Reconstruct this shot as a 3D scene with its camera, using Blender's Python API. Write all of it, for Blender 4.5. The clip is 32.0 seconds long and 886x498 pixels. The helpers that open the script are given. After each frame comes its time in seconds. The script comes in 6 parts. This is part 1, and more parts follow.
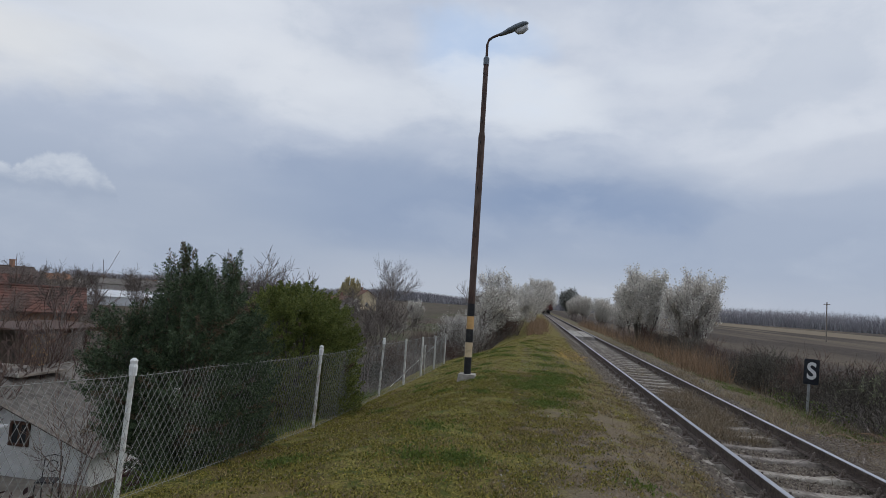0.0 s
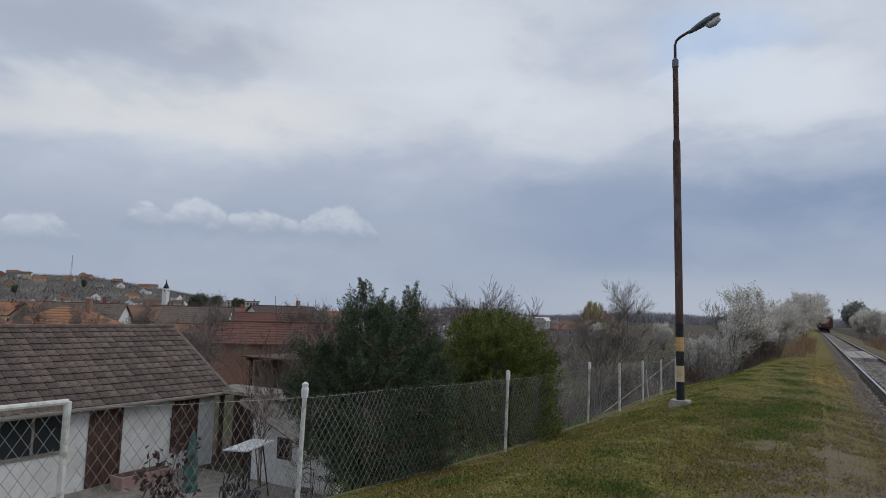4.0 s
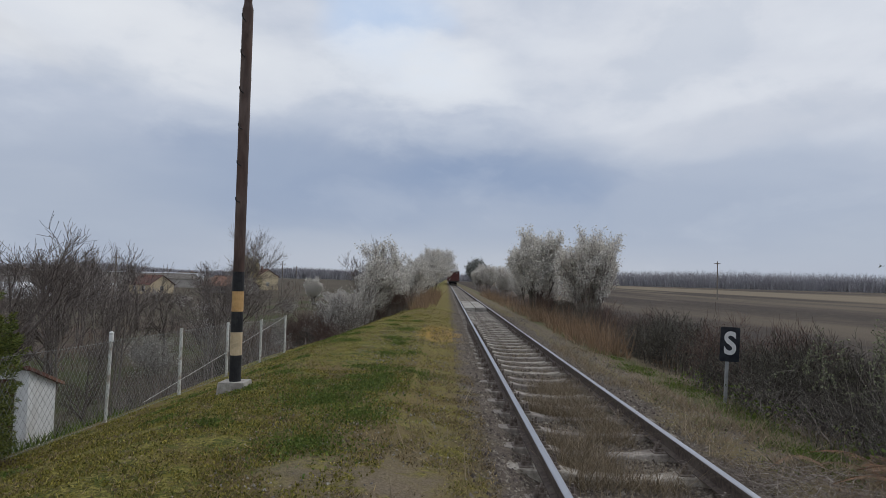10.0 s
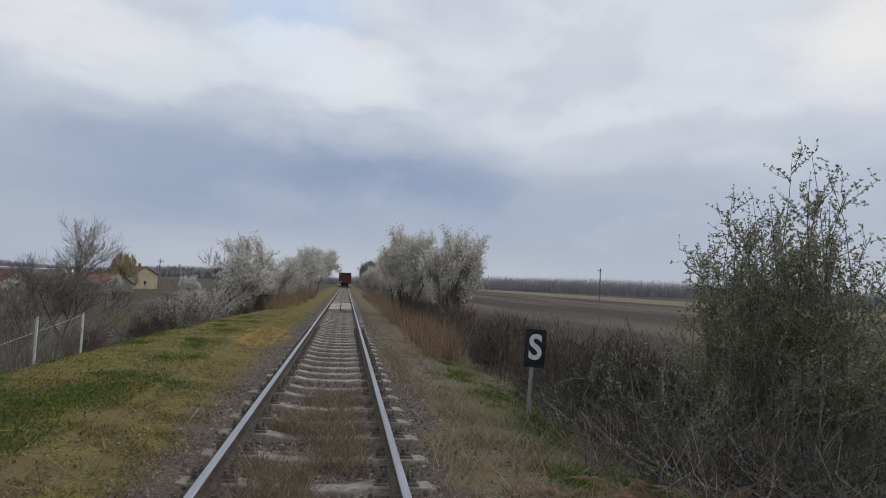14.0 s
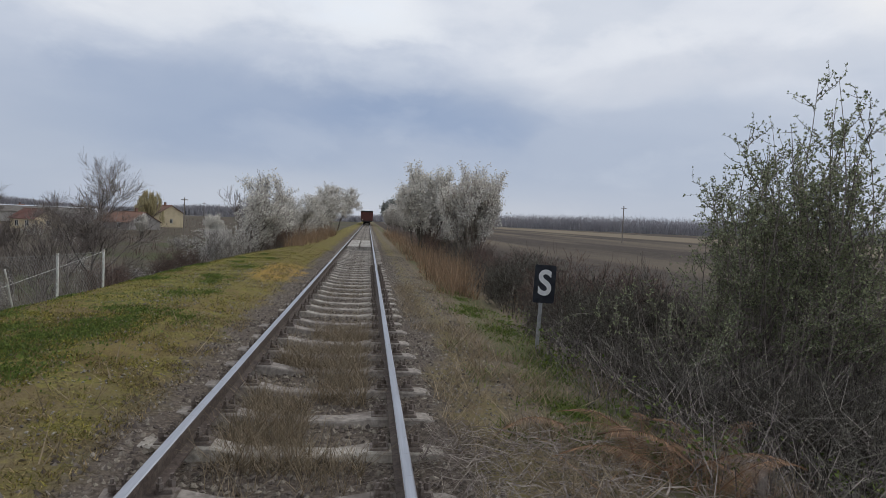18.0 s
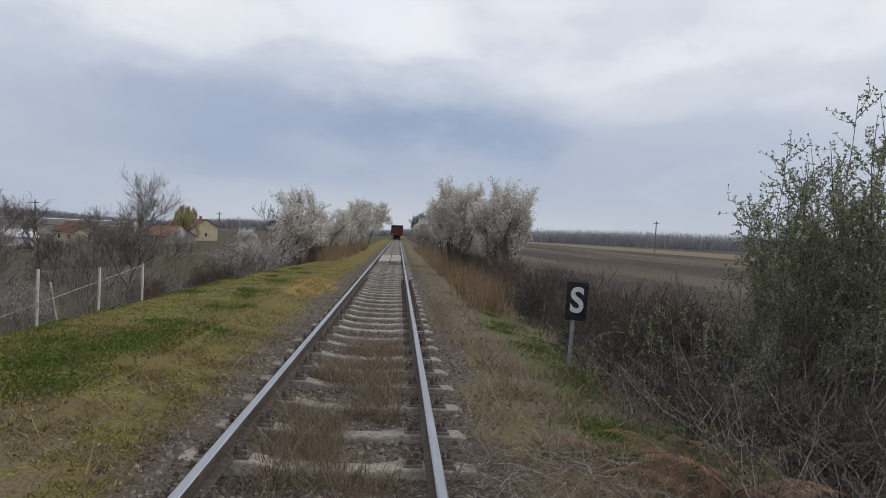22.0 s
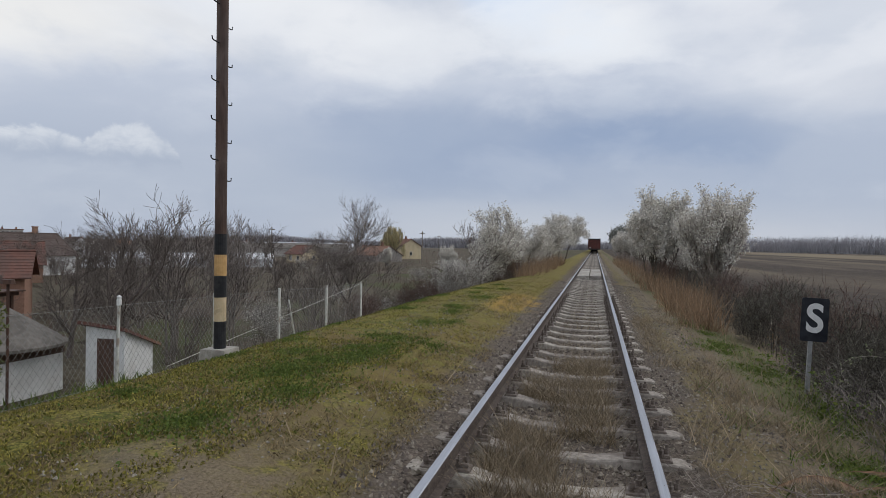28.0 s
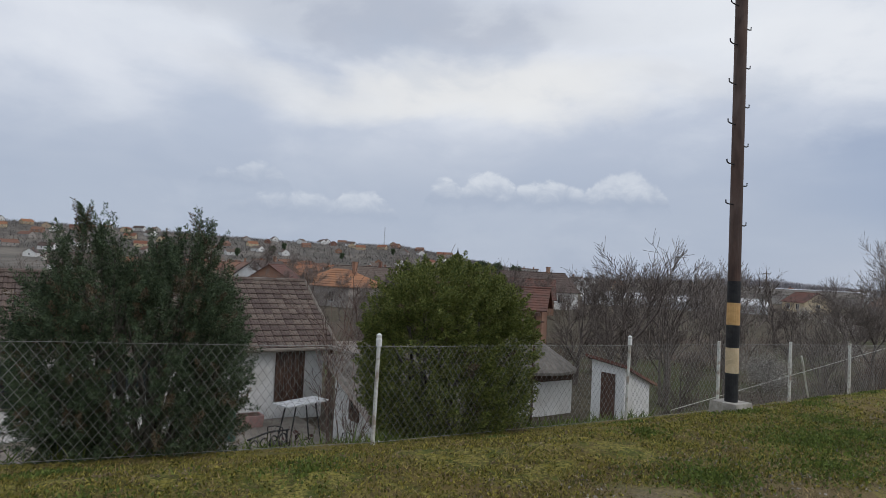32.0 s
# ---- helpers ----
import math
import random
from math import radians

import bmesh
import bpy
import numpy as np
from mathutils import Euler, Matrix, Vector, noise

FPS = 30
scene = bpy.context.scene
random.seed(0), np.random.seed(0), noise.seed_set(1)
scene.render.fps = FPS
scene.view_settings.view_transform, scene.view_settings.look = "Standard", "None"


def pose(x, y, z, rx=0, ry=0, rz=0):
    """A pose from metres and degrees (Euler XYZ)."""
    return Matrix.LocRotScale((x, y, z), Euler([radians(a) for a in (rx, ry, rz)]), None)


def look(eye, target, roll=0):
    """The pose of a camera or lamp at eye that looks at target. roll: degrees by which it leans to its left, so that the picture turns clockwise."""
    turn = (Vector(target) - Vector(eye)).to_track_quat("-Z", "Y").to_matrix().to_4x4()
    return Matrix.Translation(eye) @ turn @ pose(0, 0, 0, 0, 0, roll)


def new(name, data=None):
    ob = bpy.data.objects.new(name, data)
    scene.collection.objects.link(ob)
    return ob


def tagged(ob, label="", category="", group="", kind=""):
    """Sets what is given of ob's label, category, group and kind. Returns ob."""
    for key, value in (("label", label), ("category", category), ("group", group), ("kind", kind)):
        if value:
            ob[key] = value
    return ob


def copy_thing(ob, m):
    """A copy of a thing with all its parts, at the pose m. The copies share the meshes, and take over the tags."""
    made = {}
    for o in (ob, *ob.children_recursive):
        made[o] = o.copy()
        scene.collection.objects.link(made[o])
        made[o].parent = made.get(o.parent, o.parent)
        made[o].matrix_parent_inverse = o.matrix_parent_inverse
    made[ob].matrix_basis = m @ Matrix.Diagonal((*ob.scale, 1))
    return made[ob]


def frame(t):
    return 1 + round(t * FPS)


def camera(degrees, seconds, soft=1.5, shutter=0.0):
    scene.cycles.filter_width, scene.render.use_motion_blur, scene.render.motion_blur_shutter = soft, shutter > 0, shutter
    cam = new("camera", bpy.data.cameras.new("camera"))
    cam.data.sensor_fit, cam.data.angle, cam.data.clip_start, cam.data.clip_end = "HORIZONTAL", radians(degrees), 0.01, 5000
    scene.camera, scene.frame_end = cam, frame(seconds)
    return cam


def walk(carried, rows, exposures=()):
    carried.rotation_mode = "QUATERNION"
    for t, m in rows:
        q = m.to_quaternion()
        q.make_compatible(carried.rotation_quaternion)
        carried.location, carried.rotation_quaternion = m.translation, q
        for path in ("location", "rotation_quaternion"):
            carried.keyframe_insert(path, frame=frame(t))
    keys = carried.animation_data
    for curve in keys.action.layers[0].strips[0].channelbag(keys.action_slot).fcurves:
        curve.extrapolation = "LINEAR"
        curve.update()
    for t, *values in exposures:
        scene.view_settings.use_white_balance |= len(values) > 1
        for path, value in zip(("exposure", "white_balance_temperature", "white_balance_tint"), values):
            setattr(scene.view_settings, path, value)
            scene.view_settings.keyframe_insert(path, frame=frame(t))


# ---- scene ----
cam = camera(70.7, 32.0, soft=0.5)
EXPOSURES = [(0, -0.15, 6250, 10), (1, -0.22, 6200, 10), (2, -0.08, 6250, 10), (5, -0.28, 6250, 10), (6, 0.0, 6300, 10), (9, -0.06, 6380, 10), (13, -0.12, 6450, 10), (15.5, 0.0, 6500, 10), (18, 0.04, 6470, 10), (19, 0.33, 6750, 10), (21, 0.34, 6750, 10), (22, 0.08, 6560, 10), (24, 0.03, 6480, 10), (28, 0.06, 6520, 10), (32, 0.0, 6420, 10)]
PATH = [
    (0, (-3.303, -0.612, 1.658), (-3.601, 1.359, 1.82), 4.0),
    (0.5, (-3.085, -0.399, 1.587), (-3.485, 1.543, 1.852), 4.6),
    (1, (-2.851, -0.269, 1.573), (-3.31, 1.658, 1.85), 3.3),
    (1.5, (-2.682, -0.189, 1.592), (-3.276, 1.71, 1.799), 1.2),
    (2, (-2.473, -0.226, 1.603), (-3.23, 1.623, 1.695), 0.8),
    (2.5, (-2.416, -0.207, 1.599), (-3.314, 1.577, 1.699), 2.3),
    (4.5, (-2.276, -0.36, 1.704), (-3.295, 1.347, 1.922), 1.5),
    (5, (-2.249, -0.229, 1.693), (-3.149, 1.548, 1.876), 1.8),
    (5.5, (-2.163, -0.084, 1.608), (-2.614, 1.86, 1.728), 1.3),
    (6, (-2.195, 0.373, 1.586), (-2.56, 2.338, 1.659), 1.9),
    (6.5, (-2.021, 0.852, 1.561), (-2.373, 2.819, 1.638), 1.7),
    (7, (-1.971, 1.406, 1.565), (-2.192, 3.393, 1.599), 0.4),
    (7.5, (-1.919, 1.975, 1.577), (-2.001, 3.973, 1.571), 1.1),
    (8, (-1.922, 2.567, 1.603), (-2.055, 4.563, 1.613), 4.1),
    (8.5, (-1.879, 3.021, 1.64), (-1.996, 5.017, 1.657), 5.0),
    (9, (-1.864, 3.566, 1.629), (-2.081, 5.553, 1.704), 2.6),
    (9.5, (-1.827, 4.052, 1.602), (-1.863, 6.048, 1.713), 2.3),
    (10, (-1.695, 4.467, 1.594), (-1.709, 6.464, 1.688), 1.4),
    (10.5, (-1.548, 4.866, 1.577), (-1.414, 6.859, 1.671), 2.2),
    (11, (-1.322, 5.201, 1.549), (-1.076, 7.183, 1.643), 1.7),
    (11.5, (-1.102, 5.605, 1.502), (-0.525, 7.52, 1.536), 4.8),
    (12, (-0.836, 5.853, 1.542), (-0.167, 7.737, 1.586), 4.4),
    (12.5, (-0.473, 5.906, 1.566), (0.013, 7.846, 1.59), 7.9),
    (13, (-0.2, 5.902, 1.555), (0.256, 7.85, 1.572), 3.9),
    (13.5, (-0.023, 5.896, 1.537), (0.452, 7.835, 1.655), 1.9),
    (14, (0.227, 5.82, 1.505), (0.529, 7.794, 1.62), 2.5),
    (14.5, (0.354, 5.801, 1.481), (0.632, 7.781, 1.514), 2.6),
    (15, (0.392, 5.81, 1.469), (0.662, 7.792, 1.448), 3.4),
    (15.5, (0.407, 5.828, 1.467), (0.617, 7.816, 1.421), 2.7),
    (17.5, (0.464, 5.908, 1.482), (0.678, 7.896, 1.445), 1.5),
    (18, (0.461, 5.931, 1.471), (0.701, 7.915, 1.385), 2.4),
    (18.5, (0.445, 5.927, 1.465), (0.737, 7.9, 1.323), 1.7),
    (19, (0.438, 5.871, 1.474), (0.809, 7.831, 1.324), 2.2),
    (19.5, (0.426, 5.772, 1.486), (0.777, 7.737, 1.359), 2.2),
    (20, (0.444, 5.802, 1.477), (0.754, 7.774, 1.368), 2.7),
    (20.5, (0.437, 5.846, 1.482), (0.737, 7.82, 1.371), 3.2),
    (21, (0.437, 5.812, 1.484), (0.717, 7.79, 1.386), 3.4),
    (21.5, (0.417, 5.783, 1.495), (0.609, 7.773, 1.433), 2.7),
    (22, (0.42, 5.882, 1.504), (0.564, 7.877, 1.46), 2.6),
    (22.5, (0.427, 5.916, 1.497), (0.604, 7.908, 1.475), 1.9),
    (23, (0.434, 5.85, 1.506), (0.638, 7.839, 1.493), 1.1),
    (23.5, (0.42, 5.814, 1.506), (0.563, 7.809, 1.503), 1.2),
    (24, (0.4, 5.865, 1.501), (0.431, 7.864, 1.516), 1.0),
    (24.5, (0.43, 5.995, 1.497), (0.484, 7.994, 1.499), 1.1),
    (26.5, (0.394, 5.713, 1.49), (0.677, 7.692, 1.442), 0.7),
    (27, (0.389, 5.709, 1.496), (0.553, 7.702, 1.44), 0.4),
    (27.5, (0.329, 5.838, 1.51), (0.172, 7.832, 1.473), 0.5),
    (28, (0.293, 5.877, 1.526), (-0.181, 7.82, 1.511), 0.9),
    (28.5, (0.297, 5.844, 1.537), (-0.5, 7.678, 1.529), 0.8),
    (29, (0.248, 5.84, 1.54), (-0.724, 7.587, 1.536), 1.9),
    (29.5, (0.188, 5.891, 1.554), (-1.095, 7.426, 1.574), 0.6),
    (30, (0.095, 5.907, 1.562), (-1.392, 7.242, 1.635), 1.0),
    (30.5, (-0.01, 5.927, 1.556), (-1.581, 7.163, 1.622), 1.9),
    (31, (-0.044, 5.889, 1.557), (-1.674, 7.047, 1.625), 2.5),
    (31.5, (-0.023, 5.841, 1.557), (-1.689, 6.945, 1.637), 2.5),
    (32, (-0.004, 5.746, 1.562), (-1.668, 6.853, 1.634), 2.75),
]
walk(cam, [(t, look(eye, target, roll)) for t, eye, target, roll in PATH], EXPOSURES)

# ---- light: overcast spring sky, sun behind cloud ----
class Nodes:
    """Short hand for building a node tree."""

    def __init__(self, tree):
        self.tree = tree
        tree.nodes.clear()

    def add(self, kind, inputs=None, **props):
        node = self.tree.nodes.new(kind)
        for key, value in props.items():
            setattr(node, key, value)
        for key, value in (inputs or {}).items():
            if isinstance(value, bpy.types.NodeSocket):
                self.tree.links.new(value, node.inputs[key])
            else:
                node.inputs[key].default_value = value
        return node

    def math(self, op, a, b=0.0, c=0.0):
        return self.add("ShaderNodeMath", {0: a, 1: b, 2: c}, operation=op).outputs[0]

    def ramp(self, value, lo, hi, a=0.0, b=1.0):
        return self.add("ShaderNodeMapRange", {0: value, 1: lo, 2: hi, 3: a, 4: b}, interpolation_type="SMOOTHSTEP").outputs[0]

    def mix(self, f, a, b):
        node = self.add("ShaderNodeMix", data_type="RGBA")
        for key, value in ((0, f), (6, a), (7, b)):
            if isinstance(value, bpy.types.NodeSocket):
                self.tree.links.new(value, node.inputs[key])
            else:
                node.inputs[key].default_value = value if key == 0 else (*value, 1)
        return node.outputs[2]

    def noise(self, vec, scale, detail=5.0, rough=0.55, warp=0.0):
        return self.add("ShaderNodeTexNoise", {"Vector": vec, "Scale": scale, "Detail": detail, "Roughness": rough, "Distortion": warp}).outputs[0]

    def xyz(self, vec):
        return self.add("ShaderNodeSeparateXYZ", {0: vec}).outputs

    def vec(self, x, y, z):
        return self.add("ShaderNodeCombineXYZ", {0: x, 1: y, 2: z}).outputs[0]


SUN_AZ, SUN_EL = -50.0, 38.0  # degrees: azimuth to the left of +y, height


def make_sky():
    world = bpy.data.worlds.new("overcast_sky")
    scene.world = world
    world.use_nodes = True
    n = Nodes(world.node_tree)
    way = n.add("ShaderNodeTexCoord").outputs["Generated"]
    x, y, z = n.xyz(way)
    up = n.math("MAXIMUM", z, 0.0)
    az = n.math("MULTIPLY", n.math("ARCTAN2", n.math("MULTIPLY", x, -1.0), y), 57.29578)
    el = n.math("MULTIPLY", n.math("ARCSINE", z), 57.29578)
    far = n.math("ADD", up, 0.22)
    sheet = n.vec(n.math("DIVIDE", x, far), n.math("DIVIDE", y, far), 0.0)
    # layered stratocumulus: broad soft banks, a little finer texture
    broad = n.noise(n.vec(n.math("MULTIPLY", n.math("DIVIDE", x, far), 0.8), n.math("DIVIDE", y, far), 3.3), 1.1, 3, 0.45, 0.3)
    tufts = n.noise(sheet, 2.6, 6, 0.52, 0.3)
    cover = n.math("ADD", n.math("MULTIPLY", broad, 0.65), n.math("MULTIPLY", tufts, 0.35))
    base = n.mix(n.ramp(cover, 0.38, 0.62), (0.50, 0.55, 0.65), (0.69, 0.72, 0.78))
    warp = n.math("SUBTRACT", n.noise(n.vec(n.math("MULTIPLY", az, 0.045), n.math("MULTIPLY", el, 0.10), 5.0), 1.0, 7, 0.54, 0.3), 0.5)
    elw = n.math("ADD", el, n.math("MULTIPLY", warp, 11.0))
    azw = n.math("ADD", az, n.math("MULTIPLY", warp, 16.0))
    wob = n.math("MULTIPLY", warp, 9.0)

    def layer(under, colour, amount, e0, soft_e, a0=None, soft_a=None):
        """Lay a soft-edged bank of cloud or gap of sky over what is there."""
        de = n.math("DIVIDE", n.math("SUBTRACT", elw, e0), soft_e)
        rr = n.math("MULTIPLY", de, de)
        if a0 is not None:
            da = n.math("DIVIDE", n.math("SUBTRACT", azw, a0), soft_a)
            rr = n.math("ADD", rr, n.math("MULTIPLY", da, da))
        return n.mix(n.math("MULTIPLY", n.ramp(rr, 1.6, 0.0), amount), under, colour)

    # the low sky is slate, palest at the horizon over the track
    base = n.mix(n.math("MULTIPLY", n.ramp(el, 15.5, 6.0), 0.9), base, (0.385, 0.44, 0.545))
    # grey and bright streets of cloud over the village
    base = layer(base, (0.43, 0.465, 0.54), 0.65, 22.0, 3.0, 66.0, 34.0)
    base = layer(base, (0.84, 0.83, 0.80), 0.7, 16.0, 3.0, 54.0, 22.0)
    base = layer(base, (0.80, 0.82, 0.85), 0.6, 24.0, 6.0, 34.0, 13.0)
    base = layer(base, (0.86, 0.87, 0.88), 0.55, 18.5, 3.4, 22.0, 11.0)
    # a few gaps of pale blue, with bright rims
    base = layer(base, (0.50, 0.64, 0.86), 0.7, 21.5, 3.6, 5.0, 6.5)
    base = layer(base, (0.86, 0.88, 0.90), 0.6, 18.5, 2.2, 4.0, 11.0)
    # the slate-blue rain bank over the line
    base = layer(base, (0.29, 0.36, 0.50), 0.85, 9.0, 5.5, 6.0, 22.0)
    base = layer(base, (0.37, 0.43, 0.55), 0.6, 6.5, 5.0, -14.0, 26.0)
    base = layer(base, (0.23, 0.31, 0.47), 0.6, 9.0, 2.6, -4.0, 11.0)
    base = layer(base, (0.72, 0.74, 0.78), 0.5, 18.0, 7.0, -24.0, 18.0)
    base = layer(base, (0.47, 0.51, 0.60), 0.5, 13.5, 2.6, -30.0, 16.0)
    glow = n.math("MULTIPLY", n.math("MULTIPLY", n.ramp(el, 4.5, 0.5), n.ramp(az, 34.0, 8.0)), n.ramp(az, -40.0, -4.0))
    base = n.mix(n.math("MULTIPLY", glow, 0.45), base, (0.60, 0.62, 0.66))
    # fine ripple over all the banks
    ripple = n.noise(n.vec(n.math("MULTIPLY", az, 0.06), n.math("MULTIPLY", el, 0.11), 1.0), 1.6, 7, 0.55, 0.2)
    high = n.ramp(el, 8.0, 15.0, 0.35, 1.0)
    base = n.mix(n.math("MULTIPLY", n.ramp(ripple, 0.48, 0.66, 0.0, 0.22), high), base, (0.82, 0.85, 0.88))
    base = n.mix(n.math("MULTIPLY", n.ramp(ripple, 0.50, 0.34, 0.0, 0.26), high), base, (0.42, 0.485, 0.59))
    # small cumulus low over the village: flat base, heads of uneven height
    puff = n.math("SUBTRACT", n.noise(n.vec(n.math("MULTIPLY", az, 0.16), n.math("MULTIPLY", el, 0.20), 7.0), 3.2, 7, 0.6, 0.4), 0.5)
    bumps = n.math("MULTIPLY", puff, 2.1)
    for bottom, strength, heads in ((6.7, 0.68, ((56.3, 2.6, 8.4), (52.4, 3.8, 9.3), (47.0, 5.4, 8.7), (40.4, 4.6, 9.7))), (7.2, 0.5, ((73.2, 3.8, 8.9), (76.4, 2.6, 8.0))), (4.9, 0.5, ((70.0, 7.5, 6.5), (64.0, 4.4, 6.9)))):
        top = 0.0
        for a0, wide, peak in heads:
            da = n.math("DIVIDE", n.math("SUBTRACT", az, a0), wide)
            arc = n.math("SQRT", n.math("MAXIMUM", n.math("SUBTRACT", 1.0, n.math("MULTIPLY", da, da)), 0.0))
            top = n.math("MAXIMUM", top, n.math("MULTIPLY_ADD", arc, peak - bottom + 3.5, bottom - 3.5))
        under_top = n.math("SUBTRACT", n.math("ADD", top, bumps), el)
        body = n.math("MULTIPLY", n.ramp(under_top, -0.15, 0.45), n.ramp(n.math("ADD", el, bumps), bottom - 1.3, bottom + 0.3))
        shade = n.math("MULTIPLY", n.ramp(n.math("ADD", el, bumps), bottom - 0.4, bottom + 1.9), n.ramp(puff, -0.25, 0.2, 0.6, 1.0))
        base = n.mix(n.math("MULTIPLY", body, strength), base, n.mix(shade, (0.36, 0.415, 0.52), (0.72, 0.75, 0.79)))
    da = n.math("DIVIDE", n.math("SUBTRACT", az, -46.0), 9.0)
    de = n.math("DIVIDE", n.math("SUBTRACT", n.math("ADD", el, bumps), 20.0), 6.0)
    r = n.math("SQRT", n.math("ADD", n.math("MULTIPLY", da, da), n.math("MULTIPLY", de, de)))
    base = n.mix(n.math("MULTIPLY", n.ramp(r, 1.3, 0.2), 0.6), base, (0.92, 0.89, 0.83))
    # the overcast zenith is brighter than the low sky
    zen = n.ramp(el, 30.0, 75.0, 1.0, ZENITH)
    nishita = n.add("ShaderNodeTexSky", sky_type="NISHITA", sun_disc=False, sun_elevation=radians(SUN_EL), sun_rotation=radians(-SUN_AZ)).outputs[0]
    clear = n.add("ShaderNodeBackground", {0: nishita, 1: 0.06})
    cloud = n.add("ShaderNodeBackground", {0: base, 1: n.math("MULTIPLY", zen, SKY)})
    both = n.add("ShaderNodeMixShader", {0: 0.93, 1: clear.outputs[0], 2: cloud.outputs[0]})
    n.add("ShaderNodeOutputWorld", {0: both.outputs[0]})


SKY, ZENITH = 1.08, 1.15
make_sky()
sun = new("sun", bpy.data.lights.new("sun", "SUN"))
sun.data.energy, sun.data.angle, sun.data.color = 0.7, radians(25), (1.0, 0.95, 0.88)
sun.matrix_world = look((0, 0, 60), (60 * math.sin(radians(SUN_AZ)), -60 * math.cos(radians(SUN_AZ)), 60 - 60 * math.tan(radians(SUN_EL))))
scene.view_settings.exposure = 0.0

# ---- materials ----
def surface(name, c1, c2, scale=6.0, rough=0.8, bump=0.3, c3=None, scale3=0.8, amount3=0.6, metal=0.0, stretch=(1, 1, 1), vary=0.0, world=False, islands=0.0, spec=0.3, fuzz=0.0):
    """Two colours in fine grain, a third in broad stains, relief from the grain. vary: lightness by object; islands: by piece of the mesh."""
    m = bpy.data.materials.new(name)
    m.use_nodes = True
    n = Nodes(m.node_tree)
    src = n.add("ShaderNodeNewGeometry").outputs["Position"] if world else n.add("ShaderNodeTexCoord").outputs["Object"]
    vec = n.add("ShaderNodeMapping", {0: src, 3: stretch}).outputs[0]
    fine = n.noise(vec, scale, 7, 0.62)
    col = n.mix(n.ramp(fine, 0.32, 0.68), c1, c2)
    if c3:
        col = n.mix(n.math("MULTIPLY", n.ramp(n.noise(vec, scale3, 5, 0.6, 0.4), 0.45, 0.68), amount3), col, c3)
    if vary or islands:
        rnd = n.add("ShaderNodeObjectInfo").outputs["Random"] if vary else n.add("ShaderNodeNewGeometry").outputs["Random Per Island"]
        v = vary or islands
        gain = n.ramp(rnd, 0.0, 1.0, 1.0 - v, 1.0 + v)
        col = n.add("ShaderNodeHueSaturation", {"Hue": n.ramp(rnd, 0.0, 1.0, 0.5 - 0.04 * v, 0.5 + 0.04 * v), "Value": gain, "Color": col}).outputs[0]
    b = n.add("ShaderNodeBsdfPrincipled", {"Base Color": col, "Roughness": n.ramp(fine, 0.2, 0.8, max(rough - 0.1, 0.05), min(rough + 0.1, 1.0)), "Metallic": metal, "Specular IOR Level": spec})
    if bump:
        rel = n.add("ShaderNodeBump", {"Strength": bump, "Distance": 0.02, "Height": fine}).outputs[0]
        n.tree.links.new(rel, b.inputs["Normal"])
    n.add("ShaderNodeOutputMaterial", {0: b.outputs[0]})
    return m


def leafy(name, c1, c2, vary=0.35, through_light=0.35):
    """Small leaves or petals: colour by piece, some light passing through."""
    m = bpy.data.materials.new(name)
    m.use_nodes = True
    n = Nodes(m.node_tree)
    rnd = n.add("ShaderNodeNewGeometry").outputs["Random Per Island"]
    col = n.mix(rnd, c1, c2)
    rnd2 = n.math("FRACT", n.math("MULTIPLY", rnd, 17.31))
    col = n.add("ShaderNodeHueSaturation", {"Value": n.ramp(rnd2, 0.0, 1.0, 1.0 - vary, 1.0 + vary), "Color": col}).outputs[0]
    d = n.add("ShaderNodeBsdfPrincipled", {"Base Color": col, "Roughness": 0.6, "Specular IOR Level": 0.25})
    t = n.add("ShaderNodeBsdfTranslucent", {0: col})
    mixed = n.add("ShaderNodeMixShader", {0: through_light, 1: d.outputs[0], 2: t.outputs[0]})
    n.add("ShaderNodeOutputMaterial", {0: mixed.outputs[0]})
    return m


def glass_dark(name):
    m = bpy.data.materials.new(name)
    m.use_nodes = True
    n = Nodes(m.node_tree)
    b = n.add("ShaderNodeBsdfPrincipled", {"Base Color": (0.03, 0.035, 0.04, 1), "Roughness": 0.08, "Specular IOR Level": 0.6})
    n.add("ShaderNodeOutputMaterial", {0: b.outputs[0]})
    return m


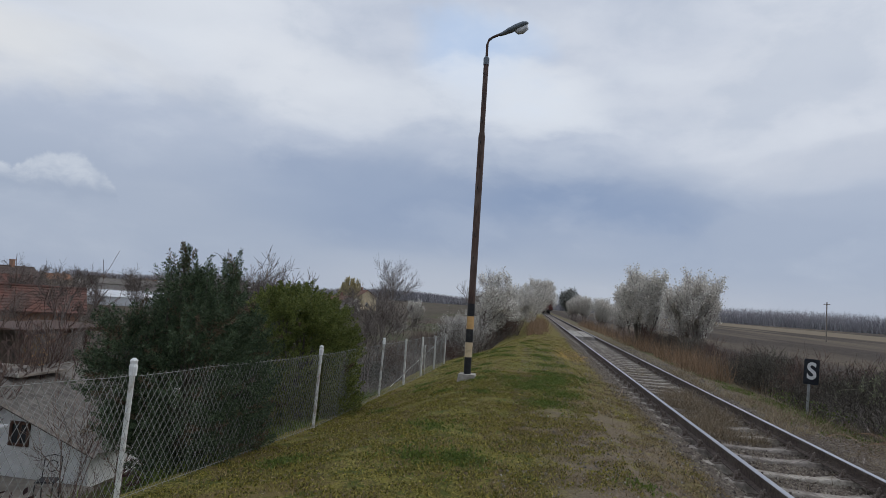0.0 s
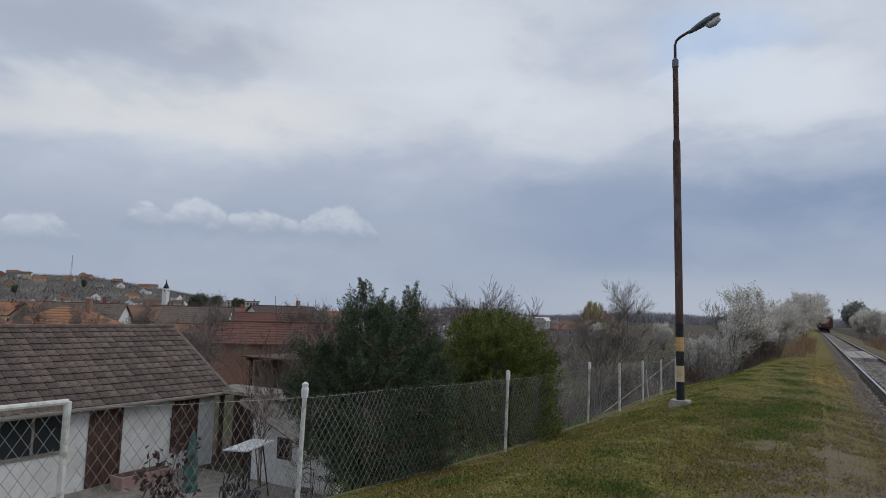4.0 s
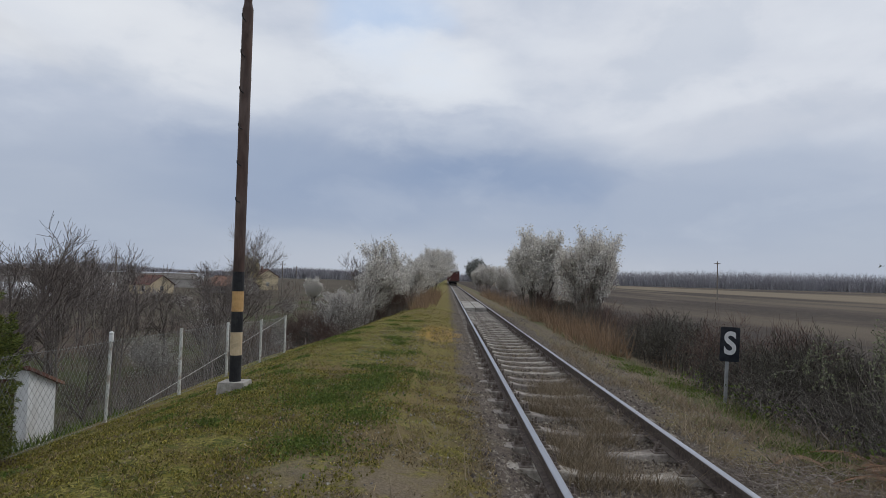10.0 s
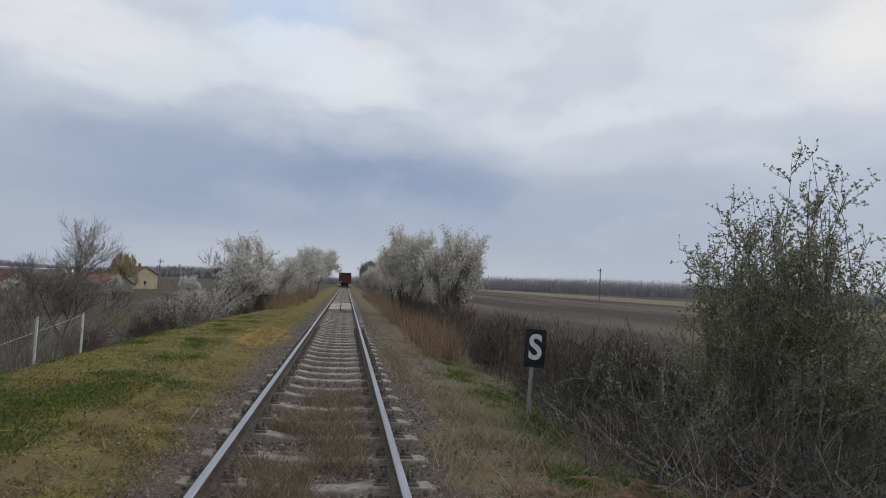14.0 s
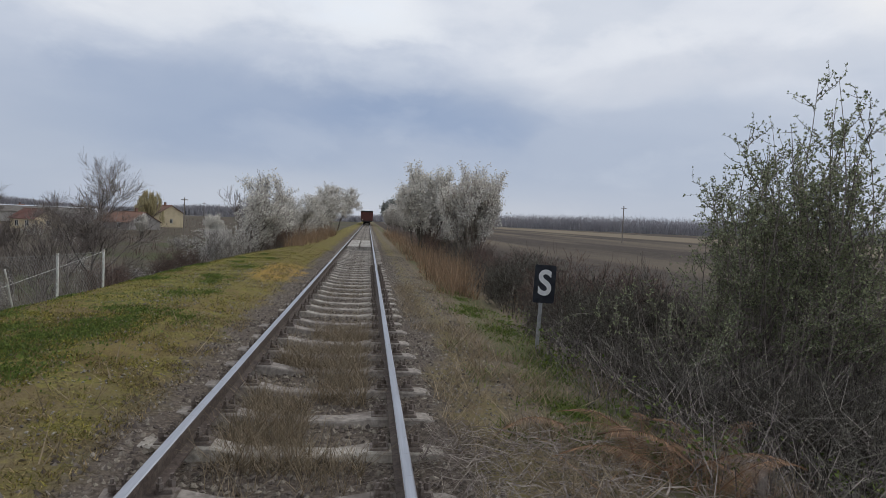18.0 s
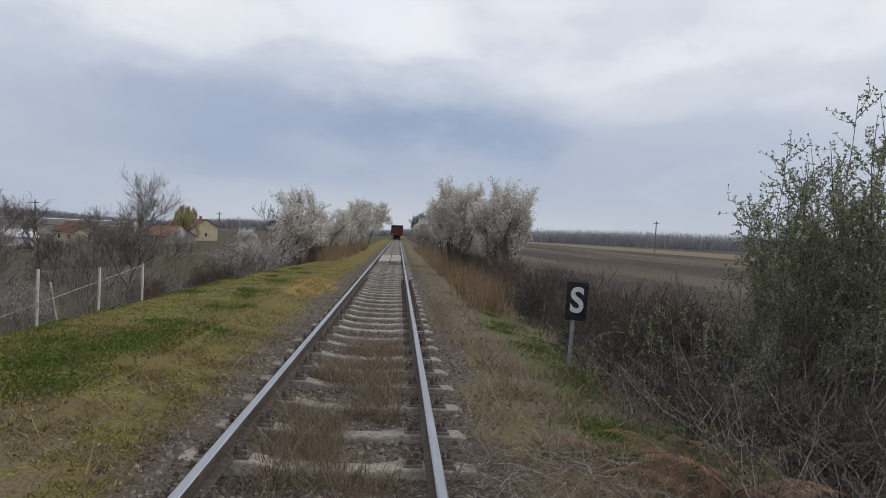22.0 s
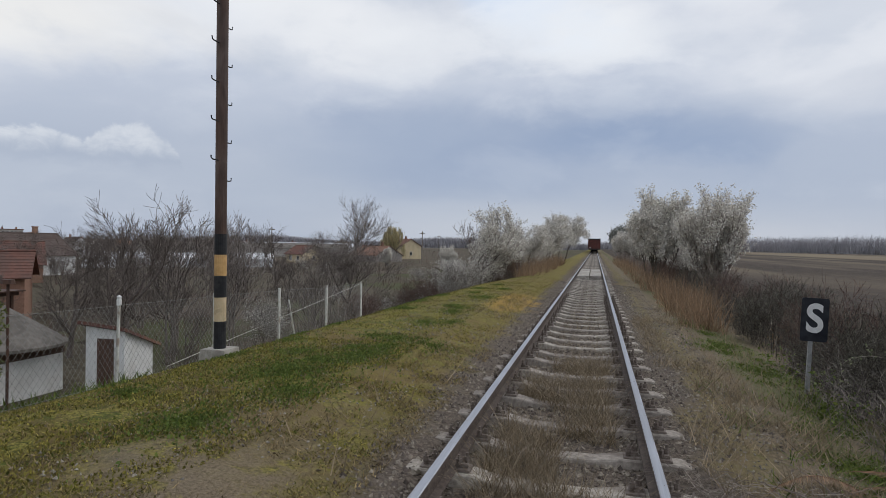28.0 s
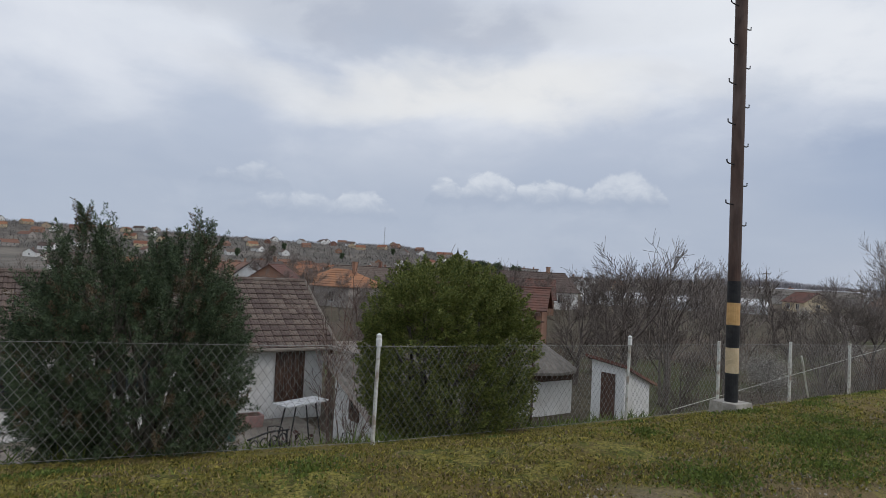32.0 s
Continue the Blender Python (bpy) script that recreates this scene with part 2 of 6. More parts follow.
def ground_material():
    m = bpy.data.materials.new("ground_cover")
    m.use_nodes = True
    n = Nodes(m.node_tree)
    pos = n.add("ShaderNodeNewGeometry").outputs["Position"]
    x0, y0, z0 = n.xyz(pos)
    wob = n.math("SUBTRACT", n.noise(pos, 0.9, 5, 0.6), 0.5)
    wob2 = n.math("SUBTRACT", n.noise(pos, 0.23, 4, 0.6), 0.5)
    x = n.math("ADD", x0, n.math("MULTIPLY", wob, 1.3))
    fine = n.noise(pos, 28.0, 6, 0.7)
    mid = n.noise(pos, 3.1, 6, 0.62, 0.4)
    patch = n.noise(pos, 0.75, 5, 0.6, 0.5)
    # short moss and weeds on the platform
    grass = n.mix(n.ramp(fine, 0.38, 0.62), (0.060, 0.062, 0.018), (0.30, 0.26, 0.072))
    grass = n.mix(n.math("MULTIPLY", n.ramp(mid, 0.50, 0.60), 0.75), grass, (0.060, 0.085, 0.018))
    grass = n.mix(n.math("MULTIPLY", n.ramp(patch, 0.50, 0.60), 0.8), grass, (0.175, 0.125, 0.055))
    gravel = n.mix(n.ramp(n.noise(pos, 45.0, 4, 0.7), 0.3, 0.7), (0.115, 0.088, 0.064), (0.27, 0.215, 0.16))
    path = n.math("MULTIPLY", n.ramp(x, -3.5, -2.6), n.ramp(x, -1.4, -1.8))
    path = n.math("MULTIPLY", n.math("MULTIPLY", path, n.ramp(y0, 12.5, 8.5)), n.ramp(n.math("ADD", mid, wob2), 0.27, 0.44))
    tan = n.math("MULTIPLY", n.ramp(x, -3.3, -1.9), n.ramp(mid, 0.36, 0.56))
    grass = n.mix(n.math("MULTIPLY", tan, 0.75), grass, (0.20, 0.155, 0.062))
    speck = n.ramp(n.noise(pos, 9.0, 6, 0.75), 0.50, 0.62)
    grass = n.mix(n.math("MULTIPLY", speck, 0.6), grass, (0.13, 0.095, 0.05))
    spot = n.ramp(n.noise(n.vec(x0, y0, 9.0), 5.0, 6, 0.7), 0.54, 0.64)
    grass = n.mix(n.math("MULTIPLY", spot, 0.7), grass, (0.23, 0.205, 0.038))
    col = n.mix(n.math("MULTIPLY", path, 0.9), grass, gravel)
    # dry verge and scrub floor beyond the track
    dry = n.mix(n.ramp(fine, 0.3, 0.7), (0.10, 0.078, 0.054), (0.25, 0.20, 0.14))
    dry = n.mix(n.math("MULTIPLY", n.ramp(mid, 0.5, 0.7), 0.6), dry, (0.12, 0.13, 0.045))
    col = n.mix(n.ramp(x, 1.2, 2.0), col, dry)
    green = n.math("MULTIPLY", n.math("MULTIPLY", n.ramp(x, 2.2, 2.6), n.ramp(x, 3.7, 3.0)), n.ramp(patch, 0.34, 0.5))
    col = n.mix(n.math("MULTIPLY", green, 0.55), col, (0.10, 0.12, 0.04))
    scrub = n.mix(mid, (0.04, 0.033, 0.027), (0.10, 0.078, 0.06))
    col = n.mix(n.ramp(x, 3.6, 4.8), col, scrub)
    # ploughed strips and stubble out on the plain
    furrow = n.noise(n.vec(n.math("MULTIPLY", x0, 0.05), n.math("MULTIPLY", y0, 0.006), 0.0), 1.0, 3, 0.5)
    field = n.mix(n.ramp(furrow, 0.42, 0.60), (0.058, 0.047, 0.041), (0.14, 0.112, 0.083))
    field = n.mix(n.math("MULTIPLY", n.ramp(n.noise(pos, 0.6, 5, 0.65), 0.4, 0.7), 0.4), field, (0.15, 0.12, 0.08))
    stubble = n.math("MULTIPLY", n.ramp(x0, 95.0, 110.0), n.ramp(x0, 190.0, 170.0))
    field = n.mix(n.math("MULTIPLY", stubble, 0.8), field, (0.235, 0.19, 0.13))
    field = n.mix(n.ramp(x0, 420.0, 520.0), field, (0.13, 0.13, 0.10))
    col = n.mix(n.ramp(n.math("ADD", x0, n.math("MULTIPLY", wob2, 6.0)), 9.0, 14.0), col, field)
    # gardens and meadows on the village side
    yard = n.mix(n.ramp(mid, 0.35, 0.65), (0.060, 0.052, 0.036), (0.125, 0.105, 0.075))
    lawn = n.math("MULTIPLY", n.ramp(n.noise(pos, 0.09, 3, 0.6), 0.46, 0.58), n.ramp(x0, -40.0, -30.0))
    yard = n.mix(n.math("MULTIPLY", lawn, 0.7), yard, (0.072, 0.085, 0.032))
    yard = n.mix(n.math("MULTIPLY", n.ramp(n.noise(pos, 0.06, 4, 0.6), 0.48, 0.62), 0.7), yard, (0.13, 0.10, 0.08))
    bank = n.math("MULTIPLY", n.ramp(x, -13.2, -11.5), n.ramp(y0, 19.0, 14.0))
    yard = n.mix(n.math("MULTIPLY", bank, 0.75), yard, n.mix(fine, (0.05, 0.068, 0.02), (0.11, 0.125, 0.04)))
    col = n.mix(n.ramp(x, -7.4, -8.6), col, yard)
    hill = n.mix(n.ramp(n.noise(pos, 0.02, 5, 0.65), 0.4, 0.65), (0.13, 0.12, 0.105), (0.22, 0.195, 0.165))
    col = n.mix(n.ramp(x0, -150.0, -300.0), col, hill)
    # crushed stone under the track
    stone = n.mix(n.ramp(n.noise(pos, 30.0, 4, 0.7), 0.3, 0.7), (0.07, 0.056, 0.045), (0.19, 0.155, 0.125))
    bed = n.math("MULTIPLY", n.ramp(x, -1.6, -1.15), n.ramp(x, 1.65, 1.2))
    col = n.mix(bed, col, stone)
    # ochre moss patch beside the track
    da = n.math("DIVIDE", n.math("ADD", x, 1.9), 0.7)
    de = n.math("DIVIDE", n.math("SUBTRACT", y0, 23.3), 2.9)
    rr = n.math("ADD", n.math("MULTIPLY", da, da), n.math("MULTIPLY", de, de))
    col = n.mix(n.math("MULTIPLY", n.ramp(n.math("ADD", rr, wob), 1.2, 0.3), 0.85), col, (0.36, 0.225, 0.06))
    b = n.add("ShaderNodeBsdfPrincipled", {"Base Color": col, "Roughness": 0.95, "Specular IOR Level": 0.1})
    relief = n.math("ADD", n.math("MULTIPLY", fine, 0.5), mid)
    n.tree.links.new(n.add("ShaderNodeBump", {"Strength": 0.8, "Distance": 0.05, "Height": relief}).outputs[0], b.inputs["Normal"])
    n.add("ShaderNodeOutputMaterial", {0: b.outputs[0]})
    return m


GROUND = ground_material()
CONCRETE = surface("weathered_concrete", (0.30, 0.275, 0.24), (0.48, 0.45, 0.40), 14, 0.9, 0.5, (0.19, 0.165, 0.14), 2.2, 0.7, vary=0.15)
SLEEPER = surface("sleeper_concrete", (0.24, 0.212, 0.18), (0.44, 0.395, 0.34), 18, 0.95, 0.6, (0.14, 0.115, 0.095), 3.0, 0.75, vary=0.18)
RAIL_SIDE = surface("rusty_rail", (0.060, 0.045, 0.038), (0.135, 0.105, 0.088), 22, 0.85, 0.4, (0.17, 0.14, 0.115), 2.5, 0.5, metal=0.1)
RAIL_TOP = surface("polished_rail", (0.34, 0.35, 0.38), (0.46, 0.475, 0.51), 9, 0.36, 0.05, (0.33, 0.30, 0.28), 1.1, 0.35, metal=0.85, stretch=(6, 0.2, 1))
RUST_BOLT = surface("rusty_bolt", (0.10, 0.075, 0.06), (0.22, 0.185, 0.16), 30, 0.8, 0.3)
STONE = surface("ballast_stone", (0.105, 0.086, 0.070), (0.27, 0.23, 0.19), 12, 0.95, 0.4, islands=0.45, world=True)
STONE_DULL = surface("dull_gravel", (0.17, 0.15, 0.13), (0.33, 0.30, 0.26), 12, 0.95, 0.4, islands=0.4, world=True)
STONE_PALE = surface("pale_stone", (0.34, 0.32, 0.29), (0.55, 0.53, 0.49), 12, 0.95, 0.4, islands=0.25, world=True)
POST_WHITE = surface("chipped_white_paint", (0.62, 0.62, 0.58), (0.74, 0.74, 0.70), 20, 0.7, 0.3, (0.30, 0.22, 0.16), 9.0, 0.75)
CAP_WHITE = surface("white_cap", (0.72, 0.72, 0.70), (0.82, 0.82, 0.80), 20, 0.6, 0.2)
WIRE = surface("galvanised_wire", (0.20, 0.20, 0.185), (0.34, 0.335, 0.31), 25, 0.55, 0.0, metal=0.3)
POLE_RUST = surface("rusted_brown_paint", (0.055, 0.035, 0.03), (0.115, 0.07, 0.055), 7, 0.75, 0.4, (0.22, 0.17, 0.145), 3.5, 0.55, stretch=(1, 1, 0.25))
POLE_BLACK = surface("black_paint", (0.012, 0.012, 0.014), (0.03, 0.03, 0.032), 12, 0.6, 0.3, (0.08, 0.075, 0.07), 5, 0.35)
POLE_ORANGE = surface("orange_paint", (0.56, 0.33, 0.13), (0.68, 0.42, 0.18), 12, 0.65, 0.3, (0.30, 0.19, 0.09), 6, 0.6)
POLE_CREAM = surface("cream_paint", (0.60, 0.46, 0.28), (0.70, 0.56, 0.37), 12, 0.65, 0.3, (0.33, 0.24, 0.14), 6, 0.6)
LAMP_GREY = surface("lamp_grey", (0.10, 0.12, 0.14), (0.20, 0.23, 0.26), 9, 0.6, 0.1)
LAMP_GLASS = surface("cloudy_plastic", (0.45, 0.46, 0.47), (0.58, 0.58, 0.58), 9, 0.3, 0.0)
SIGN_BLACK = surface("black_enamel", (0.012, 0.014, 0.020), (0.03, 0.033, 0.042), 9, 0.5, 0.1, (0.07, 0.07, 0.075), 5, 0.3)
SIGN_WHITE = surface("sign_white", (0.66, 0.66, 0.66), (0.76, 0.76, 0.75), 14, 0.6, 0.1)
STEEL_GREY = surface("galvanised_post", (0.27, 0.28, 0.28), (0.40, 0.40, 0.40), 14, 0.6, 0.1, metal=0.2)
BARK = surface("grey_bark", (0.085, 0.068, 0.058), (0.19, 0.16, 0.142), 14, 0.95, 0.5)
BARK_GREY = surface("grey_twig", (0.12, 0.10, 0.09), (0.27, 0.23, 0.205), 14, 0.95, 0.3, islands=0.5)
BARK_PALE = surface("pale_twig", (0.20, 0.165, 0.14), (0.34, 0.29, 0.25), 14, 0.95, 0.3, islands=0.3)
BARK_RED = surface("red_brown_twig", (0.095, 0.062, 0.052), (0.20, 0.14, 0.115), 14, 0.95, 0.3, islands=0.35)
BARK_DARK = surface("dark_twig", (0.052, 0.046, 0.038), (0.155, 0.138, 0.112), 14, 0.95, 0.3, islands=0.6)
BARK_WAN = surface("wan_twig", (0.075, 0.062, 0.050), (0.22, 0.185, 0.155), 14, 0.95, 0.3, islands=0.7)
BLOSSOM = leafy("white_blossom", (0.84, 0.81, 0.75), (0.64, 0.60, 0.53), 0.15, 0.3)
THUJA = leafy("thuja_green", (0.085, 0.12, 0.036), (0.24, 0.255, 0.070), 0.4, 0.3)
JUNIPER = leafy("juniper_green", (0.048, 0.078, 0.044), (0.115, 0.148, 0.078), 0.5, 0.2)
DEAD_SPRAY = leafy("dead_spray", (0.10, 0.075, 0.045), (0.18, 0.135, 0.085), 0.4, 0.15)
# GREY_LEAF: far tree's green faded to grey, haze put into the leaf colour
GREY_LEAF = leafy("haze_greyed_leaf", (0.20, 0.21, 0.19), (0.30, 0.30, 0.27), 0.3, 0.2)
BUSH_LEAF = leafy("spring_leaf", (0.15, 0.178, 0.105), (0.31, 0.325, 0.185), 0.5, 0.45)
WILLOW = leafy("willow_yellow", (0.40, 0.35, 0.20), (0.54, 0.47, 0.28), 0.3, 0.5)
STRAW = leafy("dry_grass", (0.20, 0.155, 0.095), (0.35, 0.275, 0.18), 0.35, 0.2)
STRAW_RED = leafy("red_straw", (0.21, 0.135, 0.08), (0.33, 0.225, 0.14), 0.35, 0.2)
WEED_DEAD = leafy("dead_weed", (0.15, 0.115, 0.07), (0.31, 0.245, 0.165), 0.35, 0.2)
FERN_RED = leafy("young_rose_leaf", (0.055, 0.028, 0.03), (0.10, 0.055, 0.05), 0.3, 0.2)
FERN = leafy("brown_fern", (0.165, 0.088, 0.048), (0.29, 0.168, 0.09), 0.4, 0.2)
WEED = leafy("green_weed", (0.080, 0.125, 0.026), (0.17, 0.205, 0.048), 0.4, 0.35)
MOSS = leafy("moss_blade", (0.105, 0.112, 0.022), (0.33, 0.275, 0.068), 0.55, 0.35)
MOSS_DRY = leafy("dry_moss_blade", (0.12, 0.085, 0.040), (0.33, 0.25, 0.12), 0.55, 0.25)
PLASTER = surface("white_plaster", (0.70, 0.70, 0.68), (0.80, 0.80, 0.78), 5, 0.9, 0.2, (0.52, 0.50, 0.46), 0.9, 0.5)
PLASTER_CREAM = surface("cream_plaster", (0.50, 0.40, 0.27), (0.58, 0.48, 0.33), 5, 0.9, 0.2, (0.40, 0.32, 0.22), 0.7, 0.5, vary=0.2)
PLASTER_GREY = surface("grey_plaster", (0.36, 0.33, 0.30), (0.47, 0.44, 0.40), 5, 0.9, 0.2, (0.25, 0.22, 0.20), 0.7, 0.5, vary=0.2)
BRICK = surface("raw_brick", (0.25, 0.135, 0.095), (0.33, 0.185, 0.135), 6, 0.9, 0.3, (0.27, 0.17, 0.12), 0.8, 0.5, vary=0.2)
TILE_BROWN = surface("brown_roof_tile", (0.085, 0.060, 0.050), (0.145, 0.105, 0.088), 9, 0.85, 0.4, (0.20, 0.175, 0.15), 2.6, 0.6, vary=0.25)
TILE_BROWN_J = surface("brown_roof_tiles_rest", (0.085, 0.060, 0.050), (0.145, 0.105, 0.088), 9, 0.85, 0.4, (0.20, 0.175, 0.15), 2.6, 0.6, islands=0.25)
TILE_ORANGE = surface("orange_roof_tile", (0.25, 0.11, 0.062), (0.35, 0.16, 0.09), 4, 0.85, 0.4, (0.16, 0.09, 0.065), 0.5, 0.75, vary=0.2)
TILE_RED = surface("old_red_roof_tile", (0.16, 0.08, 0.058), (0.23, 0.118, 0.085), 4, 0.85, 0.4, (0.12, 0.085, 0.07), 0.5, 0.7, vary=0.25)
TILE_GREY = surface("grey_fibre_roof", (0.125, 0.112, 0.098), (0.23, 0.208, 0.182), 5, 0.9, 0.5, (0.085, 0.074, 0.062), 1.0, 0.6, vary=0.15)
WOOD_DARK = surface("dark_wood", (0.055, 0.03, 0.022), (0.11, 0.06, 0.042), 9, 0.7, 0.3, stretch=(1, 1, 0.2))
WOOD_GREY = surface("grey_wood", (0.17, 0.145, 0.12), (0.30, 0.26, 0.22), 9, 0.9, 0.4, stretch=(1, 0.3, 1))
GLASS = glass_dark("window_glass")
WHITE_SHEET = surface("white_sheet_metal", (0.66, 0.67, 0.68), (0.76, 0.77, 0.78), 0.4, 0.6, 0.1, (0.50, 0.50, 0.50), 0.15, 0.5)
WAGON_RED = surface("rust_red_wagon_paint", (0.085, 0.03, 0.026), (0.13, 0.048, 0.04), 3, 0.75, 0.2, (0.055, 0.033, 0.028), 0.9, 0.7)
WAGON_DARK = surface("sooty_steel", (0.02, 0.018, 0.018), (0.05, 0.045, 0.042), 6, 0.8, 0.2)
UMBRELLA = surface("green_canvas", (0.045, 0.10, 0.085), (0.08, 0.15, 0.125), 9, 0.9, 0.3)
PAVING = surface("yard_concrete", (0.19, 0.165, 0.14), (0.29, 0.26, 0.22), 3, 0.95, 0.3, (0.13, 0.11, 0.09), 0.5, 0.6)


# ---- mesh helpers ----
class Shape:
    """A growing list of points and faces."""

    def __init__(self):
        self.v, self.f = [], []

    def add(self, points, faces):
        o = len(self.v)
        self.v.extend(points)
        self.f.extend([tuple(i + o for i in face) for face in faces])
        return self

    def box(self, x0, x1, y0, y1, z0, z1, taper=0.0, turn=None):
        t = taper
        p = [(x0, y0, z0), (x1, y0, z0), (x1, y1, z0), (x0, y1, z0), (x0 + t, y0 + t, z1), (x1 - t, y0 + t, z1), (x1 - t, y1 - t, z1), (x0 + t, y1 - t, z1)]
        if turn is not None:
            p = [tuple(turn @ Vector(q)) for q in p]
        return self.add(p, [(3, 2, 1, 0), (4, 5, 6, 7), (0, 1, 5, 4), (1, 2, 6, 5), (2, 3, 7, 6), (3, 0, 4, 7)])

    def tube(self, path, radii, sides=6, caps=True):
        path = [Vector(p) for p in path]
        rings = []
        for i, p in enumerate(path):
            d = (path[min(i + 1, len(path) - 1)] - path[max(i - 1, 0)]).normalized()
            a = d.cross(Vector((0.31, 0.95, 0.07)) if abs(d.z) > 0.9 else Vector((0, 0, 1))).normalized()
            b = d.cross(a)
            r = radii[i] if isinstance(radii, (list, tuple)) else radii
            rings.append([tuple(p + r * (math.cos(2 * math.pi * k / sides) * a + math.sin(2 * math.pi * k / sides) * b)) for k in range(sides)])
        faces = [(i * sides + k, i * sides + (k + 1) % sides, (i + 1) * sides + (k + 1) % sides, (i + 1) * sides + k) for i in range(len(path) - 1) for k in range(sides)]
        if caps:
            faces += [tuple(range(sides))[::-1], tuple(range((len(path) - 1) * sides, len(path) * sides))]
        return self.add([q for ring in rings for q in ring], faces)

    def extrude(self, profile, y0, y1, closed=True):
        """A profile of (x, z) drawn out along y."""
        k = len(profile)
        pts = [(x, y0, z) for x, z in profile] + [(x, y1, z) for x, z in profile]
        faces = [(i, (i + 1) % k, k + (i + 1) % k, k + i) for i in range(k if closed else k - 1)]
        if closed:
            faces += [tuple(range(k))[::-1], tuple(range(k, 2 * k))]
        return self.add(pts, faces)

    def quads(self, pts):
        """An array (n, 4, 3) of separate quads."""
        o = len(self.v)
        self.v.extend(map(tuple, np.asarray(pts).reshape(-1, 3).tolist()))
        self.f.extend([(o + 4 * i, o + 4 * i + 1, o + 4 * i + 2, o + 4 * i + 3) for i in range(len(pts))])
        return self

    def mesh(self, name, material, smooth=False):
        me = bpy.data.meshes.new(name)
        me.from_pydata([tuple(p) for p in self.v], [], self.f)
        if material:
            me.materials.append(material)
        if smooth:
            me.polygons.foreach_set("use_smooth", [True] * len(me.polygons))
        me.update()
        return me


def part(name, shape, material, parent, label="", at=None, smooth=False):
    """One mesh object under a thing or a part. shape: a Shape or a ready mesh."""
    me = shape if isinstance(shape, bpy.types.Mesh) else shape.mesh(name, material, smooth)
    ob = new(name, me)
    ob.parent = parent
    if at is not None:
        ob.matrix_basis = at
    return tagged(ob, label) if label else ob


def thing(name, label, category, at=None, group="", kind=""):
    ob = new(name)
    ob.empty_display_size = 0.2
    if at is not None:
        ob.matrix_basis = at
    return tagged(ob, label, category, group, kind)


def single(name, shape, material, label, category, at=None, group="", kind="", smooth=False):
    ob = new(name, shape.mesh(name, material, smooth))
    if at is not None:
        ob.matrix_basis = at
    return tagged(ob, label, category, group, kind)


def facing_quads(rng, centres, size, lean=1.0, aspect=1.0):
    """Small quads at the centres, turned at random."""
    c = np.asarray(centres, float)
    k = len(c)
    a = rng.normal(size=(k, 3)) * (1, 1, lean)
    a /= np.linalg.norm(a, axis=1, keepdims=True)
    b = np.cross(a, rng.normal(size=(k, 3)))
    b /= np.linalg.norm(b, axis=1, keepdims=True)
    s = size * rng.uniform(0.6, 1.4, (k, 1)) * 0.5
    a, b = a * s * aspect, b * s
    return np.stack([c - a * 1.5, c - b * 0.85, c + a * 1.5, c + b * 0.85], 1)


def blades(rng, roots, height, width, lean=0.5):
    """Upright grass blades, each one slim quad pinched at the tip."""
    c = np.asarray(roots, float)
    k = len(c)
    turn = rng.uniform(0, 2 * math.pi, k)
    side = np.stack([np.cos(turn), np.sin(turn), 0 * turn], 1) * (width * rng.uniform(0.6, 1.4, (k, 1)))
    tip = np.stack([rng.normal(0, lean, k), rng.normal(0, lean, k), rng.uniform(0.6, 1.2, k)], 1) * np.asarray(height).reshape(-1, 1)
    return np.stack([c - side, c + side, c + tip + side * 0.15, c + tip - side * 0.15], 1)

# ---- the lie of the land ----
def lerp(v, xs, ys):
    return np.interp(v, xs, ys)


def height(x, y):
    """Ground height: platform and track on a bank, gardens below on the village side, fields on the other."""
    x, y = np.broadcast_arrays(np.asarray(x, float), np.asarray(y, float))
    crest = lerp(y, [-10, 6, 10, 24, 30, 38, 60], [-4.85, -4.8, -4.3, -4.1, -3.9, -3.1, -2.9])
    wide = lerp(y, [6, 10, 24, 30, 38], [1.9, 2.4, 2.6, 2.0, 1.75])
    edge = lerp(y, [-10, 2, 4.5, 9.3, 14, 19, 24, 40], [-0.05, -0.1, -0.28, -0.55, -0.7, -0.78, -0.84, -0.9])
    low = -3.45 - 0.6 * np.clip((-x - 40) / 200, 0, 1)
    a, b = crest - wide, crest - wide - 3.85
    z = np.where(x > -2.2, lerp(x, [-2.2, -1.7, -1.2, -0.98, -0.83, -0.6, 0.6, 0.83, 0.98, 1.2, 2.0, 3.1, 5, 8, 14], [-0.02, -0.10, -0.15, -0.175, -0.27, -0.265, -0.275, -0.28, -0.25, -0.235, -0.275, -0.42, -0.85, -1.5, -1.8]), 0.0)
    t = np.clip((crest - x) / wide, 0, 1)
    z = np.where(x < crest, edge * t * t * (3 - 2 * t) * 0.6 + edge * t * 0.4, z)
    u = np.clip((a - x) / (a - b), 0, 1)
    z = np.where(x < a, edge + (low - edge) * u * u * (3 - 2 * u), z)
    # the wooded hill with the upper village, and a low rise beyond
    az = np.degrees(np.arctan2(-x, y))
    d = np.hypot(x, y)
    rise = np.clip((d - 480) / 420, 0, 1) * np.clip((1900 - d) / 500, 0, 1)
    top = lerp(az, [30, 46, 54, 60, 70, 82, 100, 140], [0, 4, 24, 38, 36, 40, 40, 10])
    z = z + rise * rise * (3 - 2 * rise) * top
    return z


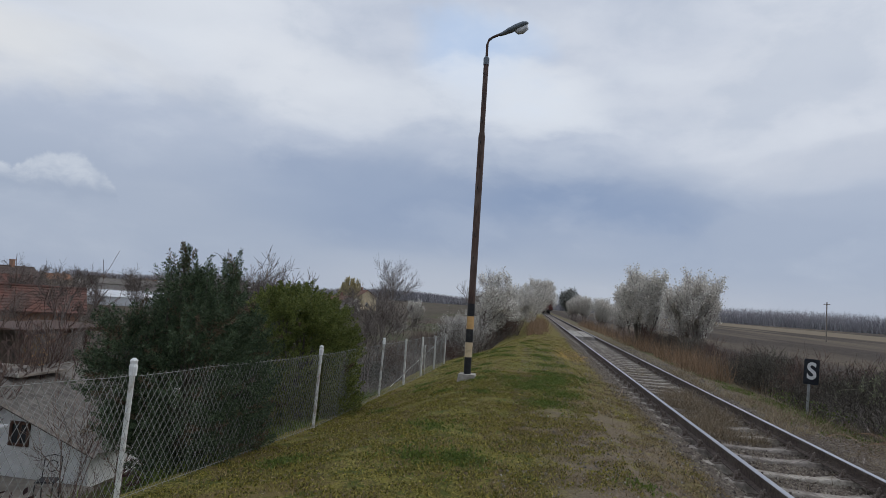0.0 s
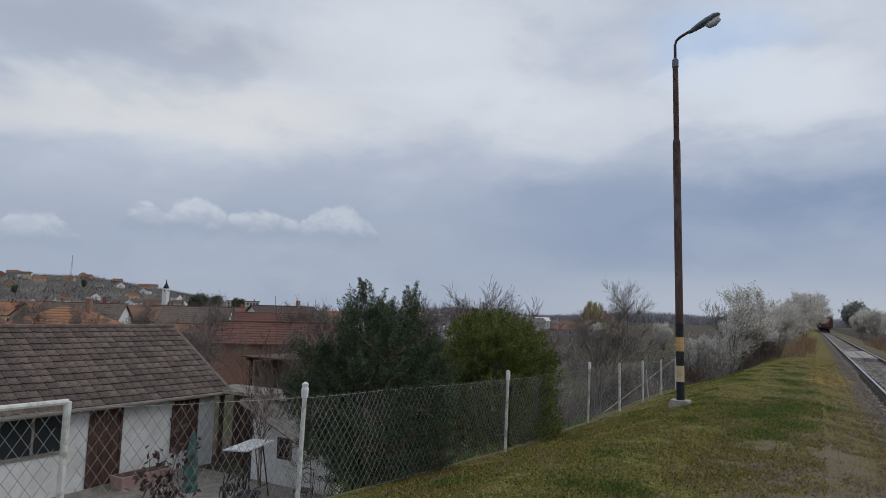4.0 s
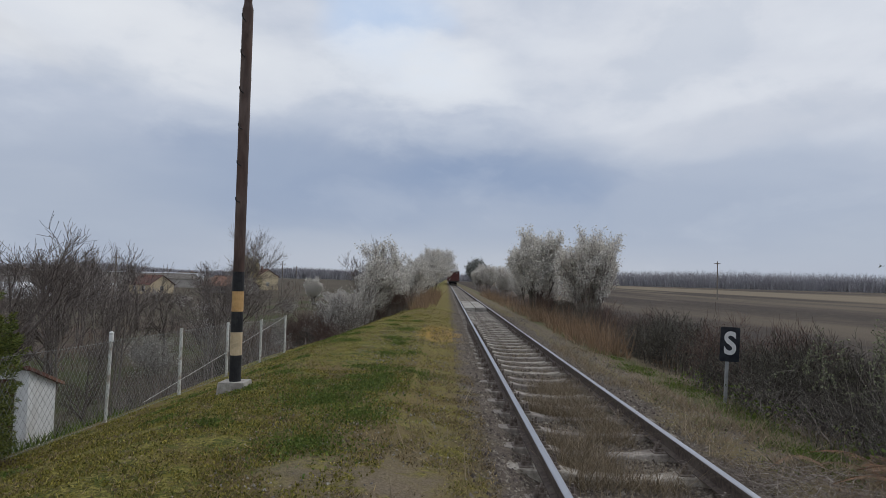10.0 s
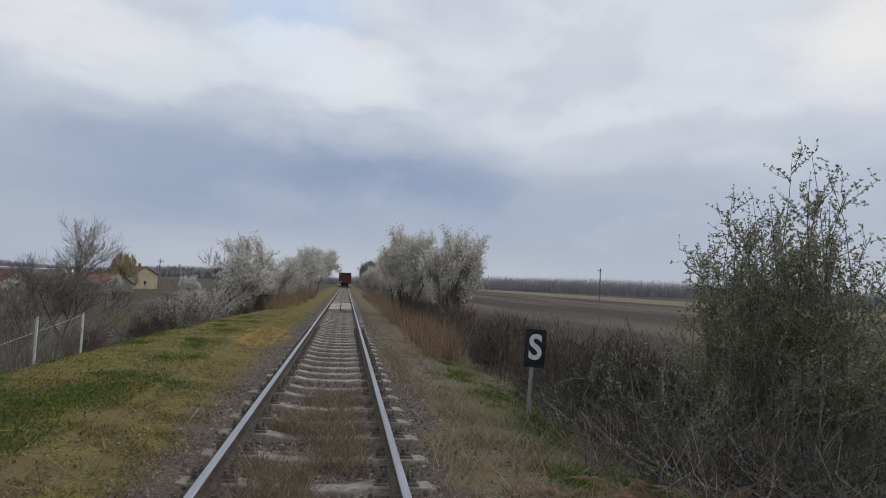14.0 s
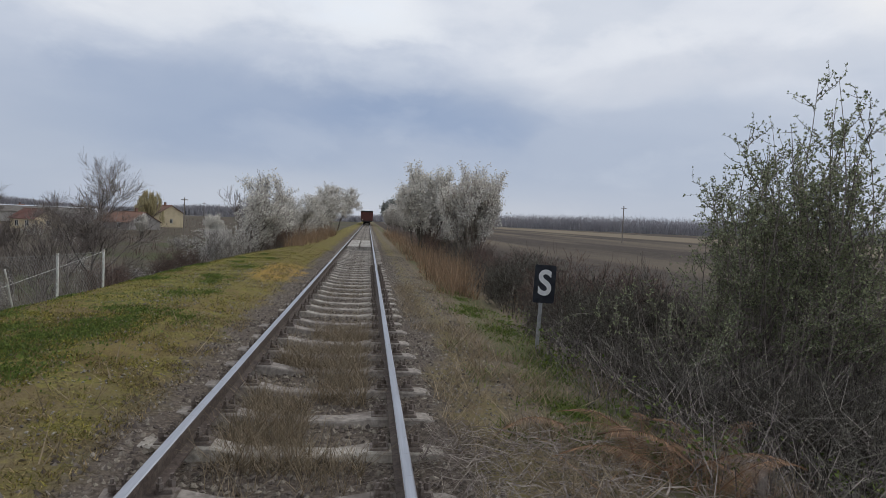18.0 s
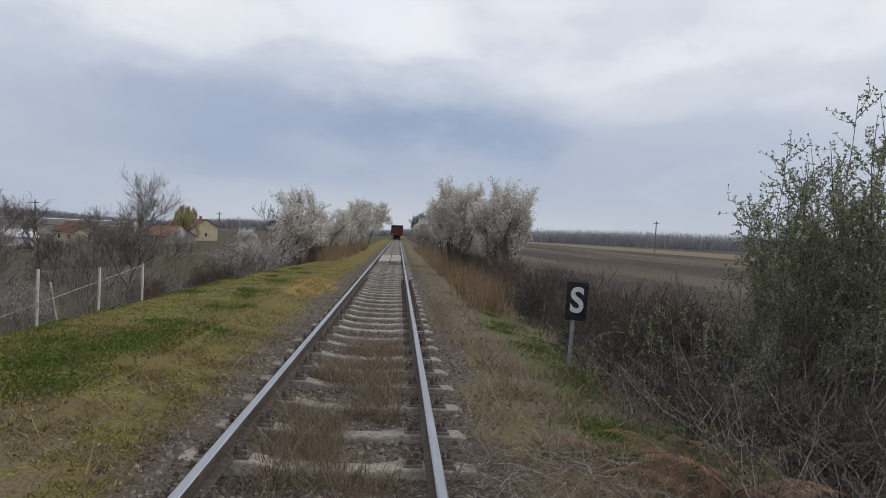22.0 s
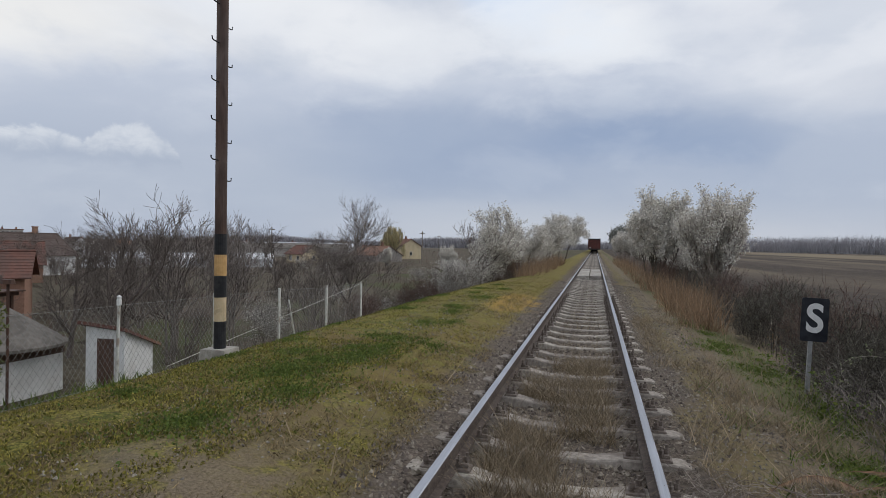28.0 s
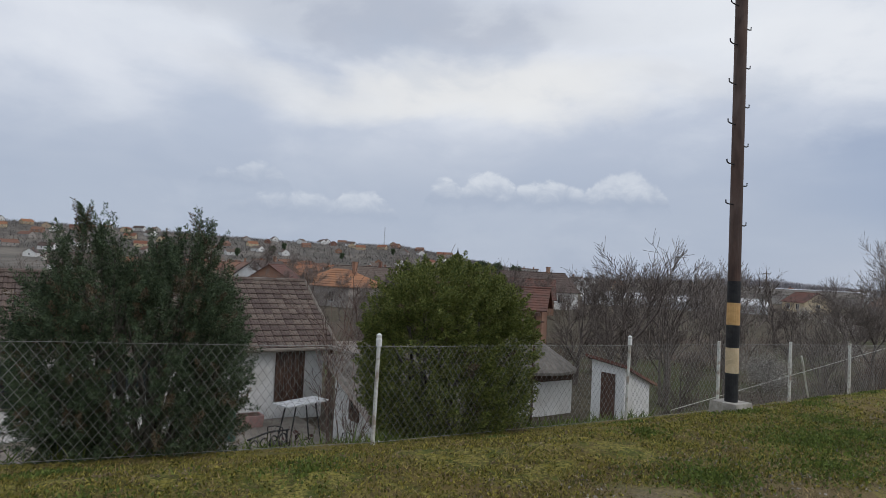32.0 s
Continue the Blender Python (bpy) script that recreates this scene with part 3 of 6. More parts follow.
def land():
    xs = np.r_[-np.geomspace(9.5, 4200, 70)[::-1], np.arange(-9.2, 9.3, 0.2), np.geomspace(9.5, 4200, 60)]
    ys = np.r_[-np.geomspace(4.2, 900, 24)[::-1], np.arange(-4, 46, 0.4), np.geomspace(46.5, 4200, 80)]
    gx, gy = np.meshgrid(xs, ys)
    gz = height(gx, gy)
    near = np.exp(-((gx / 25) ** 2) - ((gy - 10) / 60) ** 2)
    bumps = np.array([noise.noise((a * 1.3, b * 1.3, 0)) + 0.5 * noise.noise((a * 3.7, b * 3.7, 4)) for a, b in zip(gx.ravel(), gy.ravel())]).reshape(gx.shape)
    calm = np.where(np.abs(gx) < 1.8, 0.25, 1.0)
    gz = gz + 0.035 * bumps * near * calm
    k = len(xs)
    idx = np.arange(len(ys) * k).reshape(len(ys), k)
    faces = np.stack([idx[:-1, :-1], idx[:-1, 1:], idx[1:, 1:], idx[1:, :-1]], -1).reshape(-1, 4)
    s = Shape()
    s.v = np.stack([gx, gy, gz], -1).reshape(-1, 3).tolist()
    s.f = faces.tolist()
    single("ground", s, GROUND, "mossy platform, railway bank, gardens and ploughed fields", "ground", kind="structure", smooth=True)


land()


# ---- railway track ----
SLEEPER_STEP, SLEEPER_FIRST, CANT = 0.815, 10.46, 0.04
track = thing("railway_track", "single railway track with steel rails on weathered concrete sleepers", "railway track", kind="structure")


def rail_profile(cx, z):
    half = [(0.036, 0.0), (0.036, -0.035), (0.010, -0.05), (0.009, -0.135), (0.062, -0.152), (0.062, -0.165)]
    return [(cx + a, z + b) for a, b in half] + [(cx - a, z + b) for a, b in half[::-1]]


for cx, z in ((-0.75, 0.0), (0.75, -CANT)):
    rail = part("rail", Shape().extrude(rail_profile(cx, z - 0.004), -14, 420), RAIL_SIDE, track, "rust-brown rail web and foot")
    head = Shape().extrude([(cx - 0.033, z - 0.004), (cx - 0.026, z + 0.002), (cx + 0.026, z + 0.002), (cx + 0.033, z - 0.004)], -14, 420)
    part("rail_head", head, RAIL_TOP, rail, "polished steel running surface")


def sleeper_shape():
    """A concrete sleeper: high seats under the rails, dipped middle, sloping flanks."""
    s = Shape()
    prof = [(-1.2, -0.245), (-1.12, -0.20), (-1.02, -0.172), (-0.55, -0.172), (-0.32, -0.212), (0.0, -0.218), (0.32, -0.212), (0.55, -0.172), (1.02, -0.172), (1.12, -0.20), (1.2, -0.245)]
    rings = []
    for x, z in prof:
        w = 0.105 if abs(x) > 0.4 else 0.095
        zc = z - CANT * (x + 0.75) / 1.5
        rings.append([(x, -w - 0.035, -0.40), (x, -w, zc - 0.012), (x, -w + 0.012, zc), (x, w - 0.012, zc), (x, w, zc - 0.012), (x, w + 0.035, -0.40)])
    pts = [p for r in rings for p in r]
    k = 6
    faces = [(i * k + j, i * k + j + 1, (i + 1) * k + j + 1, (i + 1) * k + j) for i in range(len(rings) - 1) for j in range(k - 1)]
    faces += [tuple(range(k)), tuple(range((len(rings) - 1) * k, len(rings) * k))[::-1]]
    return s.add(pts, faces)


def clip_shape():
    """A rail fastening: ribbed plate, clamp and bolt with nut."""
    s = Shape().box(-0.07, 0.07, -0.075, 0.075, -0.172, -0.155, 0.005)
    s.box(-0.05, 0.055, -0.028, 0.028, -0.155, -0.128, 0.006)
    for dx, dy in ((-0.028, -0.035), (0.022, 0.03)):
        s.tube([(dx, dy, -0.13), (dx, dy, -0.055)], 0.012, 6)
        s.tube([(dx, dy, -0.128), (dx, dy, -0.085)], 0.023, 6)
    return s


sleeper_mesh, clip_mesh = sleeper_shape().mesh("sleeper", SLEEPER), clip_shape().mesh("fastening", RUST_BOLT)
rng = np.random.default_rng(3)
rest = Shape()
for i in range(-29, 460):
    y = SLEEPER_FIRST + i * SLEEPER_STEP
    tilt = pose(rng.normal(0, 0.012), y + rng.normal(0, 0.015), rng.normal(0, 0.005), 0, 0, rng.normal(0, 0.5))
    if -14 <= i < 150:
        ob = part("sleeper", sleeper_mesh, None, track, at=tilt)
        if -5 <= i < 22:
            for cx, z in ((-0.75, 0.0), (0.75, -CANT)):
                for side in (-1, 1):
                    part("fastening", clip_mesh, None, ob, at=pose(cx + side * 0.125, 0, z, 0, 0, 0 if side < 0 else 180))
    else:
        rest.box(-1.2, 1.2, -0.11, 0.11, -0.4, -0.2, 0.015, tilt)
tagged(part("sleeper_row", rest, SLEEPER, track), kind="stuff")


# ballast stones round and between the sleepers
def stones(count, pick, lo, hi, seed, flat=0.9):
    rng = np.random.default_rng(seed)
    base = np.array([(1, 0, 0), (-1, 0, 0), (0, 1, 0), (0, -1, 0), (0, 0, 1), (0, 0, -1)], float)
    tri = np.array([(0, 2, 4), (2, 1, 4), (1, 3, 4), (3, 0, 4), (2, 0, 5), (1, 2, 5), (3, 1, 5), (0, 3, 5)])
    c = pick(rng, count)
    r = rng.uniform(lo, hi, (len(c), 1, 1)) * rng.uniform(0.55, 1.25, (len(c), 6, 1))
    v = base[None] * r * (1, 1, flat)
    a = rng.uniform(0, 6.28, len(c))
    rot = np.stack([np.stack([np.cos(a), -np.sin(a), 0 * a], -1), np.stack([np.sin(a), np.cos(a), 0 * a], -1), np.stack([0 * a, 0 * a, 1 + 0 * a], -1)], 1)
    v = np.einsum("nij,nkj->nki", rot, v + rng.normal(0, 0.18, v.shape) * r) + c[:, None]
    s = Shape()
    s.v = v.reshape(-1, 3).tolist()
    s.f = (tri[None] + 6 * np.arange(len(c))[:, None, None]).reshape(-1, 3).tolist()
    return s


def bed_points(rng, count):
    y = 4 + 66 * rng.power(0.45, count)
    y = np.where(rng.random(count) < 0.75, rng.uniform(6, 36, count), y)
    x = rng.uniform(-1.22, 1.4, count) + rng.normal(0, 0.09, count)
    x = np.where((y > 12) & (rng.random(count) < 0.16), rng.uniform(1.2, 2.1, count), x)
    x = np.where(rng.random(count) < 0.07, rng.uniform(-1.5, -1.1, count), x)
    z = height(x, y) + 0.002
    z = z - np.where(np.abs(x) < 0.9, 0.0, 0.006)
    return np.stack([x, y, z], 1)


tagged(single("ballast", stones(42000, bed_points, 0.011, 0.032, 5), STONE, "grey-brown crushed stone ballast round the sleepers", "ballast"), kind="stuff")


def loose_points(rng, count):
    y = rng.uniform(3, 26, count)
    x = np.where(rng.random(count) < 0.6, rng.uniform(-3.6, -1.6, count), rng.uniform(1.0, 2.4, count))
    return np.stack([x, y, height(x, y) + 0.006], 1)


tagged(single("loose_gravel", stones(9000, loose_points, 0.004, 0.018, 6), STONE_DULL, "pale loose gravel scattered on the platform", "gravel"), kind="stuff")

# level crossing slabs between and beside the rails
crossing = thing("level_crossing", "pale concrete level crossing slabs laid between the rails", "level crossing", kind="structure")
for i in range(7):
    for x0, x1 in ((-0.64, -0.02), (0.02, 0.64)):
        part("slab", Shape().box(x0, x1, 40.2 + i * 1.5, 40.2 + i * 1.5 + 1.45, -0.3, -0.03 - CANT / 2, 0.01), CONCRETE, crossing)

# ---- lamp post ----
def lamp_post():
    post = thing("lamp_post", "tall rusted steel lamp post with black, orange and cream bands", "lamp post", pose(-4.69, 13.47, 0.0, 0, -0.25, 0))
    part("foot", Shape().box(-0.21, 0.21, -0.21, 0.21, -0.25, 0.055, 0.03), CONCRETE, post, "chipped concrete foot")
    for z0, z1, m in ((0.05, 0.426, POLE_BLACK), (0.426, 0.753, POLE_CREAM), (0.753, 1.048, POLE_BLACK), (1.048, 1.336, POLE_ORANGE), (1.336, 1.62, POLE_BLACK)):
        part("painted_band", Shape().tube([(0, 0, z0), (0, 0, z1)], 0.082, 20), m, post, smooth=False)
    lower = Shape().tube([(0, 0, 1.62), (0, 0, 5.48)], 0.078, 20)
    lower.tube([(0, 0, 5.46), (0, 0, 5.56)], [0.078, 0.06], 20)
    part("lower_shaft", lower, POLE_RUST, post)
    part("upper_shaft", Shape().tube([(0, 0, 5.5), (0, 0, 7.22)], 0.058, 16), POLE_RUST, post)
    part("collar", Shape().tube([(0, 0, 7.16), (0, 0, 7.32), (0, 0, 7.36)], [0.068, 0.068, 0.04], 16), LAMP_GREY, post)
    part("arm", Shape().tube([(0, 0, 7.3), (0.0, 0, 7.66), (0.03, 0, 7.76), (0.12, 0, 7.83), (0.34, 0, 7.93)], 0.03, 10), POLE_RUST, post)
    head = Shape()
    rings = [(0.22, 0.035, 0.035), (0.32, 0.07, 0.06), (0.45, 0.10, 0.08), (0.65, 0.12, 0.095), (0.82, 0.11, 0.085), (0.90, 0.07, 0.05), (0.93, 0.02, 0.02)]
    pts, k = [], 12
    for s, w, h in rings:
        for j in range(k):
            a = 2 * math.pi * j / k
            pts.append((s, w * math.cos(a), h * math.sin(a) * (1.0 if math.sin(a) > 0 else 0.45)))
    faces = [(i * k + j, i * k + (j + 1) % k, (i + 1) * k + (j + 1) % k, (i + 1) * k + j) for i in range(len(rings) - 1) for j in range(k)]
    head.add(pts, faces + [tuple(range(k))[::-1], tuple(range((len(rings) - 1) * k, len(rings) * k))])
    tilt = pose(0.08, 0, 7.78, 0, -25, 0)
    part("lamp_head", head, LAMP_GREY, post, "grey streetlight head", at=tilt, smooth=True)
    bowl = Shape().tube([(0.58, 0, -0.03), (0.64, 0, -0.085), (0.74, 0, -0.10), (0.84, 0, -0.075), (0.89, 0, -0.02)], [0.03, 0.075, 0.085, 0.075, 0.02], 12)
    part("lamp_bowl", bowl, LAMP_GLASS, post, "cloudy plastic lamp bowl", at=tilt, smooth=True)
    for i in range(10):
        for side, z in ((-1, 2.62 + 0.53 * i), (1, 2.36 + 0.53 * i)):
            r = 0.075 if z < 5.5 else 0.055
            if z < 7.1:
                peg = Shape().tube([(0, side * r, z), (0, side * (r + 0.12), z), (0, side * (r + 0.16), z + 0.012), (0, side * (r + 0.165), z + 0.05)], 0.009, 6)
                part("climbing_hook", peg, POLE_BLACK, post)


lamp_post()


# ---- S board ----
def s_board():
    sign = thing("signal_board", "black railway board with white letter S on grey post", "railway sign", pose(3.12, 15.30, -0.45, 0, 2.4, 3))
    part("post", Shape().box(-0.028, 0.028, -0.015, 0.015, -0.2, 0.86, 0.002), STEEL_GREY, sign, "thin grey steel post")
    outline = []
    w, h, r = 0.172, 0.295, 0.03
    for cx, cz, a0 in ((w - r, h - r, 0), (-w + r, h - r, 90), (-w + r, -h + r, 180), (w - r, -h + r, 270)):
        outline += [(cx + r * math.cos(radians(a0 + a)), cz + r * math.sin(radians(a0 + a))) for a in (0, 30, 60, 90)]
    plate = Shape().extrude([(x + 0.03, z + 1.035) for x, z in outline], -0.022, -0.016)
    board = part("board", plate, SIGN_BLACK, sign, "black enamelled plate with rounded corners")
    text = bpy.data.curves.new("letter", "FONT")
    text.body, text.size, text.align_x, text.align_y, text.extrude, text.offset = "S", 0.50, "CENTER", "CENTER", 0.002, 0.012
    ob = new("letter_curve", text)
    me = bpy.data.meshes.new_from_object(ob.evaluated_get(bpy.context.evaluated_depsgraph_get()))
    bpy.data.objects.remove(ob)
    me.materials.clear()
    me.materials.append(SIGN_WHITE)
    part("letter_s", me, None, board, "white letter S", at=pose(0.03, -0.026, 1.035, 90, 0, 0) @ Matrix.Diagonal((0.98, 1.08, 1, 1)))


s_board()

# ---- fence ----
POSTS = ((-6.55, -3.0, 1.05, 1), (-6.62, 2.08, 1.03, 1), (-6.78, 4.55, 0.85, 2), (-6.70, 9.34, 0.675, 2), (-6.76, 13.97, 0.565, 2), (-6.70, 16.35, 0.53, 0), (-6.66, 18.77, 0.47, 0), (-6.65, 21.32, 0.38, 0), (-6.65, 23.85, 0.34, 0))


def wire_net(a, b, za, zb, ha, hb, s=0.098, r=0.0021):
    """Diamond wire netting between two feet a and b."""
    a, b = Vector((*a, 0)), Vector((*b, 0))
    length = (b - a).length
    net = Shape()
    side = Vector((0, 0, 1)).cross(b - a).normalized()
    high = 0.5 * (ha + hb)

    def at(u, v):
        f = u / length
        p = a.lerp(b, f)
        sag = 0.03 * math.sin(u * 2.1 + a.y) + 0.02 * math.sin(u * 5.3)
        return Vector((p.x, p.y, za + (zb - za) * f + v * (ha + (hb - ha) * f) / high)) + side * sag * (v / high)

    for d in (1, -1):
        k = -int(high / s) - 1
        while k * s < length + high:
            u0 = k * s if d > 0 else k * s
            pts = []
            for v in np.linspace(0, high, 9):
                u = u0 + v * d * 0.75
                if 0 <= u <= length:
                    pts.append(at(u, v) + side * (0.002 * d))
            if len(pts) > 1:
                net.tube(pts, r, 3, False)
            k += 1
    for v in (0.02, high - 0.02):
        net.tube([at(u, v) for u in np.linspace(0, length, 8)], r * 1.2, 4, False)
    return net


def fence():
    run = thing("chain_link_fence", "sagging chain-link fence on white-painted steel posts with chipped paint", "fence")
    feet = []
    for x, y, top, kind in POSTS:
        z = float(height(x, y))
        lean = 0.04 if kind == 2 else 0.0
        feet.append((x, y, z, top))
        r = 0.024 if kind else 0.03
        p = part("post", Shape().tube([(x - lean, y, z - 0.3), (x, y, top)], r, 10), POST_WHITE, run)
        if kind == 2:
            part("cap", Shape().tube([(x, y, top - 0.05), (x, y, top + 0.03), (x, y, top + 0.055), (x, y, top + 0.085), (x, y, top + 0.105)], [0.034, 0.038, 0.030, 0.036, 0.012], 10), CAP_WHITE, p, "white plastic cap")
    for (x0, y0, z0, t0), (x1, y1, z1, t1) in zip(feet, feet[1:]):
        part("wire_netting", wire_net((x0 + 0.03, y0), (x1 + 0.03, y1), z0 + 0.02, z1 + 0.02, t0 - z0 - 0.05, t1 - z1 - 0.05), WIRE, run)
    (x0, y0, z0, t0), (x1, y1, z1, t1) = feet[0], feet[1]
    part("top_pipe", Shape().tube([(x0, y0, t0), (x1, y1, t1)], 0.02, 8), POST_WHITE, run, "white-painted top pipe")
    x, y, z, t = feet[6]
    part("brace", Shape().tube([(x - 0.02, y + 0.9, float(height(x, y + 0.9)) - 0.2), (x, y + 0.45, t - 0.3)], 0.018, 8), POST_WHITE, run)
    part("brace_pipe", Shape().tube([(feet[5][0] - 0.1, feet[5][1] - 1.2, feet[5][2] + 0.1), (feet[8][0], feet[8][1], feet[8][3] - 0.05)], 0.006, 5), POST_WHITE, run)


fence()

# ---- plants ----
def grow(rng, start, way, length, radius, depth, wood, tips, bend=0.25, fork=(3, 5), shrink=0.62, lift=0.25, sides=(7, 5, 4, 3, 3, 3), spread=0.75, rise=0.35):
    """A limb and, along its upper part, its side limbs."""
    way = Vector(way).normalized()
    pts, p = [Vector(start)], Vector(start)
    n = 4
    for i in range(n):
        way = (way + Vector(rng.normal(0, bend / n ** 0.5, 3)) + Vector((0, 0, lift / n))).normalized()
        p = p + way * (length / n)
        pts.append(p.copy())
    end = radius * 0.45 if depth else radius * 0.3
    level = len(sides) - 1 - depth if depth < len(sides) else 0
    wood.append((pts, [radius + (end - radius) * i / n for i in range(n + 1)], sides[min(max(level, 0), len(sides) - 1)]))
    if depth == 0:
        tips.extend(pts[1:])
        return
    for _ in range(int(rng.integers(*fork)) + 1):
        f = rng.uniform(rise, 1.0)
        i = min(int(f * n), n - 1)
        q = pts[i].lerp(pts[i + 1], f * n - i)
        d = (pts[i + 1] - pts[i]).normalized()
        out = d.cross(Vector(rng.normal(0, 1, 3))).normalized()
        grow(rng, q, d + out * rng.uniform(0.5, 1.2) * spread, length * shrink * rng.uniform(0.7, 1.15), max(radius * 0.55 * (1 - 0.4 * f), 0.004), depth - 1, wood, tips, bend, fork, shrink, lift, sides, spread, 0.2)


def wood_shape(limbs):
    s = Shape()
    for pts, radii, k in limbs:
        s.tube(pts, radii, k, False)
    return s


def tree(name, label, seed, at, high, trunk_r, bark, depth=4, stems=1, leaf=None, leaf_size=0.08, per_tip=3, scatter=0.12, group="", category="tree", stem_spread=0.35, thick_min=0.004, **habit):
    """trunk, limbs and, where it has them, a crown of small leaves or blossoms."""
    rng = np.random.default_rng(seed)
    root = thing(name, label, category, at, group)
    trunk, limbs, tips = [], [], []
    for s in range(stems):
        a = rng.uniform(0, 6.28)
        lean = stem_spread * rng.uniform(0.3, 1.0) if stems > 1 else 0.06
        wood = []
        grow(rng, (0.12 * math.cos(a) * (stems > 1), 0.12 * math.sin(a) * (stems > 1), -0.15), (lean * math.cos(a), lean * math.sin(a), 1), high * rng.uniform(0.5, 0.62), trunk_r * (1 if stems == 1 else rng.uniform(0.5, 0.9)), depth, wood, tips, **habit)
        trunk.append(wood[0])
        limbs += wood[1:]
    limbs = [(p, [max(r, thick_min) for r in rr], k) for p, rr, k in limbs]
    for one in trunk:
        part("trunk" if stems == 1 else "stem", wood_shape([one]), bark, root, smooth=True)
    tagged(part("twigwork", wood_shape(limbs), bark, root), kind="stuff")
    if leaf:
        t = np.array([tuple(p) for p in tips])
        c = np.repeat(t, per_tip, 0) + rng.normal(0, scatter, (len(t) * per_tip, 3))
        tagged(part("crown", Shape().quads(facing_quads(rng, c, leaf_size)), leaf, root), kind="stuff")
    return root


def put(proto, x, y, scale=1.0, turn=0.0, z=None, squash=1.0):
    """Move or copy a thing onto the ground."""
    z = float(height(x, y)) if z is None else z
    m = Matrix.LocRotScale((x, y, z), Euler((0, 0, radians(turn))), (scale, scale, scale * squash))
    ob = copy_thing(proto, m)
    ob.scale = (scale, scale, scale * squash)
    return ob


def conifer(name, label, at, lobes, leaf, plumes, length, girth, per_plume, leaf_len, leaf_w, droop, seed, bark, dead=0.0, spires=(), stems=14):
    """An evergreen of plumes: each a tapering spray of slim leaves set on the surface of uneven lobes (x, y, z, rx, ry, rz). spires: leaders (x, y, z0, z1)."""
    rng = np.random.default_rng(seed)
    root = thing(name, label, "shrub", at)
    for i in range(stems):
        x, y, z, rx, ry, rz = lobes[i % len(lobes)]
        top = Vector((x + rng.normal(0, rx * 0.45), y + rng.normal(0, ry * 0.45), z + rz * rng.uniform(0.1, 0.9)))
        mid = top * 0.5 + Vector((rng.normal(0, 0.14), rng.normal(0, 0.14), 0))
        part("stem", Shape().tube([(x * 0.25 + rng.normal(0, 0.12), y * 0.25 + rng.normal(0, 0.12), -0.15), mid, top], [0.045, 0.028, 0.009], 6, False), bark, root)
    heart, way = [], []
    area_of = np.array([(l[3] * l[4]) ** 0.5 * l[5] for l in lobes])
    for l, share in zip(lobes, area_of / area_of.sum()):
        k = int(plumes * share)
        d = rng.normal(size=(k, 3))
        d /= np.linalg.norm(d, axis=1, keepdims=True)
        r = np.where(rng.random((k, 1)) < 0.5, rng.uniform(0.62, 0.80, (k, 1)), rng.uniform(0.92, 1.04, (k, 1)))
        p = d * r * l[3:6] + l[:3]
        inside = np.zeros(k, bool)
        for m in lobes:
            if m is not l:
                inside |= (((p - m[:3]) / m[3:6]) ** 2).sum(1) < 0.42
        keep = ~inside & (p[:, 2] > 0.05)
        out = d[keep] / np.array(l[3:6])
        out /= np.linalg.norm(out, axis=1, keepdims=True)
        heart.append(p[keep])
        way.append(out * (1, 1, 0.5) + rng.normal(0, 0.28, out.shape) + (0, 0, 0.75 - droop))
    for x, y, z0, z1 in spires:
        part("leader", Shape().tube([(x * 0.8, y * 0.8, z0 - 0.5), (x, y, z0), (x, y, z1)], [0.02, 0.012, 0.004], 5, False), bark, root)
        k = 13
        z = z0 + (z1 - z0) * rng.random(k) ** 0.7
        a = rng.uniform(0, 6.28, k)
        r = 0.16 * (1.1 - (z - z0) / (z1 - z0))
        heart.append(np.stack([x + r * np.cos(a), y + r * np.sin(a), z], 1))
        way.append(np.stack([0.5 * np.cos(a), 0.5 * np.sin(a), 0.9 + 0 * a], 1))
    c, w = np.concatenate(heart), np.concatenate(way)
    w /= np.linalg.norm(w, axis=1, keepdims=True)
    brown = rng.random(len(c)) < dead
    size = rng.uniform(0.65, 1.3, len(c))
    for sel, material, what in ((~brown, leaf, "foliage"), (brown, DEAD_SPRAY, "dead_spray")):
        if not sel.any():
            continue
        cc, ww, sz = (np.repeat(v[sel], per_plume, 0) for v in (c, w, size))
        k = len(cc)
        f = rng.random(k)
        side = np.cross(ww, rng.normal(size=(k, 3)))
        side /= np.linalg.norm(side, axis=1, keepdims=True)
        girths = (girth * sz * (1.05 - f) ** 0.8 * rng.uniform(0.2, 1.0, k))[:, None]
        q = cc + ww * ((f - 0.45) * length * sz)[:, None] + side * girths - np.array([0, 0, 1.0]) * (droop * girths * 0.6)
        lead = ww * 0.8 + side * 0.75 + rng.normal(0, 0.22, (k, 3)) - np.array([0, 0, droop * 0.5])
        lead /= np.linalg.norm(lead, axis=1, keepdims=True)
        flat = np.cross(lead, rng.normal(size=(k, 3)))
        flat /= np.linalg.norm(flat, axis=1, keepdims=True)
        s = leaf_len * rng.uniform(0.55, 1.3, (k, 1))
        flat = flat * leaf_w * rng.uniform(0.7, 1.3, (k, 1))
        tagged(part(what, Shape().quads(np.stack([q - flat * 0.5, q + flat * 0.5, q + lead * s + flat * 0.35, q + lead * s - flat * 0.35], 1)), material, root), kind="stuff")
    return root


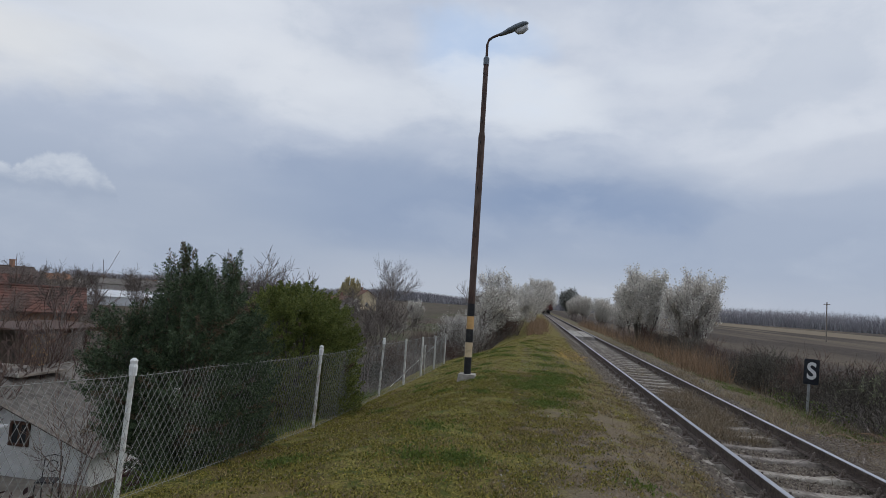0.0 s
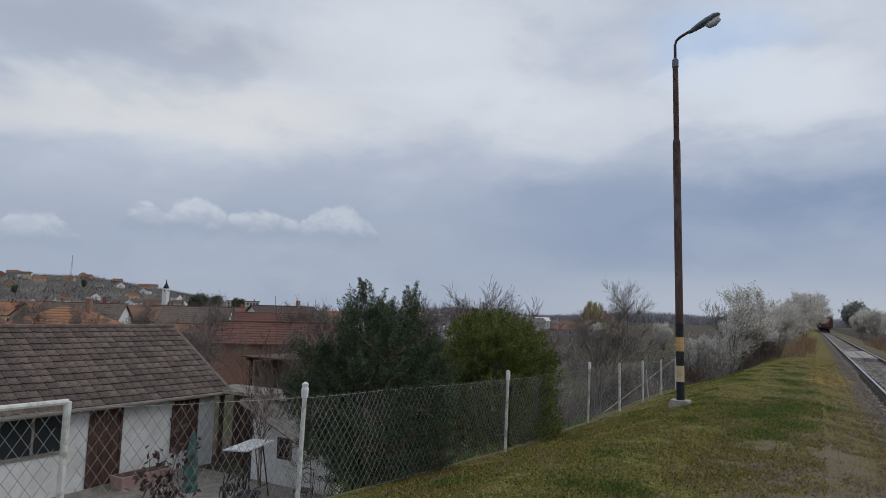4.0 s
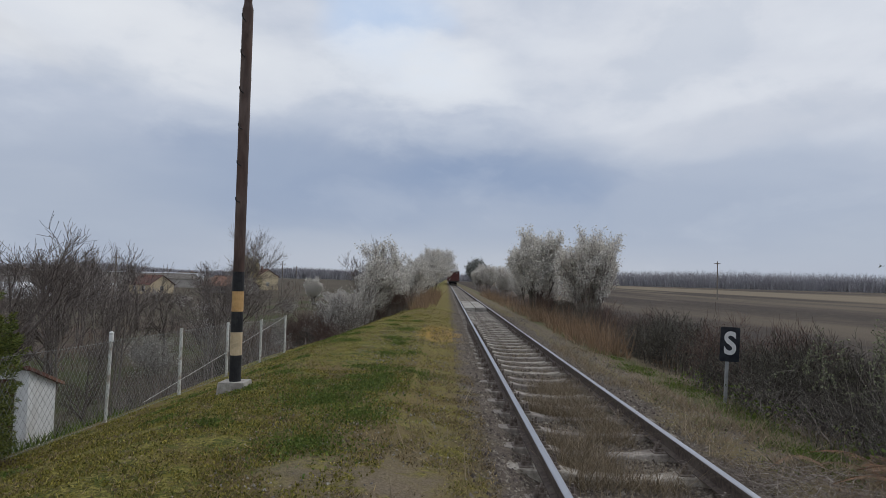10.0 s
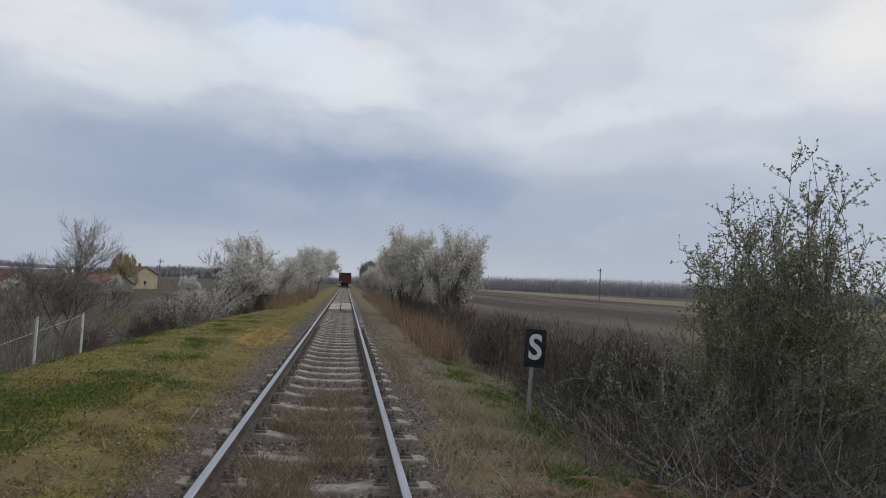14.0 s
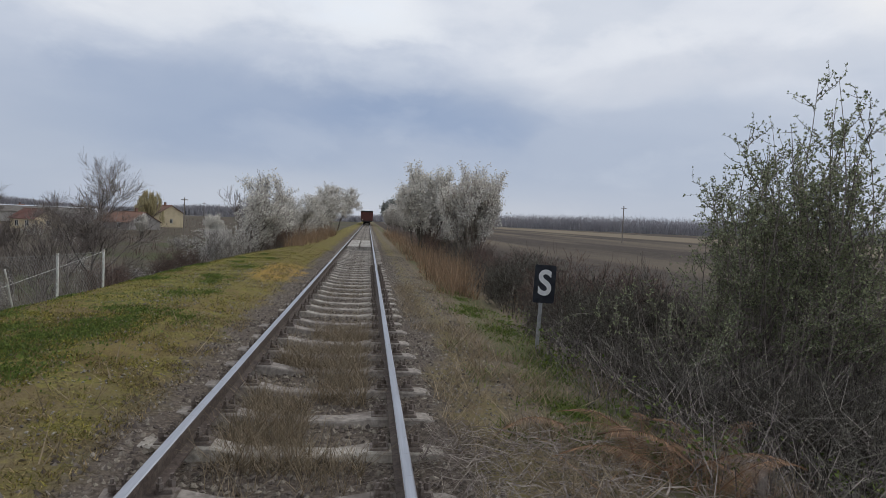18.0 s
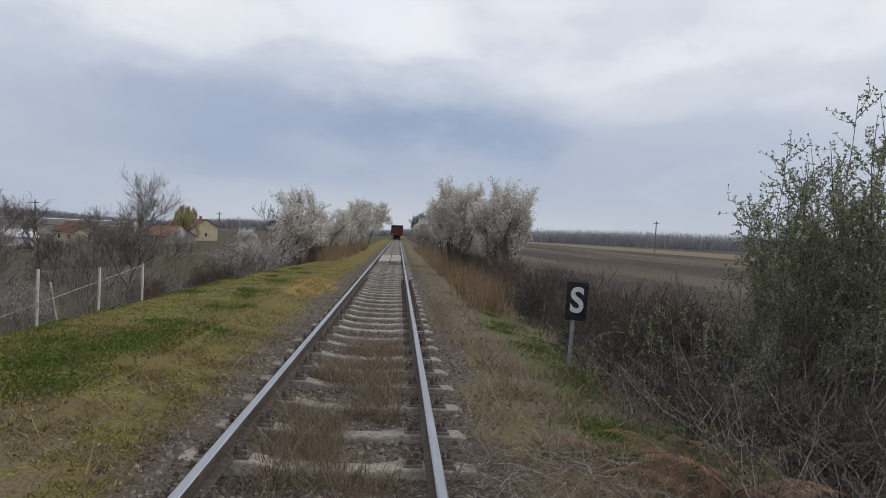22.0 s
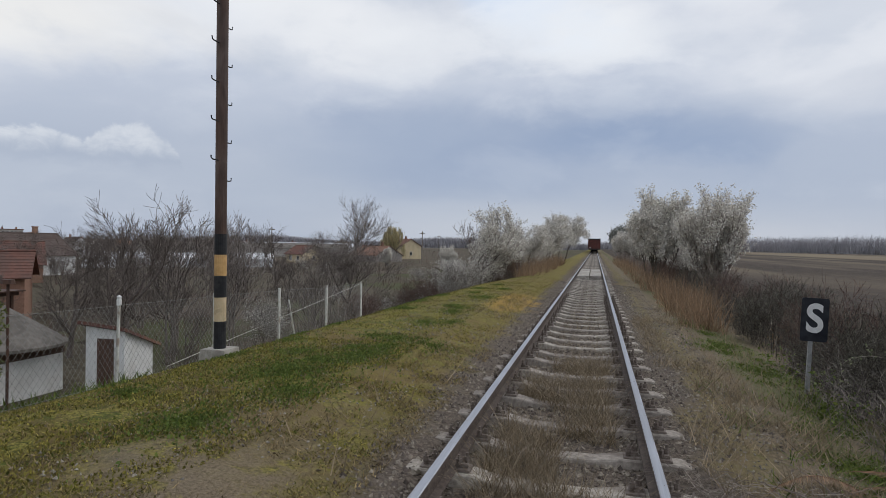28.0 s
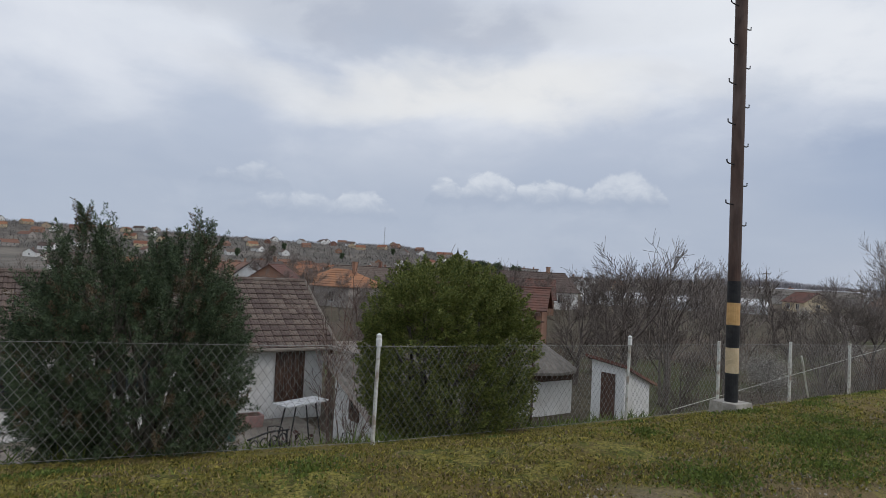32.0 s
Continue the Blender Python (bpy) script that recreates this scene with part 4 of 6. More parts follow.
# the two evergreens behind the fence
conifer("dark_juniper", "large shaggy dark green juniper behind the wire fence", pose(-7.45, 6.78, float(height(-7.45, 6.78))) @ Matrix.Diagonal((1.0, 0.90, 1.08, 1)),
        [(0, 0.1, 0.95, 0.80, 1.05, 0.95), (-0.1, 0.45, 1.55, 0.62, 0.62, 0.62), (0.05, -0.35, 1.5, 0.60, 0.62, 0.62), (0.2, 0.8, 0.95, 0.50, 0.42, 0.85), (0.25, -0.75, 0.95, 0.45, 0.48, 0.9), (0.1, 0.1, 0.4, 0.75, 1.05, 0.42), (-0.3, 0.9, 1.35, 0.4, 0.4, 0.6), (-0.35, -0.85, 1.2, 0.42, 0.45, 0.7)], JUNIPER, 2300, 0.36, 0.080, 170, 0.028, 0.0075, 0.35, 11, BARK_DARK, 0.10,
        ((0.1, 0.62, 1.95, 2.48), (0.05, 0.80, 1.85, 2.42), (-0.2, 0.2, 1.9, 2.30), (0.1, -0.42, 1.95, 2.42), (0.05, -0.62, 1.95, 2.50), (0.0, -0.80, 1.75, 2.30), (0.2, -0.3, 1.85, 2.25), (-0.2, 0.45, 1.95, 2.28)), 40)
conifer("bright_thuja", "dense rounded yellow-green thuja pressing against the wire fence", pose(-7.8, 11.0, float(height(-7.8, 11.0))) @ Matrix.Diagonal((1.12, 1.14, 1.10, 1)),
        [(0, 0, 1.1, 1.05, 1.0, 1.1), (-0.05, 0, 1.85, 0.98, 0.95, 0.72), (0.1, 0.1, 0.65, 1.02, 1.02, 0.65), (0.2, -0.5, 1.45, 0.72, 0.6, 0.95), (0.25, 0.55, 1.4, 0.68, 0.6, 0.98), (-0.1, 0.2, 2.25, 0.6, 0.6, 0.35)], THUJA, 2700, 0.27, 0.085, 135, 0.028, 0.012, 0.0, 12, BARK_DARK, 0.015, stems=16)

# blossom trees, bare trees: one of each habit, then copies
blossom_a = tree("blossoming_plum", "wild plum in full white blossom beside the track", 21, pose(3.5, 42.0, -0.6), 4.4, 0.08, BARK_DARK, 3, 10, BLOSSOM, 0.075, 9, 0.12, "blossoming trees", stem_spread=0.46, lift=0.85, fork=(5, 8), spread=0.42, rise=0.5, thick_min=0.007)
blossom_b = tree("blossoming_plum", "pale blossoming plum thicket with many upright stems", 22, pose(5.6, 36.0, -0.95), 4.3, 0.05, BARK_PALE, 3, 20, BLOSSOM, 0.062, 4, 0.08, "blossoming trees", stem_spread=0.55, lift=0.7, fork=(4, 7), spread=0.38, rise=0.45, thick_min=0.006)
blossom_c = tree("blossoming_plum", "spreading blossoming plum with dark bare limbs", 23, pose(-7.3, 49.0, -2.9), 7.0, 0.13, BARK, 4, 2, BLOSSOM, 0.085, 3, 0.13, "blossoming trees", lift=0.35, fork=(3, 6), thick_min=0.008)
blossom_d = tree("blossoming_plum", "wispy young plum with thin white blossom", 24, pose(-8.6, 45.0, -2.9), 3.6, 0.035, BARK, 3, 9, BLOSSOM, 0.045, 1, 0.10, "blossoming trees", stem_spread=0.8, lift=0.35, fork=(4, 6), spread=0.8, thick_min=0.006)
bare_a = tree("bare_tree", "bare leafless fruit tree with grey twigs", 31, pose(-12.9, 37.8, -3.5), 7.4, 0.10, BARK_GREY, 4, 1, group="bare trees", fork=(6, 9), lift=0.35, bend=0.18, thick_min=0.0045, spread=0.9)
bare_b = tree("bare_tree", "bare many-stemmed tree with upright twigs", 32, pose(-16.5, 28, -3.5), 6.4, 0.09, BARK_GREY, 4, 4, group="bare trees", fork=(3, 4), lift=0.6, thick_min=0.007)
bare_c = tree("bare_tree", "bare old garden tree with spreading crown", 35, pose(-15.5, 24.0, -3.5), 6.0, 0.16, BARK, 4, 1, group="bare trees", fork=(4, 7), lift=0.2, spread=0.95, thick_min=0.007)
rng = np.random.default_rng(77)
for x, y, s, t in ((-10.2, 49.0, 0.62, 15), (-4.6, 51.0, 0.6, 75), (-3.6, 56.0, 0.66, 25), (-3.4, 66.0, 0.75, 140), (-3.2, 80.0, 0.8, 40), (-9.8, 47.0, 0.6, 40), (-8.8, 56.0, 0.75, 95), (-6.3, 58.0, 0.8, 160), (-7.4, 65.0, 0.85, 230), (-5.7, 70.0, 0.8, 10), (-5.9, 52.0, 0.55, 130), (-4.9, 57.5, 0.6, 200), (-7.8, 57.0, 0.55, 300), (-5.8, 64.0, 0.62, 20), (-5.5, 74.0, 0.7, 70), (-5.8, 88.0, 0.75, 170), (-6.0, 105.0, 0.8, 270)):
    put(blossom_c, x, y, s, t, squash=0.92)
for x, y, s, t in ((-24, 110, 0.9, 200), (-38.0, 118.0, 0.8, 90)):
    put(blossom_a, x, y, s, t)
for x, y, s, t in ((-12.0, 42.0, 0.5, 10), (-10.4, 38.0, 0.42, 150), (-16.5, 36.0, 0.55, 220), (-15.0, 33.0, 0.5, 40), (-10.5, 54.0, 0.7, 30), (-8.0, 60.0, 1.1, 200), (-6.5, 68.0, 1.1, 250), (-20.0, 52.0, 0.5, 60), (-27.0, 70.0, 0.6, 120), (-35.0, 84.0, 0.65, 190), (-46.0, 100.0, 0.7, 250), (-21.0, 80.0, 0.6, 20)):
    put(blossom_d, x, y, s, t)
for x, y, s, t in ((6.6, 56.0, 0.7, 30), (5.6, 66.0, 0.75, 100), (4.8, 78.0, 0.8, 160), (6.5, 92.0, 0.9, 220), (5.5, 110.0, 1.0, 280), (5.0, 130.0, 1.0, 20)):
    put(blossom_b, x, y, s, t)
for x, y, s, t in ((-7.6, 50.5, 1.1, 60), (-19.5, 18.8, 0.62, 30), (-17.6, 17.4, 0.55, 120), (-15.2, 30.0, 0.9, 20), (-11.6, 31.0, 0.7, 190), (-19.5, 37.0, 0.95, 100), (-24.5, 36.0, 0.95, 230), (-26.0, 46.0, 1.0, 15), (-31.0, 52.0, 1.0, 75)):
    put(bare_b, x, y, s, t)
for x, y, s, t in ((-21.0, 27.5, 0.85, 40), (-26.5, 27.5, 0.85, 110), (-30.0, 40.0, 0.9, 190), (-18.5, 42.0, 0.7, 260), (-12.6, 23.4, 0.5, 20), (-18.6, 31.0, 0.95, 310), (-23.0, 32.0, 0.9, 70), (-34.0, 34.0, 0.9, 150), (-28.0, 58.0, 1.0, 220)):
    put(bare_c, x, y, s, t)
for x, y, s, t in ((-14.6, 39.5, 0.75, 140), (-28.0, 50.0, 0.8, 200), (-66.0, 110.0, 1.0, 100), (-86.0, 150.0, 1.3, 60)):
    put(bare_a, x, y, s, t)
for i in range(64):
    a, d = radians(rng.uniform(40, 84)), rng.uniform(34, 95)
    put((bare_a, bare_b, bare_c)[i % 3], -d * math.sin(a), d * math.cos(a), rng.uniform(0.4, 0.8), rng.uniform(0, 360))
for i in range(85):
    a, d = radians(rng.uniform(29, 86)), rng.uniform(70, 420)
    put((bare_a, bare_b, bare_c)[i % 3], -d * math.sin(a), d * math.cos(a), rng.uniform(0.7, 1.25), rng.uniform(0, 360))

sapling = tree("bare_sapling", "thin bare fruit sapling in the yard before the white house", 36, pose(-13.0, 11.9, -3.35), 3.1, 0.03, BARK_RED, 3, 4, group="bare saplings", fork=(2, 4), lift=0.5, stem_spread=0.5, thick_min=0.005)
for x, y, s, t in ((-12.4, 12.9, 0.9, 70), (-11.6, 10.6, 0.6, 160), (-12.2, 15.3, 1.05, 250), (-15.9, 13.0, 1.4, 110), (-16.6, 15.6, 1.5, 200), (-18.2, 15.9, 1.6, 300)):
    put(sapling, x, y, s, t)

# the weeping willow by the far houses, and the round tree over the track
willow = tree("willow_tree", "yellow-green weeping willow beside the far houses", 41, pose(-59.8, 188.0, -3.9), 9.0, 0.28, BARK, 3, 1, fork=(5, 8), lift=0.2)
rng = np.random.default_rng(411)
boughs = rng.normal(0, 1, (70, 3)) * (1.5, 1.5, 2.0) + (0, 0, 7.2)
boughs[:, 2] = np.minimum(boughs[:, 2], 11.0 - 0.35 * (boughs[:, 0] ** 2 + boughs[:, 1] ** 2))
head = boughs[rng.integers(0, 70, 3600)] + rng.normal(0, 0.32, (3600, 3))
foot = head + np.stack([rng.normal(0, 0.18, 3600), rng.normal(0, 0.18, 3600), -rng.uniform(0.6, 2.6, 3600)], 1)
turn = rng.uniform(0, 6.28, 3600)
side = np.stack([np.cos(turn), np.sin(turn), 0 * turn], 1) * 0.05
tagged(part("crown", Shape().quads(np.stack([head - side, head + side, foot + side * 0.4, foot - side * 0.4], 1)), WILLOW, willow), kind="stuff")
grey_tree = tree("grey_tree", "large rounded grey-green tree far along the track", 42, pose(8.0, 190.0, -1.8), 8.4, 0.3, BARK, 3, 1, GREY_LEAF, 0.34, 9, 0.7, fork=(6, 9), lift=0.3)
dark_tree = tree("dark_tree", "dark evergreen tree standing among the village roofs", 43, pose(-262.0, 205.0, -4.1), 11.5, 0.4, BARK, 3, 1, JUNIPER, 0.5, 10, 0.8, "dark trees", fork=(6, 9), lift=0.5)
for a, d, k in ((50.6, 360, 0.8), (48.9, 330, 0.7), (71.1, 640, 0.75), (70.2, 700, 0.6), (65.0, 640, 0.5), (60.5, 700, 0.55), (74.0, 620, 0.6)):
    put(dark_tree, -d * math.sin(radians(a)), d * math.cos(radians(a)), k, 40 * d, squash=1.25)


# the tall leafing bush beside the track, thorn bushes round it
def leafing_bush(at):
    """Arching stems from one stool, side shoots, and rosettes of small fresh leaves at every node."""
    rng = np.random.default_rng(51)
    root = thing("leafing_bush", "tall wild bush with fresh green leaves and dead stems below", "bush", at)
    nodes, shoots, dead = [], [], []
    for i in range(50):
        a = rng.uniform(0, 6.283)
        lean = rng.uniform(0.2, 1.05) if i % 4 else rng.uniform(0.0, 0.35)
        high = (4.9 - 2.3 * lean) * rng.uniform(0.72, 1.0) + (0.45 if i % 12 == 0 else 0.0)
        reach = 2.3 * lean * rng.uniform(0.75, 1.1)
        foot = Vector((rng.normal(0, 0.28), rng.normal(0, 0.28), -0.1))
        pts = []
        for k in range(9):
            f = k / 8
            wob = 0.07 * math.sin(3.1 * f * 2 + i) * f
            pts.append(foot + Vector((math.cos(a) * reach * f ** 1.25 + wob, math.sin(a) * reach * f ** 1.25 - wob, high * (f - 0.16 * lean * f * f))) + Vector(rng.normal(0, 0.025, 3)))
        radii = [0.021 - 0.018 * (k / 8) ** 0.8 for k in range(9)]
        part("stem", Shape().tube(pts, radii, 6, False), BARK_GREY if i % 3 else BARK, root, smooth=True)
        nodes += [pts[8], pts[7].lerp(pts[8], 0.5), pts[7], pts[6].lerp(pts[7], 0.5)]
        for j in range(13):
            f = rng.uniform(0.26, 0.97)
            q = pts[int(f * 8)].lerp(pts[int(f * 8) + 1], f * 8 - int(f * 8))
            d = (pts[min(int(f * 8) + 1, 8)] - pts[int(f * 8)]).normalized()
            out = d.cross(Vector(rng.normal(0, 1, 3))).normalized()
            ln = rng.uniform(0.3, 0.85) * (1.15 - 0.5 * f)
            way, p, line = (d * 0.55 + out * 0.8 + Vector((0, 0, 0.25))).normalized(), q, [q]
            for k in range(4):
                way = (way + Vector(rng.normal(0, 0.2, 3)) + Vector((0, 0, 0.1))).normalized()
                p = p + way * (ln / 4)
                line.append(p)
                if f > 0.42:
                    nodes.append(p)
                    nodes.append(p - way * (ln / 8))
                if rng.random() < 0.6:
                    o = way.cross(Vector(rng.normal(0, 1, 3))).normalized()
                    tip = p + (way * 0.5 + o) * rng.uniform(0.06, 0.22)
                    shoots.append(([p, p.lerp(tip, 0.55) + Vector(rng.normal(0, 0.012, 3)), tip], [0.0032, 0.0026, 0.0018], 3))
                    if f > 0.42:
                        nodes += [tip, p.lerp(tip, 0.5)]
            shoots.append((line, [0.006, 0.0048, 0.004, 0.003, 0.002], 4))
    for i in range(170):
        a, r = rng.uniform(0, 6.283), rng.uniform(0.1, 1.5)
        foot = Vector((r * math.cos(a), r * math.sin(a), 0))
        tip = foot + Vector((rng.normal(0, 0.35), rng.normal(0, 0.35), rng.uniform(0.7, 2.1)))
        dead.append(([foot, foot.lerp(tip, 0.5) + Vector(rng.normal(0, 0.07, 3)), tip], [0.006, 0.0045, 0.002], 4))
    tagged(part("twigwork", wood_shape(shoots), BARK_GREY, root), kind="stuff")
    tagged(part("dead_twigwork", wood_shape(dead), BARK_PALE, root, "pale dead shoots"), kind="stuff")
    c = np.array([tuple(p) for p in nodes])
    per = 5
    c = np.repeat(c, per, 0)
    k = len(c)
    way = rng.normal(size=(k, 3)) + (0, 0, 0.55)
    way /= np.linalg.norm(way, axis=1, keepdims=True)
    side = np.cross(way, rng.normal(size=(k, 3)))
    side /= np.linalg.norm(side, axis=1, keepdims=True)
    ln = rng.uniform(0.018, 0.050, (k, 1))
    base, mid, tip = c + way * 0.004, c + way * ln * 0.5, c + way * ln
    tagged(part("crown", Shape().quads(np.stack([base, mid + side * ln * 0.27, tip, mid - side * ln * 0.27], 1)), BUSH_LEAF, root), kind="stuff")
    return root


big_bush = leafing_bush(pose(6.05, 12.9, -1.2))
put(big_bush, 8.2, 13.4, 0.92, 140)
put(big_bush, 7.0, 14.9, 0.78, 250)
put(big_bush, 5.0, 12.8, 0.78, 30)
put(big_bush, 9.4, 12.4, 0.9, 80)
put(big_bush, 6.6, 13.8, 0.9, 100)
thorn_a = tree("thorn_bush", "bare tangled dark thorn bush below the bank", 52, pose(4.7, 14.2, -0.85), 1.7, 0.014, BARK_DARK, 3, 12, group="thorn bushes", category="bush", stem_spread=1.0, lift=0.1, fork=(4, 7), spread=0.9, bend=0.5, thick_min=0.0028)
thorn_b = tree("thorn_bush", "bare reddish thorn bush with pale dead shoots", 53, pose(4.4, 18.0, -0.8), 1.8, 0.012, BARK_RED, 3, 12, group="thorn bushes", category="bush", stem_spread=0.7, lift=0.3, fork=(3, 6), spread=0.8, bend=0.4, thick_min=0.003)
rng = np.random.default_rng(123)
for i in range(44):
    y = 11.5 + 34 * rng.random() ** 1.4
    x = rng.uniform(3.9 if y > 13 else 4.4, 8.5)
    put((thorn_a, thorn_a, thorn_b)[i % 3], x, y, rng.uniform(0.65, 1.15), rng.uniform(0, 360))
for x, y, s, t in ((3.9, 13.0, 0.6, 20), (3.6, 11.8, 0.5, 90), (4.2, 11.2, 0.65, 160), (4.9, 11.0, 0.7, 220), (4.0, 15.6, 0.75, 280), (4.1, 16.9, 0.8, 330)):
    put(thorn_a, x, y, s, t)
for i in range(40):
    y = rng.uniform(29, 78)
    x = -rng.uniform(8.5, 13.0) if y < 48 else -rng.uniform(5.0, 14.0)
    put((thorn_a, thorn_b)[i % 2], x, y, rng.uniform(0.9, 1.7), rng.uniform(0, 360))

# ---- buildings ----
def roof_courses(s, length, depth, rise, over=0.35, steps=9, thick=0.06):
    """Both slopes of overlapping tile courses as one stepped sheet, ridge along x, eaves at z = 0."""
    reach, drop = depth / 2 + over, rise * over / (depth / 2)
    up = []
    for i in range(steps):
        f0, f1 = i / steps, (i + 1) / steps
        up += [(reach * (1 - f0), -drop + (rise + drop) * f0 + thick), (reach * (1 - f1) + 0.01, -drop + (rise + drop) * f1 + thick * 0.35)]
    top = [(-y, z) for y, z in up] + [(y, z) for y, z in up[::-1]]
    prof = top + [(reach, -drop - 0.02), (0.0, rise - 0.05), (-reach, -drop - 0.02)]
    k, a, b = len(prof), -length / 2 - over, length / 2 + over
    pts = [(a, y, z) for y, z in prof] + [(b, y, z) for y, z in prof]
    half = len(up)
    caps = []
    for o, flip in ((0, False), (k, True)):
        left = [o + i for i in range(half)] + [o + k - 2, o + k - 1]
        right = [o + i for i in range(half, 2 * half)] + [o + k - 3, o + k - 2]
        mid = [o + half - 1, o + half, o + k - 2]
        caps += [tuple(c[::-1] if flip else c) for c in (left, right, mid)]
    return s.add(pts, [(i, k + i, k + (i + 1) % k, (i + 1) % k) for i in range(k)] + caps)


def gable_walls(length, depth, wall_h, rise):
    s = Shape()
    x, y = length / 2, depth / 2
    p = [(-x, -y, -0.6), (x, -y, -0.6), (x, y, -0.6), (-x, y, -0.6), (-x, -y, wall_h), (x, -y, wall_h), (x, y, wall_h), (-x, y, wall_h), (-x, 0, wall_h + rise - 0.02), (x, 0, wall_h + rise - 0.02)]
    return s.add(p, [(0, 1, 5, 4), (2, 3, 7, 6), (1, 2, 6, 9, 5), (3, 0, 4, 8, 7), (4, 5, 9, 8), (6, 7, 8, 9)])


def add_window(root, x, y, z, w, h, face, frame_mat):
    """A framed window on the face '-y', '+y', '-x' or '+x'."""
    turn = {"-y": 0, "+x": 90, "+y": 180, "-x": 270}[face]
    at = pose(x, y, z, 0, 0, turn)
    fr = Shape()
    for a in (-w / 2, w / 2 - 0.07):
        fr.box(a, a + 0.07, -0.05, 0.02, 0, h)
    for b in (0, h - 0.07):
        fr.box(-w / 2 + 0.07, w / 2 - 0.07, -0.05, 0.02, b, b + 0.07)
    fr.box(-0.03, 0.03, -0.04, 0.02, 0.07, h - 0.07)
    win = part("window", fr, frame_mat, root, at=at)
    part("pane", Shape().box(-w / 2 + 0.05, w / 2 - 0.05, -0.02, 0.0, 0.05, h - 0.05), GLASS, win)


def house(name, label, at, length, depth, wall_h, rise, wall, roof, chimney=True, group="", windows=2, hip=0.0, category="house"):
    root = thing(name, label, category, at, group)
    if hip:
        x, y = length / 2, depth / 2
        part("wall", Shape().box(-x, x, -y, y, -0.6, wall_h), wall, root)
        r = Shape()
        n = 8
        for i in range(n):
            f0, f1 = i / n, (i + 1) / n
            o = 0.4
            xa, ya = (x + o) - (x + o - hip) * f0, (y + o) * (1 - f0)
            xb, yb = (x + o) - (x + o - hip) * f1, (y + o) * (1 - f1) + 0.001
            za, zb = wall_h + rise * f0 + 0.05, wall_h + rise * f1
            p = [(-xa, -ya, za), (xa, -ya, za), (xa, ya, za), (-xa, ya, za), (-xb, -yb, zb), (xb, -yb, zb), (xb, yb, zb), (-xb, yb, zb)]
            q = [(a, b, c - 0.07) for a, b, c in p[:4]]
            r.add(p + q, [(0, 1, 5, 4), (1, 2, 6, 5), (2, 3, 7, 6), (3, 0, 4, 7), (8, 9, 1, 0), (9, 10, 2, 1), (10, 11, 3, 2), (11, 8, 0, 3)])
        part("roof", r, roof, root)
    else:
        part("wall", gable_walls(length, depth, wall_h, rise), wall, root)
        rob = part("roof", roof_courses(Shape(), length, depth, rise), roof, root, at=pose(0, 0, wall_h))
        part("ridge", Shape().tube([(-length / 2 - 0.36, 0, wall_h + rise + 0.03), (length / 2 + 0.36, 0, wall_h + rise + 0.03)], 0.1, 8), roof, root)
    if chimney:
        part("chimney", Shape().box(length * 0.22, length * 0.22 + 0.5, -0.25, 0.25, wall_h + rise * 0.5, wall_h + rise + 0.9).box(length * 0.22 - 0.06, length * 0.22 + 0.56, -0.31, 0.31, wall_h + rise + 0.9, wall_h + rise + 1.0), BRICK, root)
    for i in range(windows):
        x = length * (-0.5 + (i + 0.7) / (windows + 0.4))
        for face, y in (("-y", -depth / 2), ("+y", depth / 2)):
            add_window(root, x, y, wall_h * 0.36, 1.0, 1.25, face, CAP_WHITE)
    if windows:
        add_window(root, length / 2, 0, wall_h * 0.36, 1.0, 1.25, "+x", CAP_WHITE)
        add_window(root, -length / 2, 0, wall_h * 0.36, 1.0, 1.25, "-x", CAP_WHITE)
    return root


